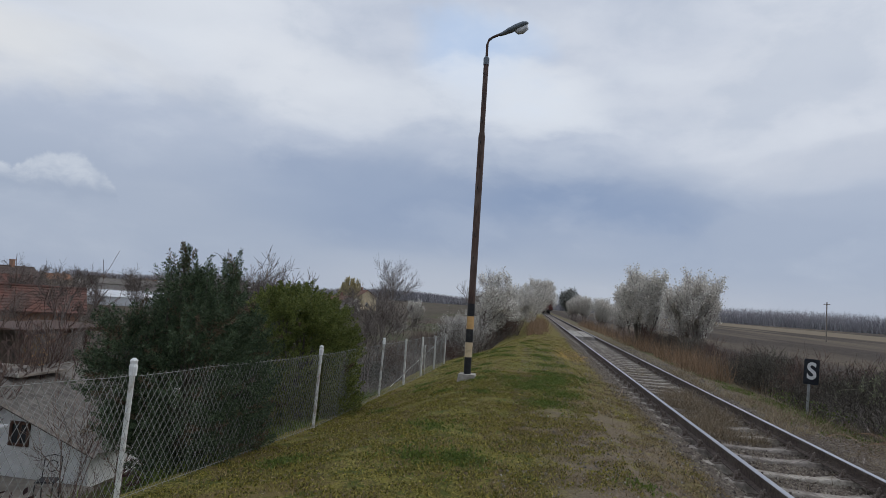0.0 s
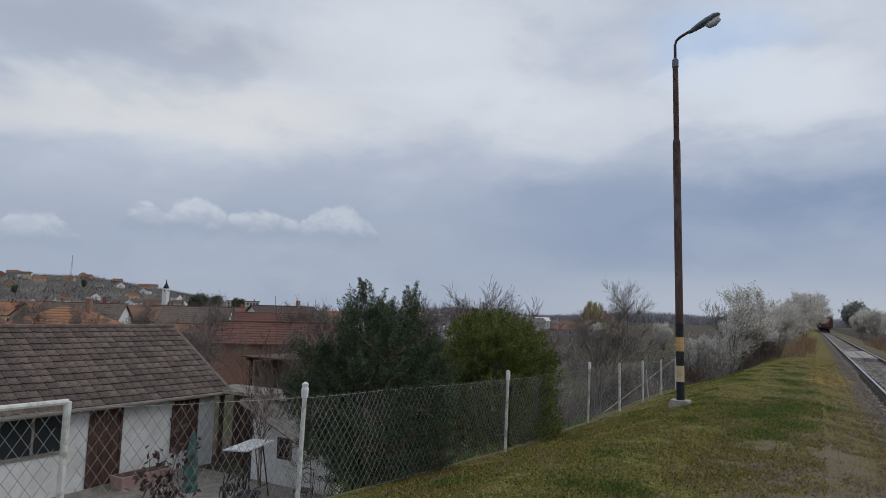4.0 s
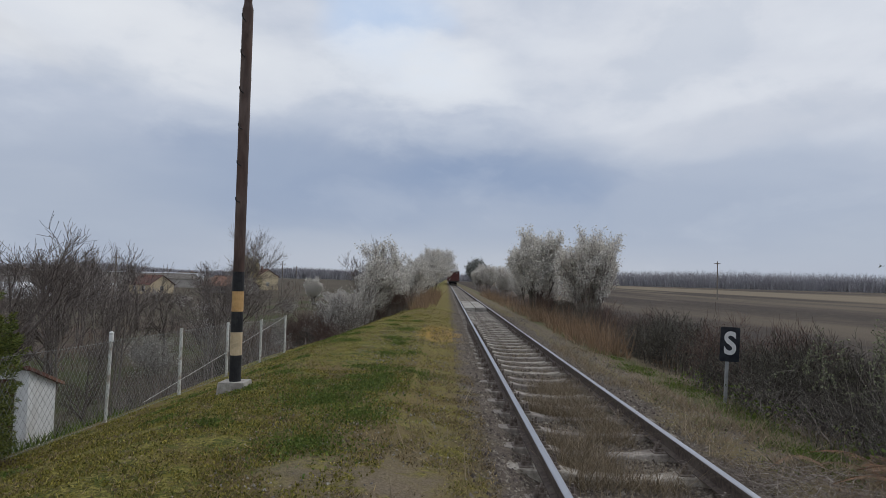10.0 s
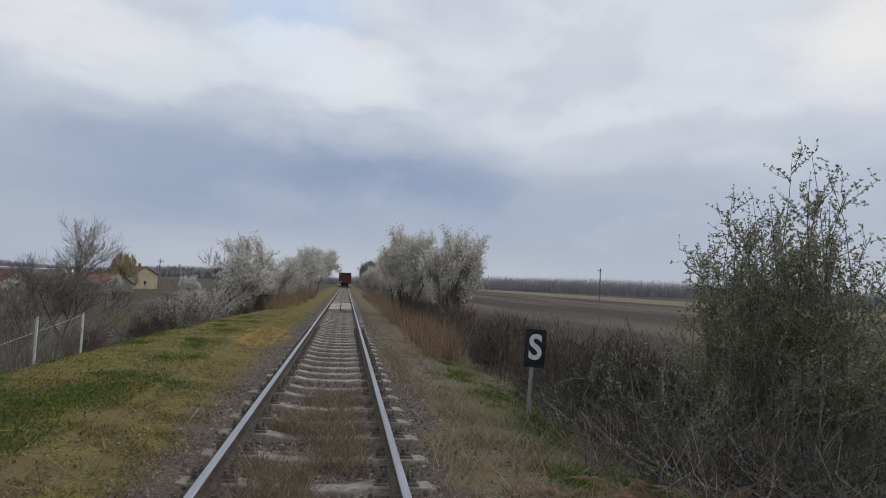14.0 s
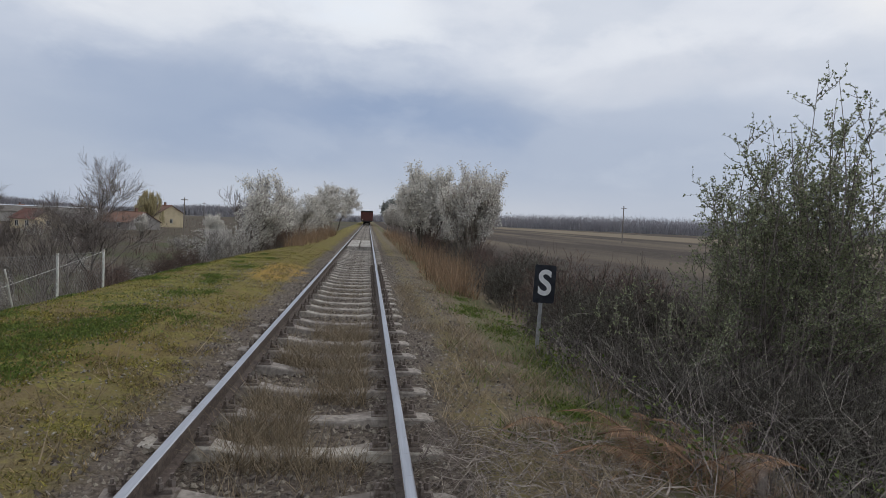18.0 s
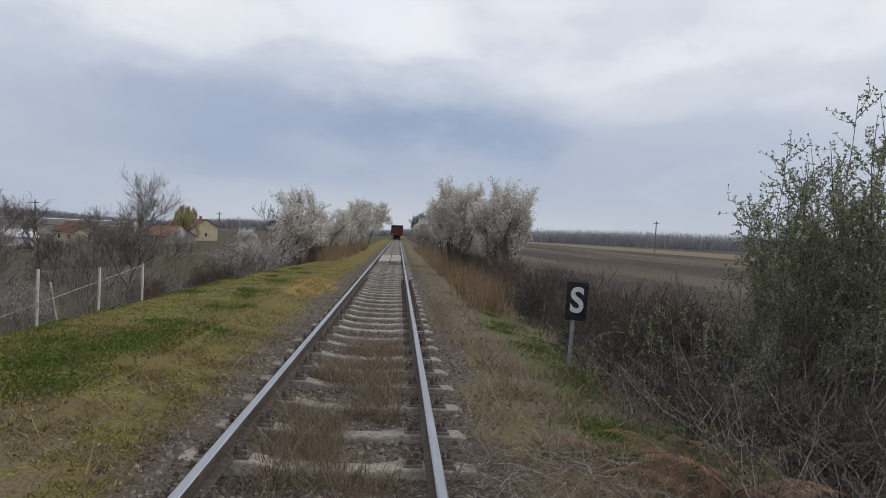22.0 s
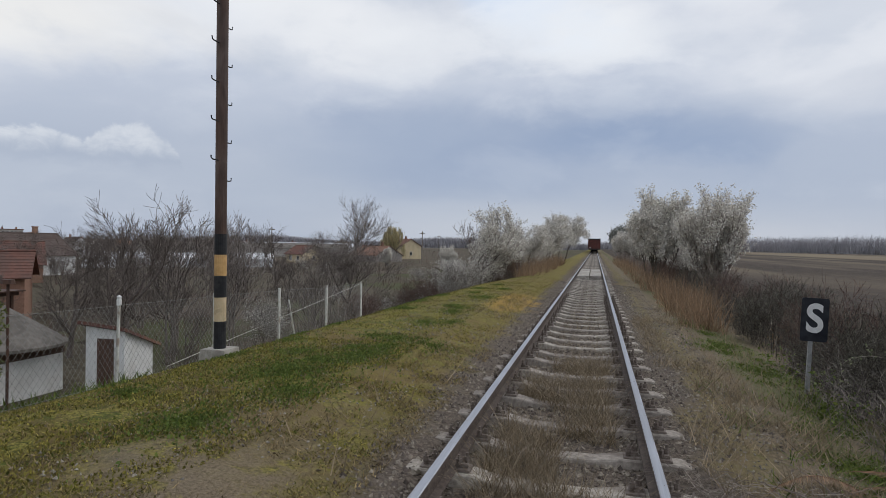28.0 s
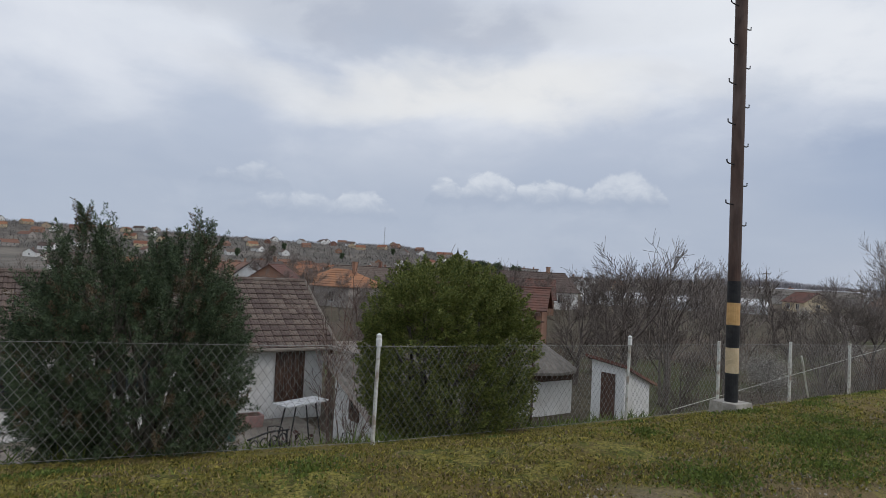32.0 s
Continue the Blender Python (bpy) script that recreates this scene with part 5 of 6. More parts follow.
def white_house():
    """The whitewashed house below the bank, its long tiled slope towards the track."""
    y0, y1, xw, zg = 1.5, 14.2, -19.6, -3.4
    eave, ridge = -0.88, 0.92
    h = thing("white_house", "low whitewashed house with brown tiled roof and brown shutters", "house", pose(xw, (y0 + y1) / 2, zg))
    half, depth = (y1 - y0) / 2, 5.8
    e, r = eave - zg, ridge - zg
    wall = Shape().add([(0, -half, -0.4), (0, half, -0.4), (-depth, half, -0.4), (-depth, -half, -0.4), (0, -half, e), (0, half, e), (-depth, half, e), (-depth, -half, e), (-depth / 2, -half, r - 0.08), (-depth / 2, half, r - 0.08)],
                       [(0, 1, 5, 4), (2, 3, 7, 6), (1, 2, 6, 9, 5), (3, 0, 4, 8, 7)])
    part("wall", wall, PLASTER, h, "whitewashed plaster wall")
    # openings on the track side: wide dark window, open doorway, shutters
    for yc, w, z0, z1, m, name, label in ((8.5, 1.55, 1.2, 2.25, GLASS, "window", "wide dark window"), (10.45, 0.85, 0.05, 2.25, WOOD_DARK, "door", "dark brown door"), (13.05, 0.84, 0.55, 2.2, WOOD_DARK, "shutter", "closed dark brown shutter"), (5.2, 1.0, 0.9, 2.2, GLASS, "window", "dark window"), (3.0, 0.9, 0.05, 2.25, WOOD_DARK, "door", "dark brown door")):
        y = yc - (y0 + y1) / 2
        fr = Shape()
        for a in (y - w / 2 - 0.06, y + w / 2):
            fr.box(-0.05, 0.05, a, a + 0.06, z0, z1 + 0.06)
        fr.box(-0.05, 0.05, y - w / 2, y + w / 2, z1, z1 + 0.06)
        if name == "window":
            fr.box(-0.05, 0.08, y - w / 2, y + w / 2, z0 - 0.06, z0)
            fr.box(-0.05, 0.04, y - 0.03, y + 0.03, z0, z1)
        o = part(name, fr, WOOD_DARK if name != "window" else WOOD_GREY, h, label)
        leaf = Shape()
        if name == "window":
            leaf.box(-0.03, 0.012, y - w / 2, y + w / 2, z0, z1)
            part("pane", leaf, GLASS, o)
        else:
            n = 7
            for i in range(n):
                part("plank", Shape().box(-0.03, 0.022, y - w / 2 + w * i / n, y - w / 2 + w * (i + 0.93) / n, z0, z1, 0.004), m, o)
    # tiles: 13 courses of interlocking tiles on the near slope
    over, rows, tw = 0.38, 13, 0.29
    run = depth / 2 + over
    drop = (r - e) * over / (depth / 2)
    slope = math.atan2(r - e, depth / 2)
    lay = math.hypot(run, r - e + drop) / rows
    tile = Shape()
    prof = [(-tw / 2, 0.0), (-tw * 0.36, 0.028), (-tw * 0.2, 0.028), (-tw * 0.1, 0.004), (tw * 0.25, 0.004), (tw * 0.4, 0.02), (tw / 2, 0.012)]
    k = len(prof)
    top = [(0.0, a, b + 0.035) for a, b in prof] + [(-lay * 1.08, a, b) for a, b in prof] + [(0.0, a, b + 0.012) for a, b in prof]
    tile.add(top, [(i, i + 1, k + i + 1, k + i) for i in range(k - 1)] + [(2 * k + i, 2 * k + i + 1, i + 1, i) for i in range(k - 1)])
    tile_mesh = tile.mesh("roof_tile", TILE_BROWN)
    under = Shape()
    for s in (1, -1):
        under.add([(over if s > 0 else -depth - over, -half - 0.3, e - drop), (over if s > 0 else -depth - over, half + 0.3, e - drop), (-depth / 2, half + 0.3, r), (-depth / 2, -half - 0.3, r)], [(0, 1, 2, 3) if s > 0 else (3, 2, 1, 0)])
    roof = part("roof", under, TILE_BROWN_J, h, "weathered brown interlocking roof tiles with lichen")
    turn = Matrix.Rotation(-slope, 4, "Y")
    rest = Shape()
    cols = int((2 * half + 0.6) / tw)
    rng = np.random.default_rng(8)
    base = np.array(tile.v)
    for row in range(rows):
        x = over - row * lay * math.cos(slope)
        z = e - drop + row * lay * math.sin(slope) + 0.01
        for c in range(cols):
            y = half + 0.3 - tw * (c + 0.5)
            m = Matrix.Translation((x + rng.normal(0, 0.006), y, z + rng.normal(0, 0.004))) @ Matrix.Rotation(slope, 4, "Y")
            if c < 23 and len(roof.children) < 299:
                part("roof_tile", tile_mesh, None, roof, at=m)
            else:
                rest.add([tuple(m @ Vector(p)) for p in base], tile.f)
    tagged(part("roof_tile_rest", rest, TILE_BROWN_J, roof), kind="stuff")
    part("ridge", Shape().tube([(-depth / 2, -half - 0.3, r + 0.03), (-depth / 2, half + 0.3, r + 0.03)], 0.09, 8), TILE_BROWN_J, roof)
    part("barge_board", Shape().tube([(over, half + 0.32, e - drop + 0.05), (-depth / 2, half + 0.32, r + 0.06)], 0.05, 4), WOOD_GREY, roof, "pale barge board along the verge")
    part("gutter", Shape().tube([(over + 0.04, -half - 0.3, e - drop - 0.03), (over + 0.04, half + 0.3, e - drop - 0.03)], 0.06, 8), WOOD_GREY, roof, "grey gutter")


white_house()
single("yard_paving", Shape().box(-19.55, -13.4, 3, 13.4, -3.6, -3.36, 0.02), PAVING, "worn concrete yard in front of the white house", "paving", kind="structure")


def grey_shed():
    """A lean-to shed: high by the porch, its ribbed roof falling towards the track."""
    s = thing("grey_roofed_shed", "small white lean-to shed with ribbed grey fibre-cement roof", "shed", pose(-17.0, 13.5, -3.4))
    w, d, e, r = 3.3, 3.4, 0.95, 2.2
    wall = Shape().add([(0, 0, -0.3), (w, 0, -0.3), (w, d, -0.3), (0, d, -0.3), (0, 0, r), (w, 0, e), (w, d, e), (0, d, r)], [(0, 1, 5, 4), (1, 2, 6, 5), (2, 3, 7, 6), (3, 0, 4, 7), (4, 5, 6, 7)])
    part("wall", wall, PLASTER, s)
    for k in range(3):
        roof, n = Shape(), 16
        y0 = -0.35 + k * (d + 0.7) / 3
        pts = []
        for i in range(n + 1):
            y = y0 + (d + 0.7) / 3 * 1.03 * i / n
            z = 0.035 * (i % 2) + 0.012 * k
            pts += [(-0.25, y, r + 0.14 + z), (w + 0.4, y, e - 0.10 + z)]
        roof.add(pts, [(2 * i, 2 * i + 1, 2 * i + 3, 2 * i + 2) for i in range(n)])
        roof.add([(a, b, c - 0.03) for a, b, c in pts], [(2 * i, 2 * i + 2, 2 * i + 3, 2 * i + 1) for i in range(n)])
        part("roof_sheet", roof, TILE_GREY, s, "ribbed grey roof sheet")
    part("barge_board", Shape().tube([(-0.25, -0.36, r + 0.08), (w + 0.4, -0.36, e - 0.15)], 0.06, 4), WOOD_GREY, s)
    add_window(s, 1.35, 0, 0.75, 0.55, 0.6, "-y", WOOD_DARK)


def porch():
    s = thing("dark_porch", "dark covered porch between the house and the shed", "porch", pose(-19.5, 14.2, -3.4))
    part("roof", Shape().box(-1.0, 3.0, 0.0, 1.7, 2.26, 2.32), WOOD_GREY, s, "flat sheet roof with pale edge")
    part("back_wall", Shape().box(-1.0, 2.3, 1.6, 1.7, -0.2, 2.26), WOOD_DARK, s)
    for x in (0.05, 1.2, 2.35):
        part("post", Shape().box(x - 0.06, x + 0.06, 0.1, 0.22, -0.2, 2.26), WOOD_DARK, s)
    part("edge", Shape().box(-0.2, 3.0, -0.05, 0.0, 2.27, 2.37), CONCRETE, s, "pale roof edge")


grey_shed()
porch()


def open_shelter():
    s = thing("open_shelter", "dark timber shelter with flat roof and orange back board", "shelter", pose(-24.6, 24.2, -3.5))
    for x in (-1.6, 1.6):
        for y in (-2.4, -0.8, 0.8, 2.4):
            part("post", Shape().box(x - 0.06, x + 0.06, y - 0.06, y + 0.06, -0.2, 2.7), WOOD_DARK, s)
    part("roof", Shape().box(-1.9, 1.9, -2.8, 2.8, 2.8, 2.86), WOOD_DARK, s, "flat dark roof sheet")
    for x in (-1.6, 1.6):
        part("beam", Shape().box(x - 0.07, x + 0.07, -2.7, 2.7, 2.64, 2.79), WOOD_DARK, s)
    part("back_board", Shape().box(-1.5, -1.44, -2.3, 0.7, 0.3, 2.6), WOOD_GREY, s, "grey plank back wall")
    part("orange_board", Shape().box(-1.5, -1.44, 0.9, 2.3, 0.6, 2.6), POLE_ORANGE, s, "orange back board")


open_shelter()


def white_outhouse():
    s = thing("white_outhouse", "small whitewashed outhouse with brown door and tiled lean-to roof", "outhouse", pose(-13.1, 21.3, -3.42) @ Matrix.Diagonal((0.68, 0.72, 1.22, 1)))
    part("wall", Shape().add([(-0.95, -0.8, -0.3), (0.95, -0.8, -0.3), (0.95, 0.8, -0.3), (-0.95, 0.8, -0.3), (-0.95, -0.8, 2.05), (0.95, -0.8, 1.95), (0.95, 0.8, 1.6), (-0.95, 0.8, 1.7)], [(0, 1, 5, 4), (1, 2, 6, 5), (2, 3, 7, 6), (3, 0, 4, 7), (4, 5, 6, 7)]), PLASTER, s)
    for i in range(4):
        f = i / 4
        part("roof_course", Shape().add([(-1.15, -1.05 + 2.1 * f, 2.16 - 0.52 * f), (1.15, -1.05 + 2.1 * f, 2.05 - 0.52 * f), (1.15, -0.5 + 2.1 * f, 1.92 - 0.52 * f), (-1.15, -0.5 + 2.1 * f, 2.03 - 0.52 * f), (-1.15, -1.05 + 2.1 * f, 2.09 - 0.52 * f), (1.15, -1.05 + 2.1 * f, 1.98 - 0.52 * f), (1.15, -0.5 + 2.1 * f, 1.85 - 0.52 * f), (-1.15, -0.5 + 2.1 * f, 1.96 - 0.52 * f)], [(0, 1, 2, 3), (7, 6, 5, 4), (4, 5, 1, 0), (5, 6, 2, 1), (6, 7, 3, 2), (7, 4, 0, 3)]), TILE_RED, s)
    part("door", Shape().box(-0.35, 0.45, -0.86, -0.8, 0.0, 1.75, 0.01), WOOD_DARK, s, "weathered brown plank door")


white_outhouse()


def thatched_hut():
    s = thing("grey_roofed_hut", "small white hut with shaggy grey pyramid roof", "hut", pose(-18.0, 21.6, -3.42))
    part("wall", Shape().box(-1.3, 1.3, -1.3, 1.3, -0.3, 1.2), PLASTER, s)
    part("frieze", Shape().box(-1.33, 1.33, -1.33, 1.33, 1.2, 1.75), WOOD_DARK, s)
    roof = Shape()
    n, rings = 28, 6
    for i in range(rings):
        f = i / rings
        for j in range(n):
            a0, a1 = 2 * math.pi * j / n, 2 * math.pi * (j + 1) / n
            r0, r1 = 2.0 * (1 - f), 2.05 * (1 - f - 1.25 / rings) if i < rings - 1 else 0.02
            z0, z1 = 1.62 + 1.35 * f, 1.62 + 1.35 * min(f + 1.25 / rings, 1)
            roof.add([(r0 * math.cos(a0), r0 * math.sin(a0), z0), (r0 * math.cos(a1), r0 * math.sin(a1), z0), (r1 * math.cos(a1), r1 * math.sin(a1), z1 - 0.02), (r1 * math.cos(a0), r1 * math.sin(a0), z1 - 0.02), (r0 * math.cos(a0), r0 * math.sin(a0), z0 - 0.09), (r0 * math.cos(a1), r0 * math.sin(a1), z0 - 0.09)], [(0, 1, 2, 3), (4, 5, 1, 0)])
    part("roof", roof, TILE_GREY, s, "shaggy grey roof")
    part("door", Shape().box(0.0, 0.75, -1.36, -1.3, 0.0, 1.15, 0.01), WOOD_DARK, s)


thatched_hut()


def rock(r, seed):
    """A rough rounded stone."""
    bm = bmesh.new()
    bmesh.ops.create_icosphere(bm, subdivisions=2, radius=1.0)
    s = Shape()
    pts = []
    for v in bm.verts:
        k = 1 + 0.45 * noise.noise(v.co * 1.3 + Vector((seed, 0, 0))) + 0.2 * noise.noise(v.co * 3.1 + Vector((0, seed, 0)))
        pts.append((v.co.x * r * k * 1.25, v.co.y * r * k, v.co.z * r * k * 0.7))
    s.add(pts, [tuple(v.index for v in f.verts) for f in bm.faces])
    bm.free()
    return s


# yard furniture
def parasol():
    s = thing("closed_parasol", "closed green garden parasol standing in the yard", "parasol", pose(-15.3, 10.0, -3.36) @ Matrix.Diagonal((0.85, 0.85, 0.85, 1)))
    part("pole", Shape().tube([(0, 0, 0), (0, 0, 2.35)], 0.025, 8), CAP_WHITE, s)
    cloth = Shape()
    n = 16
    prof = [(0.75, 0.17), (0.95, 0.19), (1.05, 0.13), (1.2, 0.18), (1.8, 0.13), (2.25, 0.06), (2.42, 0.015)]
    for z, r in prof:
        cloth.v += [(r * (1 + 0.22 * (j % 2)) * math.cos(6.283 * j / n), r * (1 + 0.22 * (j % 2)) * math.sin(6.283 * j / n), z) for j in range(n)]
    cloth.f = [(i * n + j, i * n + (j + 1) % n, (i + 1) * n + (j + 1) % n, (i + 1) * n + j) for i in range(len(prof) - 1) for j in range(n)]
    part("canopy", cloth, UMBRELLA, s, "folded green canvas canopy")
    part("foot", Shape().box(-0.28, 0.28, -0.28, 0.28, 0, 0.12, 0.03), CONCRETE, s)


def garden_table(x, y):
    s = thing("garden_stand", "garden stand with pale sheet top on thin dark legs", "garden stand", pose(x, y, -3.36, 0, 0, 12))
    part("tabletop", Shape().add([(a, b, 1.36 + 0.06 * (b > 0) + dz + 0.03 * (a > 0)) for dz in (0, 0.035) for a, b in ((-0.36, -0.6), (0.36, -0.6), (0.36, 0.6), (-0.36, 0.6))], [(3, 2, 1, 0), (4, 5, 6, 7), (0, 1, 5, 4), (1, 2, 6, 5), (2, 3, 7, 6), (3, 0, 4, 7)]), LAMP_GLASS, s)
    for a in (-0.28, 0.28):
        for b in (-0.48, 0.48):
            part("leg", Shape().tube([(a * 1.1, b * 1.15, 0), (a * 0.8, b * 0.6, 1.4)], 0.02, 6), POLE_BLACK, s)
        part("cross_bar", Shape().tube([(a, -0.6, 0.35), (a, 0.6, 0.35)], 0.014, 6), POLE_BLACK, s)


def garden_chair(x, y, turn):
    s = thing("garden_chair", "dark wrought-iron garden chair beside the table", "chair", pose(x, y, -3.36, 0, 0, turn), "garden chairs")
    part("seat", Shape().box(-0.2, 0.2, -0.2, 0.2, 0.43, 0.46, 0.01), POLE_BLACK, s)
    for a in (-0.18, 0.18):
        part("leg", Shape().tube([(a, 0.22, 0), (a, 0.18, 0.44)], 0.013, 6), POLE_BLACK, s)
        part("leg", Shape().tube([(a, -0.24, 0), (a, -0.18, 0.45), (a, -0.24, 0.9)], 0.013, 6), POLE_BLACK, s)
    ring = [(0.11 * math.cos(t / 8 * 6.283), -0.22, 0.7 + 0.13 * math.sin(t / 8 * 6.283)) for t in range(9)]
    part("back_scroll", Shape().tube(ring, 0.011, 5), POLE_BLACK, s)
    part("back_rail", Shape().tube([(-0.18, -0.24, 0.9), (0, -0.26, 0.94), (0.18, -0.24, 0.9)], 0.012, 6), POLE_BLACK, s)


parasol()
garden_table(-15.3, 11.8)
garden_chair(-15.3, 11.2, 60)
garden_chair(-13.7, 12.2, 200)
box = thing("planter_box", "long pink-grey planter box standing by the house wall", "planter", pose(-18.9, 11.2, -3.36))
part("trough", Shape().box(-0.25, 0.25, -0.75, 0.75, 0, 0.34, -0.03), surface("planter_pink", (0.36, 0.22, 0.20), (0.45, 0.29, 0.26), 8, 0.9, 0.3), box)
part("soil", Shape().box(-0.2, 0.2, -0.7, 0.7, 0.3, 0.352), WOOD_DARK, box)
for i, (x, y, r) in enumerate(((-6.24, 3.86, 0.07), (-6.3, 3.66, 0.05), (-9.9, 9.0, 0.16), (-9.8, 9.5, 0.2), (-9.7, 9.9, 0.14), (-10.0, 8.5, 0.18), (-9.8, 7.4, 0.15))):
    z = float(height(x, y))
    single("white_rock", rock(r, 40 + i), STONE_PALE, "rough white garden rock on the slope", "rock", pose(x, y, z + r * 0.4), "garden rocks")

lamp = thing("garden_pole", "thin dark metal pole with a flat cap beside the hut", "pole", pose(-14.9, 19.3, -3.45))
part("shaft", Shape().tube([(0, 0, -0.2), (0, 0, 3.78)], 0.038, 8), WOOD_DARK, lamp)
part("cap", Shape().tube([(0, 0, 3.74), (0, 0, 3.86)], [0.17, 0.15], 10), WOOD_DARK, lamp)
single("yard_kerb", Shape().box(-14.2, -13.75, 5.2, 9.4, -3.55, -3.12, 0.02), PLASTER, "low whitewashed kerb along the yard", "kerb")


def iron_bench():
    b = thing("iron_bench", "black cast-iron bench with a scrolled back in the yard", "bench", pose(-14.5, 10.9, -3.36, 0, 0, 115))
    part("seat", Shape().box(-0.65, 0.65, -0.24, 0.24, 0.36, 0.44, 0.02), POLE_BLACK, b)
    part("apron", Shape().box(-0.6, 0.6, -0.2, 0.2, 0.12, 0.35, 0.03), POLE_BLACK, b)
    part("back_rail", Shape().tube([(-0.65, 0.22, 0.84), (0, 0.24, 0.9), (0.65, 0.22, 0.84)], 0.022, 8), POLE_BLACK, b)
    for i in range(4):
        x = -0.45 + 0.3 * i
        part("scroll", Shape().tube([(x + 0.12 * math.cos(t), 0.22, 0.65 + 0.14 * math.sin(t)) for t in np.linspace(0, 6.283, 13)], 0.018, 6, False), POLE_BLACK, b)
    for x in (-0.58, 0.58):
        part("leg", Shape().tube([(x, -0.2, 0.0), (x, -0.16, 0.4)], 0.025, 8), POLE_BLACK, b)
        part("leg", Shape().tube([(x, 0.24, 0.0), (x, 0.2, 0.4), (x, 0.22, 0.86)], 0.025, 8), POLE_BLACK, b)


iron_bench()

# ---- houses of the village ----
house("hipped_house", "cream house with hipped bright orange tile roof", pose(-77.5, 41.0, -4.0, 0, 0, 25), 9.6, 8.0, 3.0, 2.3, PLASTER_GREY, TILE_ORANGE, True, hip=1.2)
house("brick_house", "raw brick house with orange tile gable roof", pose(-49.5, 37.5, -3.9, 0, 0, 8), 6.4, 6.0, 2.4, 1.6, BRICK, TILE_ORANGE, False)
house("long_barn", "long brick barn with old red tile roof", pose(-35.5, 33.0, -3.6, 0, 0, 42), 8.8, 4.2, 3.05, 1.25, BRICK, TILE_RED, False, windows=0)
house("brown_roofed_house", "house with weathered brown gable roof and white gable", pose(-89.0, 68.0, -4.0, 0, 0, 35), 10.5, 7.5, 3.0, 2.7, PLASTER, TILE_BROWN, False)
house("gabled_house", "tan plastered house with orange-red gable roof", pose(-70.5, 150.0, -4.0, 0, 0, -26), 7.0, 6.6, 2.7, 2.0, PLASTER_CREAM, TILE_RED, False)
house("garage_house", "low house with red tile roof and white garage door", pose(-59.0, 170.0, -4.0, 0, 0, -32), 12.0, 9.0, 2.4, 2.4, PLASTER_GREY, TILE_RED, True)
house("yellow_house", "two-storey yellow brick house with small windows", pose(-62.5, 204.0, -4.0, 0, 0, -35), 11.0, 8.5, 4.8, 2.2, PLASTER_CREAM, TILE_RED, True)
house("white_hall", "long low hall with white sheet roof", pose(-77.0, 111.0, -3.9, 0, 0, 36), 33.0, 8.0, 2.0, 1.0, WHITE_SHEET, WHITE_SHEET, False, windows=0, category="hall")
house("grey_hall", "long grey-roofed hall beyond the orchard", pose(-120.0, 205.0, -4.0, 0, 0, 30), 70.0, 12.0, 3.4, 1.6, PLASTER_GREY, TILE_GREY, False, windows=0, category="hall")
house("pale_hall", "pale sheet-roofed hall far beyond the gardens", pose(-130.0, 250.0, -4.0, 0, 0, 28), 60.0, 12.0, 3.8, 1.4, PLASTER, WHITE_SHEET, False, windows=0, category="hall")
protos = [
    house("village_house", "village house with orange tile gable roof", pose(-96.0, 92.0, -4.0, 0, 0, 20), 11.0, 8.0, 2.9, 2.6, PLASTER_CREAM, TILE_ORANGE, True, "village houses"),
    house("village_house", "village house with old red tile roof", pose(-118.0, 75.0, -4.0, 0, 0, 70), 12.0, 8.0, 2.9, 2.6, PLASTER_GREY, TILE_RED, True, "village houses"),
    house("village_house", "white village house with brown tile roof", pose(-104.0, 58.0, -4.0, 0, 0, 40), 12.0, 8.0, 3.0, 2.8, PLASTER, TILE_BROWN, True, "village houses"),
    house("village_house", "brick village house with red tile roof", pose(-66.0, 62.0, -4.0, 0, 0, 50), 10.0, 7.0, 2.7, 2.4, BRICK, TILE_RED, False, "village houses"),
]
rng = np.random.default_rng(19)
placed = [(-77.5, 41.0), (-49.5, 37.5), (-35.5, 33.0), (-89, 68), (-96, 92), (-118, 75), (-104, 58), (-66, 62), (-120, 205), (-130, 250), (-73, 112)]


def settle_houses(count, az0, az1, d0, d1, gap, shares):
    done = 0
    while done < count:
        a, d = radians(rng.uniform(az0, az1)), math.sqrt(rng.uniform(d0 ** 2, d1 ** 2))
        x, y = -d * math.sin(a), d * math.cos(a)
        count -= 0.02
        if min(math.hypot(x - p, y - q) for p, q in placed) < gap:
            continue
        placed.append((x, y))
        done += 1
        proto = protos[int(rng.choice(4, p=shares))]
        m = pose(x, y, float(height(x, y)) - 0.1, 0, 0, rng.uniform(0, 180))
        copy_thing(proto, m)


settle_houses(34, 44, 80, 85, 230, 14, [0.4, 0.35, 0.15, 0.1])
settle_houses(52, 40, 86, 150, 430, 17, [0.35, 0.3, 0.2, 0.15])
settle_houses(85, 53, 92, 470, 880, 20, [0.2, 0.3, 0.35, 0.15])
settle_houses(8, 22, 38, 260, 520, 25, [0.3, 0.3, 0.3, 0.1])


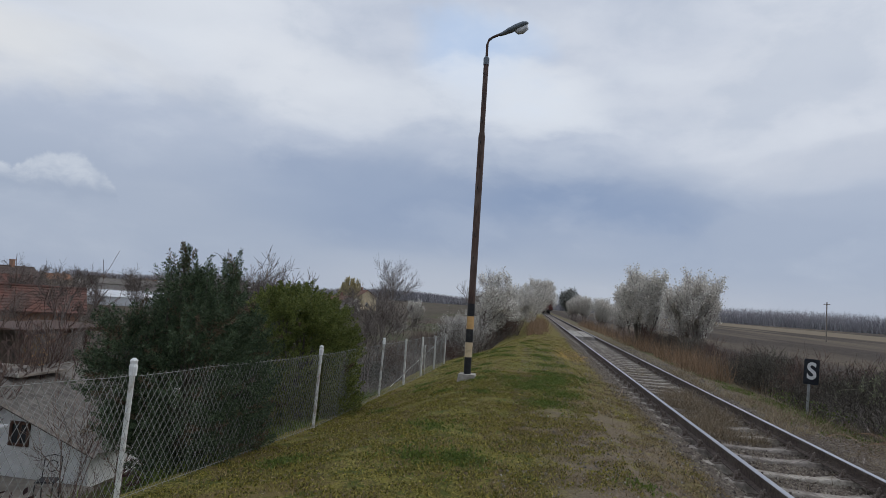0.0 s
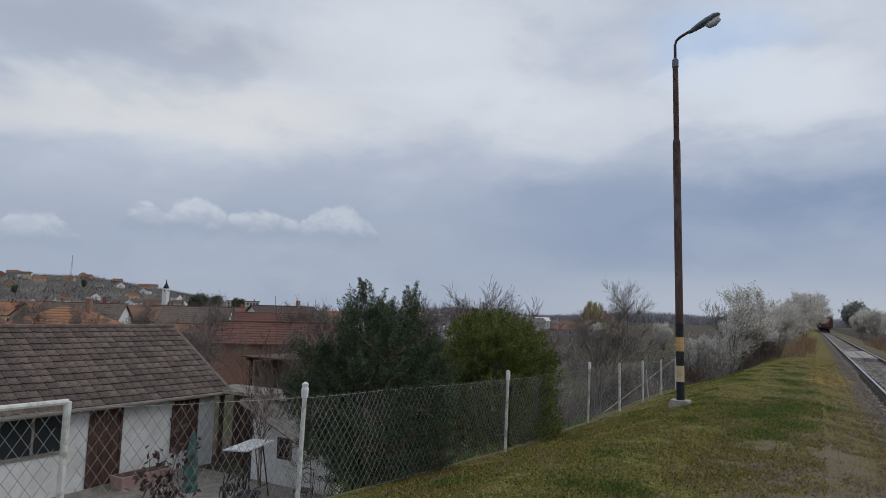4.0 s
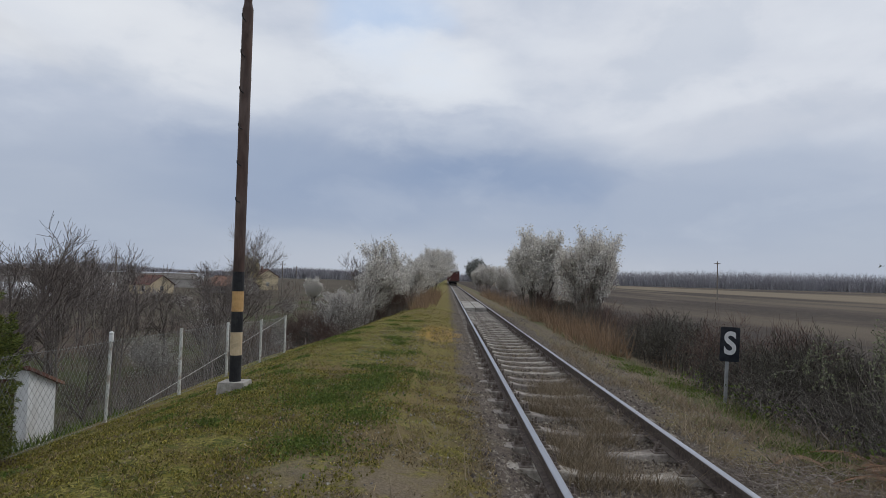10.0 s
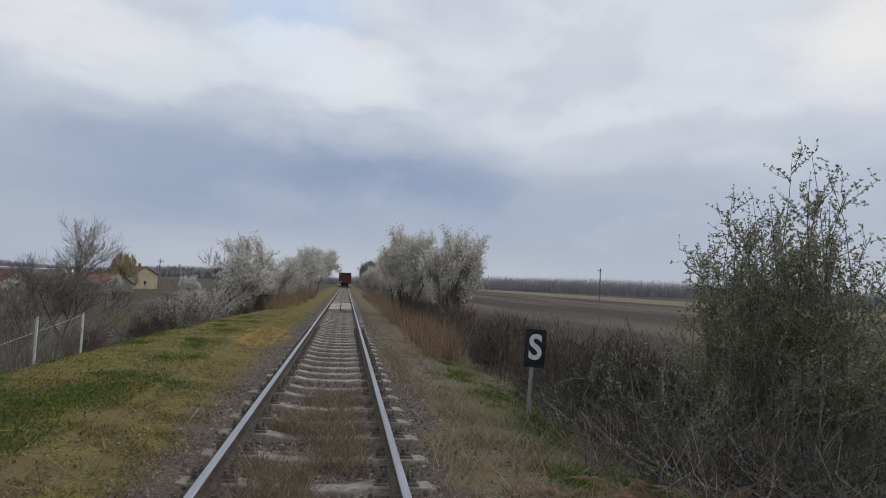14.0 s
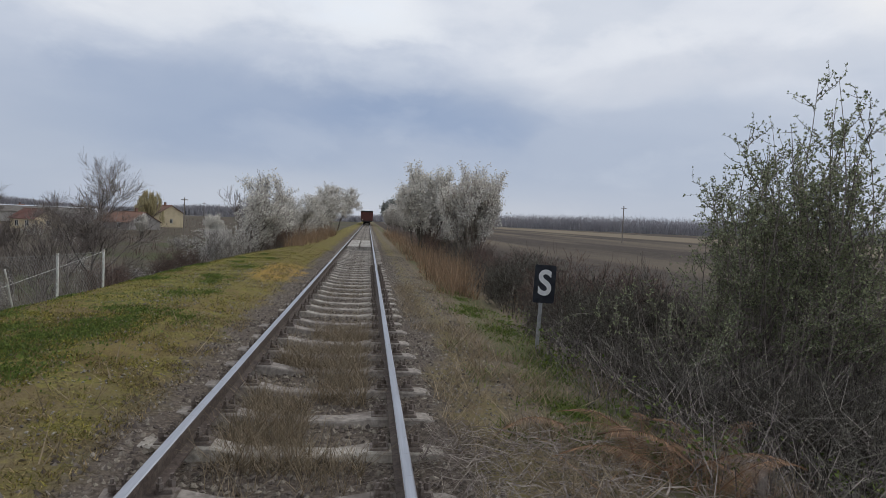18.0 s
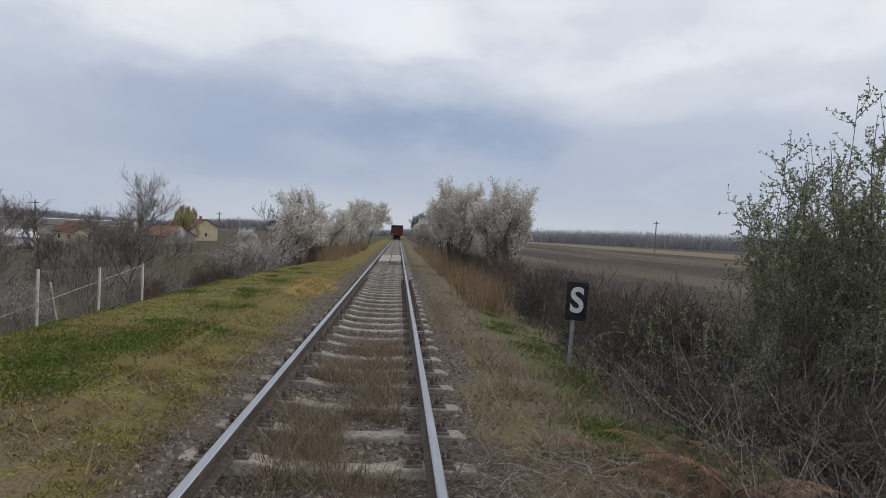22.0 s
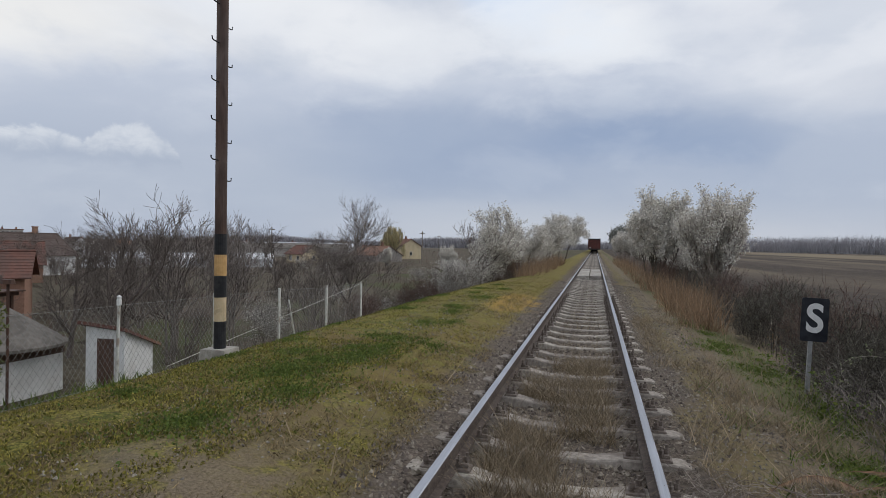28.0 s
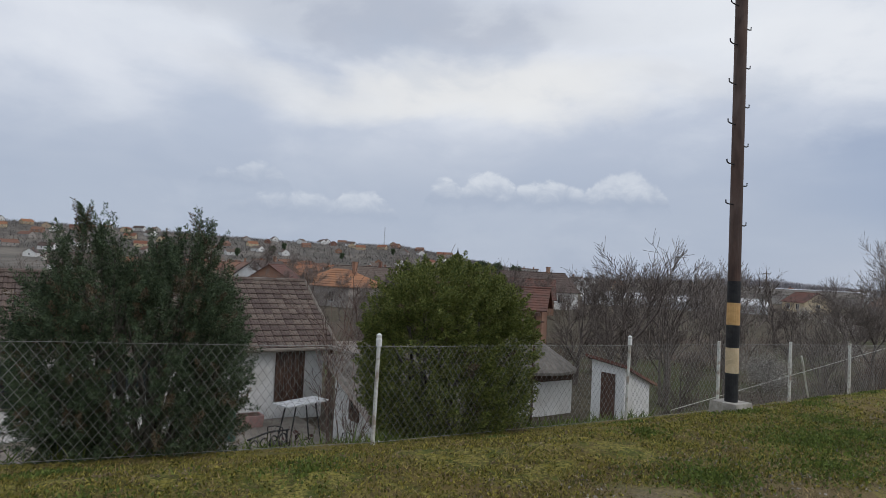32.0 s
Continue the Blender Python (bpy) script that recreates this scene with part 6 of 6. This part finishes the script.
def church():
    z = float(height(-500, 356)) - 0.5
    c = thing("church", "white village church with dark onion-capped bell tower", "church", pose(-500.0, 356.0, z, 0, 0, 20) @ Matrix.Diagonal((0.72, 0.72, 0.78, 1)))
    part("tower", Shape().box(-3, 3, -3, 3, -1, 20).box(-3.3, 3.3, -3.3, 3.3, 14.4, 15), PLASTER, c)
    part("spire", Shape().tube([(0, 0, 20), (0, 0, 21.5), (0, 0, 23.5), (0, 0, 25), (0, 0, 27), (0, 0, 31)], [3.1, 3.4, 2.2, 1.3, 0.8, 0.15], 12), WAGON_DARK, c, "dark metal spire")
    part("nave", gable_walls(22, 9, 4, 4), PLASTER_GREY, c, at=pose(-14, 0, 0))
    part("nave_roof", roof_courses(Shape(), 22, 9, 4), TILE_RED, c, at=pose(-14, 0, 4))
    for a, b, f in ((0, -3, "-y"), (3, 0, "+x"), (-3, 0, "-x")):
        add_window(c, a, b, 16.2, 1.3, 2.4, f, WOOD_DARK)


church()


def flats():
    b = thing("block_of_flats", "long brown-grey block of flats with rows of windows", "block of flats", pose(-338.0, 300.0, -4.2, 0, 0, 48) @ Matrix.Diagonal((0.85, 0.85, 0.85, 1)))
    part("wall", Shape().box(-12.5, 12.5, -5, 5, -1, 12.2), PLASTER_GREY, b)
    part("roof", Shape().box(-12.9, 12.9, -5.4, 5.4, 12.2, 12.7), TILE_RED, b)
    for i in range(10):
        for j in range(4):
            part("window", Shape().box(-11.4 + 2.4 * i, -10.2 + 2.4 * i, -5.06, -4.94, 1.2 + 2.8 * j, 2.6 + 2.8 * j), GLASS, b)
    for i in range(3):
        part("chimney", Shape().box(-8 + 8 * i, -7 + 8 * i, -0.5, 0.5, 12.7, 14.2), BRICK, b)


flats()
for x, y, h in ((-760.0, 414.0, 26.0), (-690.0, 150.0, 24.0)):
    m = thing("radio_mast", "thin lattice radio mast on the hill", "mast", pose(x, y, float(height(x, y))), "radio masts")
    for k in range(3):
        a = k * 2.094
        part("leg", Shape().tube([(0.9 * math.cos(a), 0.9 * math.sin(a), -1), (0.25 * math.cos(a), 0.25 * math.sin(a), h)], 0.16, 5), STEEL_GREY, m)
    for k in range(10):
        r = 0.9 - 0.065 * k
        part("ring", Shape().tube([(r * math.cos(a), r * math.sin(a), h * (k + 0.5) / 10) for a in np.linspace(0, 6.283, 4)], 0.1, 4), STEEL_GREY, m)
# power poles
for x, y, h, r in ((62.0, 152.0, 9.0, 0.16), (-62.0, 118.0, 8.0, 0.14), (-40.0, 150.0, 8.0, 0.14), (-58.0, 238.0, 8.5, 0.14)):
    p = thing("power_pole", "plain wooden power pole with a cross arm", "power pole", pose(x, y, float(height(x, y))), "power poles")
    part("shaft", Shape().tube([(0, 0, -0.5), (0, 0, h)], [r, r * 0.7], 8), WOOD_GREY, p)
    part("cross_arm", Shape().box(-0.7, 0.7, -0.06, 0.06, h - 0.6, h - 0.45), WOOD_GREY, p)


# ---- goods train standing far down the line ----
def wagon(y, first):
    w = thing("goods_wagon", "rust-red open goods wagon with a sagging dark tarpaulin", "goods wagon", pose(0, y, 0), "goods wagons")
    body = Shape()
    x, z0, z1, ln = 1.42, 1.05, 3.45, 12.2
    body.box(-x, x, 0.3, ln, z0, z1)
    part("body", body, WAGON_RED, w)
    for i in range(8):
        for s in (-1, 1):
            part("side_rib", Shape().box(s * x - 0.05, s * x + 0.05, 0.5 + i * 1.6, 0.62 + i * 1.6, z0, z1), WAGON_RED, w)
    for a in (-1.38, -0.5, 0.5, 1.38):
        part("end_rib", Shape().box(a - 0.05, a + 0.05, 0.22, 0.3, z0, z1 - 0.2), WAGON_RED, w)
    tarp = Shape()
    k = 14
    pts = []
    for i in range(k + 1):
        xx = -x - 0.04 + (2 * x + 0.08) * i / k
        sag = 0.22 * (1 - (xx / x) ** 2) + 0.05 * math.sin(i * 1.7)
        pts += [(xx, 0.2, z1 - 0.45 + 0.28 * abs(math.sin(i * 0.9))), (xx, 0.2, z1 + 0.04 - 0.2 * sag), (xx, ln, z1 + 0.05 - sag * 0.4)]
    tarp.add(pts, [(3 * i, 3 * i + 3, 3 * i + 4, 3 * i + 1) for i in range(k)] + [(3 * i + 1, 3 * i + 4, 3 * i + 5, 3 * i + 2) for i in range(k)])
    part("tarpaulin", tarp, WAGON_DARK, w, "sagging black tarpaulin")
    part("underframe", Shape().box(-1.3, 1.3, 0.1, ln + 0.3, 0.78, 1.05), WAGON_DARK, w)
    for s in (-1, 1):
        part("buffer", Shape().tube([(s * 0.88, 0.3, 0.95), (s * 0.88, -0.2, 0.95), (s * 0.88, -0.2, 0.95), (s * 0.88, -0.28, 0.95)], [0.09, 0.09, 0.22, 0.22], 10), WAGON_DARK, w)
    for yy in (1.4, 3.2, ln - 2.8, ln - 1.0):
        axle = part("axle", Shape().tube([(-0.9, yy, 0.45), (0.9, yy, 0.45)], 0.07, 8), WAGON_DARK, w)
        for s in (-1, 1):
            part("wheel", Shape().tube([(s * 0.69, yy, 0.45), (s * 0.82, yy, 0.45)], 0.45, 18), WAGON_DARK, axle)
    if first:
        part("tail_lamp", Shape().tube([(-0.95, 0.2, 1.25), (-0.95, 0.1, 1.25)], 0.12, 12), CAP_WHITE, w, "white tail disc")
    return w


first = wagon(160.0, True)
for i in range(1, 6):
    wagon(160.0 + 13.0 * i, False)

# ---- low growth and litter ----
def scatter(name, label, category, material, quads):
    tagged(single(name, Shape().quads(quads), material, label, category), kind="stuff")


def area(rng, n, x0, x1, y0, y1, gap=0.0, scale=0.8, seed=0.0):
    """Random places in a stretch of ground, thinned in patches."""
    x, y = rng.uniform(x0, x1, n), rng.uniform(y0, y1, n)
    if gap > 0:
        keep = np.array([noise.noise((a * scale, b * scale, seed)) for a, b in zip(x, y)]) > gap - 0.5
        x, y = x[keep], y[keep]
    return np.stack([x, y, height(x, y)], 1)


rng = np.random.default_rng(91)
# short moss and grass on the platform
roots = np.concatenate([area(rng, 75000, -6.7, -3.0, 2.2, 14, 0.3, 4.0, 3), area(rng, 42000, -3.4, -1.3, 2.2, 14, 0.55, 2.2, 1), area(rng, 50000, -6.9, -1.4, 14, 38, 0.35, 3.0, 3)])
scatter("platform_grass", "short yellow-green moss and grass on the platform", "grass", MOSS, blades(rng, roots, rng.uniform(0.010, 0.034, len(roots)), 0.005, 0.9))
leaf_at = np.concatenate([area(rng, 62000, -6.7, -2.2, 3.0, 15, 0.45, 3.2, 61), area(rng, 24000, -6.8, -1.6, 15, 32, 0.4, 2.2, 62)])
leaf_at[:, 2] += rng.uniform(0.008, 0.028, len(leaf_at))
scatter("moss_leaves", "tiny yellow-green leaves of low herbs on the platform", "weeds", MOSS, facing_quads(rng, leaf_at, 0.017, 2.5))
roots = np.concatenate([area(rng, 44000, -6.6, -3.2, 2.2, 15, 0.45, 2.6, 31), area(rng, 52000, -3.6, -1.2, 2.2, 16, 0.4, 2.0, 32), area(rng, 26000, -6.8, -1.4, 15, 38, 0.5, 1.6, 33)])
scatter("dry_moss", "tan dry moss and dead grass in patches on the platform", "grass", MOSS_DRY, blades(rng, roots, rng.uniform(0.012, 0.04, len(roots)), 0.0045, 1.0))
patches = []
spots = [(-3.2, 12.6, 0.8, 2200), (-3.0, 10.4, 0.5, 1000), (-2.8, 13.8, 0.6, 1000), (-4.0, 6.1, 0.4, 700), (-2.7, 11.7, 0.5, 800), (2.95, 14.0, 0.5, 500), (2.8, 16.5, 0.5, 600), (2.7, 19.0, 0.5, 500), (2.6, 11.8, 0.4, 300), (2.7, 22.0, 0.5, 500)]
spots += [(rng.uniform(2.3, 3.2), rng.uniform(10.5, 27), rng.uniform(0.2, 0.45), int(rng.uniform(60, 260))) for _ in range(22)]
spots += [(rng.uniform(-6.4, -2.1), rng.uniform(4, 30), rng.uniform(0.15, 0.6), int(rng.uniform(120, 500))) for _ in range(46)]
for x, y, r, n in spots:
    a, q = rng.uniform(0, 6.283, n), r * np.abs(rng.normal(0, 0.6, n))
    px, py = x + q * np.cos(a), y + q * np.sin(a) * 1.3
    patches.append(np.stack([px, py, height(px, py)], 1))
roots = np.concatenate(patches)
scatter("clover_patch", "darker green clover and weeds in patches", "weeds", WEED, blades(rng, roots, rng.uniform(0.015, 0.05, len(roots)), 0.009, 1.0))
leaf_at = roots + rng.normal(0, 0.05, roots.shape) * (1, 1, 0)
leaf_at[:, 2] = height(leaf_at[:, 0], leaf_at[:, 1]) + rng.uniform(0.01, 0.045, len(leaf_at))
scatter("clover_leaves", "low round clover leaves in dark green patches", "weeds", WEED, facing_quads(rng, leaf_at, 0.022, 2.5))
litter_at = np.concatenate([area(rng, 15000, -6.6, -1.3, 3, 16, 0.45, 2.0, 51), area(rng, 5000, -6.6, -1.4, 16, 34, 0.4, 1.5, 52)])
litter_at[:, 2] += 0.012
scatter("leaf_litter", "small brown dead leaves and stalks in the moss", "litter", WEED_DEAD, facing_quads(rng, litter_at, 0.018, 0.7))
# dry weeds in and beside the track
roots = np.concatenate([area(rng, 12000, -0.55, 0.5, 10.1, 15.5, 0.45, 1.5, 2), area(rng, 250, -0.4, 0.4, 9.6, 10.1, 0.5, 1.8, 2), area(rng, 90, -0.5, 0.5, 6.6, 8.9, 0.6, 1.8, 2), area(rng, 1500, -0.6, 0.6, 15, 24, 0.6, 1.2, 3)])
scatter("track_weeds", "dead brown weeds growing between the rails", "weeds", WEED_DEAD, blades(rng, roots, rng.uniform(0.06, 0.30, len(roots)), 0.003, 0.6))
roots = np.concatenate([area(rng, 8000, 1.7, 4.2, 6.5, 14, 0.55, 1.6, 5), area(rng, 3000, 1.9, 4.0, 14, 26, 0.6, 1.6, 5), area(rng, 900, -2.1, -1.4, 6, 24, 0.55, 1.3, 6), area(rng, 5000, 1.15, 2.2, 7, 22, 0.45, 1.3, 6)])
scatter("dry_verge_grass", "bleached dry grass on the verge", "grass", STRAW, blades(rng, roots, rng.uniform(0.06, 0.26, len(roots)), 0.0045, 0.8))
roots = np.concatenate([area(rng, 6500, 2.2, 4.8, 21, 40, 0.6, 0.9, 7), area(rng, 2500, -3.6, -2.2, 36, 60, 0.4, 0.6, 8), area(rng, 2500, 2.2, 4.0, 40, 80, 0.4, 0.5, 8)])
scatter("tall_dry_grass", "tall orange-brown dry grass beside the track", "grass", STRAW_RED, blades(rng, roots, rng.uniform(0.35, 1.05, len(roots)), 0.009, 0.35))


def canes(rng, roots, high, width, droop=0.6, parts=3):
    """Arching stems as chains of slim quads."""
    k = len(roots)
    turn = rng.uniform(0, 6.283, k)
    out = np.stack([np.cos(turn), np.sin(turn), 0 * turn], 1)
    side = np.stack([-np.sin(turn), np.cos(turn), 0 * turn], 1)
    h, reach = np.asarray(high).reshape(-1, 1), (np.asarray(high) * rng.uniform(0.1, droop, k)).reshape(-1, 1)
    w = width * rng.uniform(0.6, 1.4, (k, 1))
    c, rows = np.asarray(roots, float), []
    last = c
    for i in range(1, parts + 1):
        f = i / parts
        now = c + out * reach * f * f + np.array([0, 0, 1.0]) * h * (f - 0.22 * f * f) + rng.normal(0, 0.055, (k, 3)) * h
        a, b = w * (1 - (i - 1) / parts * 0.8), w * (1 - i / parts * 0.8)
        rows.append(np.stack([last - side * a, last + side * a, now + side * b, now - side * b], 1))
        last = now
    return np.concatenate(rows)


roots = np.concatenate([area(rng, 1400, -0.5, 0.5, 9.9, 15.0, 0.45, 1.5, 2), area(rng, 25, -0.5, 0.5, 6.4, 8.6, 0.5, 1.8, 2)])
scatter("dead_stalks", "tangled dead stalks between the rails", "weeds", WEED_DEAD, canes(rng, roots, rng.uniform(0.12, 0.42, len(roots)), 0.0028, 2.2, 4))
roots = np.concatenate([area(rng, 900, 1.6, 3.2, 10.6, 15.0, 0.5, 1.5, 4), area(rng, 1400, 3.0, 4.4, 9.6, 16.0, 0.5, 1.1, 4)])
scatter("verge_weeds", "green weeds at the edge of the thorn scrub", "weeds", WEED, blades(rng, roots, rng.uniform(0.04, 0.16, len(roots)), 0.007, 0.9))
# bramble and thorn scrub on the field side
roots = np.concatenate([area(rng, 1500, 3.7, 8.5, 11, 26, 0.5, 0.9, 9), area(rng, 2200, 3.3, 5.5, 9.5, 17, 0.4, 0.8, 9), area(rng, 3600, 3.6, 9.0, 26, 50, 0.3, 0.4, 9)])
scatter("thorn_scrub", "tangled dark leafless thorn scrub below the bank", "scrub", BARK_DARK, canes(rng, roots, rng.uniform(0.4, 1.3, len(roots)), 0.005, 1.8, 5))
roots = np.concatenate([area(rng, 3000, 3.5, 8.5, 14.5, 26, 0.45, 0.7, 41), area(rng, 4200, 3.7, 9.5, 26, 44, 0.4, 0.4, 42)])
scatter("grey_scrub", "fine grey-brown leafless shoots in the scrub", "scrub", BARK_WAN, canes(rng, roots, rng.uniform(0.7, 1.75, len(roots)), 0.0042, 0.45, 4))
roots = np.concatenate([area(rng, 1500, 3.0, 7.5, 9.3, 14.5, 0.5, 0.9, 43), area(rng, 600, 2.7, 3.8, 9.6, 15.5, 0.5, 1.1, 44)])
scatter("bramble_canes", "arching grey bramble canes under the bush", "scrub", BARK_GREY, canes(rng, roots, rng.uniform(0.25, 1.05, len(roots)), 0.0034, 2.4, 6))
spots_b = area(rng, 5200, 2.7, 5.2, 9.6, 17.5, 0.5, 1.3, 45)
spots_b[:, 2] += rng.uniform(0.02, 0.38, len(spots_b))
scatter("bramble_leaves", "small dark green bramble leaves in the scrub edge", "leaves", WEED, facing_quads(rng, spots_b, 0.032, 0.6))
roots = np.concatenate([area(rng, 1300, 4.0, 8.5, 14, 30, 0.5, 0.9, 10), area(rng, 3000, 4.0, 9.0, 30, 60, 0.3, 0.4, 10), area(rng, 1500, 4.5, 9, 60, 120, 0.3, 0.3, 10)])
scatter("red_scrub", "reddish-brown bare shoots standing in the scrub", "scrub", BARK_RED, canes(rng, roots, rng.uniform(0.9, 1.9, len(roots)), 0.006, 0.35, 3))
roots = np.concatenate([area(rng, 700, 3.2, 6.5, 9.0, 14.5, 0.3, 0.8, 12), area(rng, 700, 4.8, 7.5, 11.0, 14.0, 0.0)])
scatter("dead_canes", "pale dead canes in the bramble and under the bush", "scrub", BARK_GREY, canes(rng, roots, rng.uniform(0.4, 1.5, len(roots)), 0.0042, 1.8, 5))
roots = np.concatenate([area(rng, 9000, -13.5, -7.4, 23, 46, 0.4, 0.5, 13), area(rng, 2600, -9.5, -4.5, 46, 90, 0.3, 0.3, 13), area(rng, 1200, 4, 9, 100, 160, 0.3, 0.3, 13)])
scatter("bank_scrub", "brown leafless scrub along the foot of the bank", "scrub", BARK_GREY, canes(rng, roots, rng.uniform(0.5, 1.9, len(roots)), 0.008, 0.7, 3))
roots = np.concatenate([area(rng, 5000, -40, -9.5, 26, 60, 0.5, 0.25, 21), area(rng, 6000, -75, -8, 55, 150, 0.5, 0.12, 22)])
scatter("orchard_brush", "grey-brown leafless undergrowth in the orchard gardens", "brush", BARK_RED, canes(rng, roots, rng.uniform(0.3, 1.5, len(roots)), 0.014, 0.7, 3))
# cut branches and dead bracken at the foot of the bush
twig = Shape()
for i in range(2100):
    x, y = 0.95 + 2.7 * rng.random() ** 1.3, rng.uniform(6.3, 10.9)
    a, ln = rng.uniform(0, 6.283), rng.uniform(0.15, 0.7)
    z = float(height(x, y)) + rng.uniform(0.01, 0.12)
    p = [(x, y, z)]
    for k in range(3):
        a += rng.normal(0, 0.35)
        p.append((p[-1][0] + ln / 3 * math.cos(a), p[-1][1] + ln / 3 * math.sin(a), float(height(p[-1][0], p[-1][1])) + rng.uniform(0.01, 0.14)))
    w = rng.uniform(0.5, 1.1) if i % 14 else 2.4
    twig.tube(p, [0.0034 * w, 0.0028 * w, 0.0022 * w, 0.0014], 3, False)
tagged(single("cut_branches", twig, BARK_PALE, "pale cut branches lying on the verge", "branches"), kind="stuff")
mat = np.stack([rng.normal(2.95, 0.42, 500), rng.normal(10.4, 0.35, 500)], 1)
mat = np.concatenate([mat, height(mat[:, 0], mat[:, 1])[:, None] + 0.03], 1)
scatter("bracken_litter", "matted rust-brown bracken litter", "litter", FERN, canes(rng, mat, rng.uniform(0.05, 0.16, 500), 0.004, 5.0, 4))
for i, (x, y, t) in enumerate(((2.55, 10.4, 20), (2.9, 10.7, 70), (3.0, 10.1, -20), (3.35, 10.4, 110), (2.7, 9.9, 160), (3.3, 9.8, -60), (2.35, 10.9, 200), (3.6, 10.8, 30), (2.8, 10.5, 130), (3.1, 10.5, 240), (3.2, 10.9, 300), (2.6, 10.1, 80), (2.95, 9.7, 10), (3.45, 10.15, 190), (2.45, 10.55, -50), (3.0, 10.9, 150))):
    f = thing("dead_fern", "dead rust-brown bracken frond lying on the ground", "fern", pose(x - 0.12, y + 0.1, float(height(x, y)) + 0.03 + 0.03 * (i % 5), 6 * math.sin(i * 2.1), 7 * math.cos(i * 1.3), t), "dead ferns")
    ln = 0.75
    spine = [(ln * u, 0, 0.02 + 0.15 * math.sin(u * 2.8)) for u in np.linspace(0, 1, 7)]
    part("spine", Shape().tube(spine, [0.006, 0.006, 0.005, 0.004, 0.003, 0.003, 0.002], 4, False), FERN, f)
    q = []
    for u in np.linspace(0.1, 0.98, 44):
        w = 0.17 * (1 - u) + 0.02
        z = 0.02 + 0.15 * math.sin(u * 2.8)
        for s in (-1, 1):
            q.append([(ln * u - 0.005, 0, z), (ln * u + 0.005, 0, z), (ln * u + 0.055, s * w * 0.82, z - 0.02), (ln * u + 0.05, s * w * 0.8, z - 0.02)])
    tagged(part("frond", Shape().quads(np.array(q)), FERN, f), kind="stuff")
single("broken_stake", Shape().tube([(0, 0, -0.2), (0.02, 0, 0.2), (0.05, 0.01, 0.34)], [0.035, 0.033, 0.02], 7), BARK_PALE, "broken pale stake standing in the bracken", "stake", pose(3.28, 9.98, float(height(3.28, 9.98))))
# low hedges and ivy below the fence, rose bushes in the yard
roots = area(rng, 26000, -13.4, -6.9, -1.5, 15, 0.3, 0.7, 15)
scatter("slope_weeds", "green weeds and ivy on the slope behind the fence", "weeds", WEED, blades(rng, roots, rng.uniform(0.05, 0.2, len(roots)), 0.012, 0.7))

for x, y, h in ((-9.7, 4.85, 3.1), (-9.5, 9.3, 1.9), (-12.1, 9.0, 1.15), (-10.2, 3.9, 2.6), (-10.0, 8.7, 1.4)):
    tree("rose_bush", "rose bush with dark red young leaves in the yard", int(100 * y), pose(x, y, float(height(x, y))), h, 0.012, BARK_DARK, 2, 5, FERN_RED, 0.07, 4, 0.08, "rose bushes", "bush", fork=(2, 4))

# ---- far woods ----
def far_wood(name, label, n, line, high, width, material, seed):
    """A distant belt of bare trees along a line of (x, y) points."""
    rng = np.random.default_rng(seed)
    pts = np.array(line, float)
    i = rng.integers(0, len(pts) - 1, n)
    f = rng.random((n, 1))
    p = pts[i] * (1 - f) + pts[i + 1] * f + rng.normal(0, 6, (n, 2))
    roots = np.stack([p[:, 0], p[:, 1], height(p[:, 0], p[:, 1]) - 0.5], 1)
    h = high * rng.uniform(0.72, 1.05, n) * (0.85 + 0.25 * np.sin(p[:, 0] * 0.02 + p[:, 1] * 0.013))
    scatter(name, label, "wood", material, canes(rng, roots, h, width, 0.25, 3))


# bark paled towards the sky tone: distance haze painted into the colour
HAZE_TINTED_WOOD = surface("haze_tinted_wood", (0.35, 0.34, 0.36), (0.44, 0.425, 0.44), 0.05, 0.95, 0.0, islands=0.2, world=True)
# hill wood greyed a little lighter, some haze mixed into its colour
HILL_WOOD = surface("hill_wood_haze_tinted", (0.14, 0.13, 0.125), (0.22, 0.20, 0.19), 0.03, 0.95, 0.0, islands=0.3, world=True)
far_wood("poplar_belt", "distant belt of bare poplars beyond the fields", 42000, [(-20, 900), (120, 800), (300, 640), (480, 480), (620, 250), (700, 0)], 20.0, 0.17, HAZE_TINTED_WOOD, 61)
far_wood("north_wood", "distant bare wood across the plain, paled with painted haze", 20000, [(-20, 900), (-250, 950), (-480, 900), (-620, 760)], 19.0, 0.45, HAZE_TINTED_WOOD, 62)
rng = np.random.default_rng(66)
a, d = np.radians(rng.uniform(50, 100, 26000)), rng.uniform(600, 1000, 26000)
roots = np.stack([-d * np.sin(a), d * np.cos(a), height(-d * np.sin(a), d * np.cos(a)) - 0.5], 1)
scatter("hill_wood", "bare brown wood over the village hill", "wood", HILL_WOOD, canes(rng, roots, rng.uniform(2, 5, len(roots)), 0.26, 2.2, 3))
a, d = np.radians(rng.uniform(12, 92, 5500)), 75 + 400 * rng.random(5500) ** 0.8
roots = np.stack([-d * np.sin(a), d * np.cos(a), height(-d * np.sin(a), d * np.cos(a))], 1)
scatter("garden_brush", "brown hedges and brush between the gardens", "brush", BARK_RED, canes(rng, roots, rng.uniform(0.4, 2.4, len(roots)), 0.05, 0.6, 3))
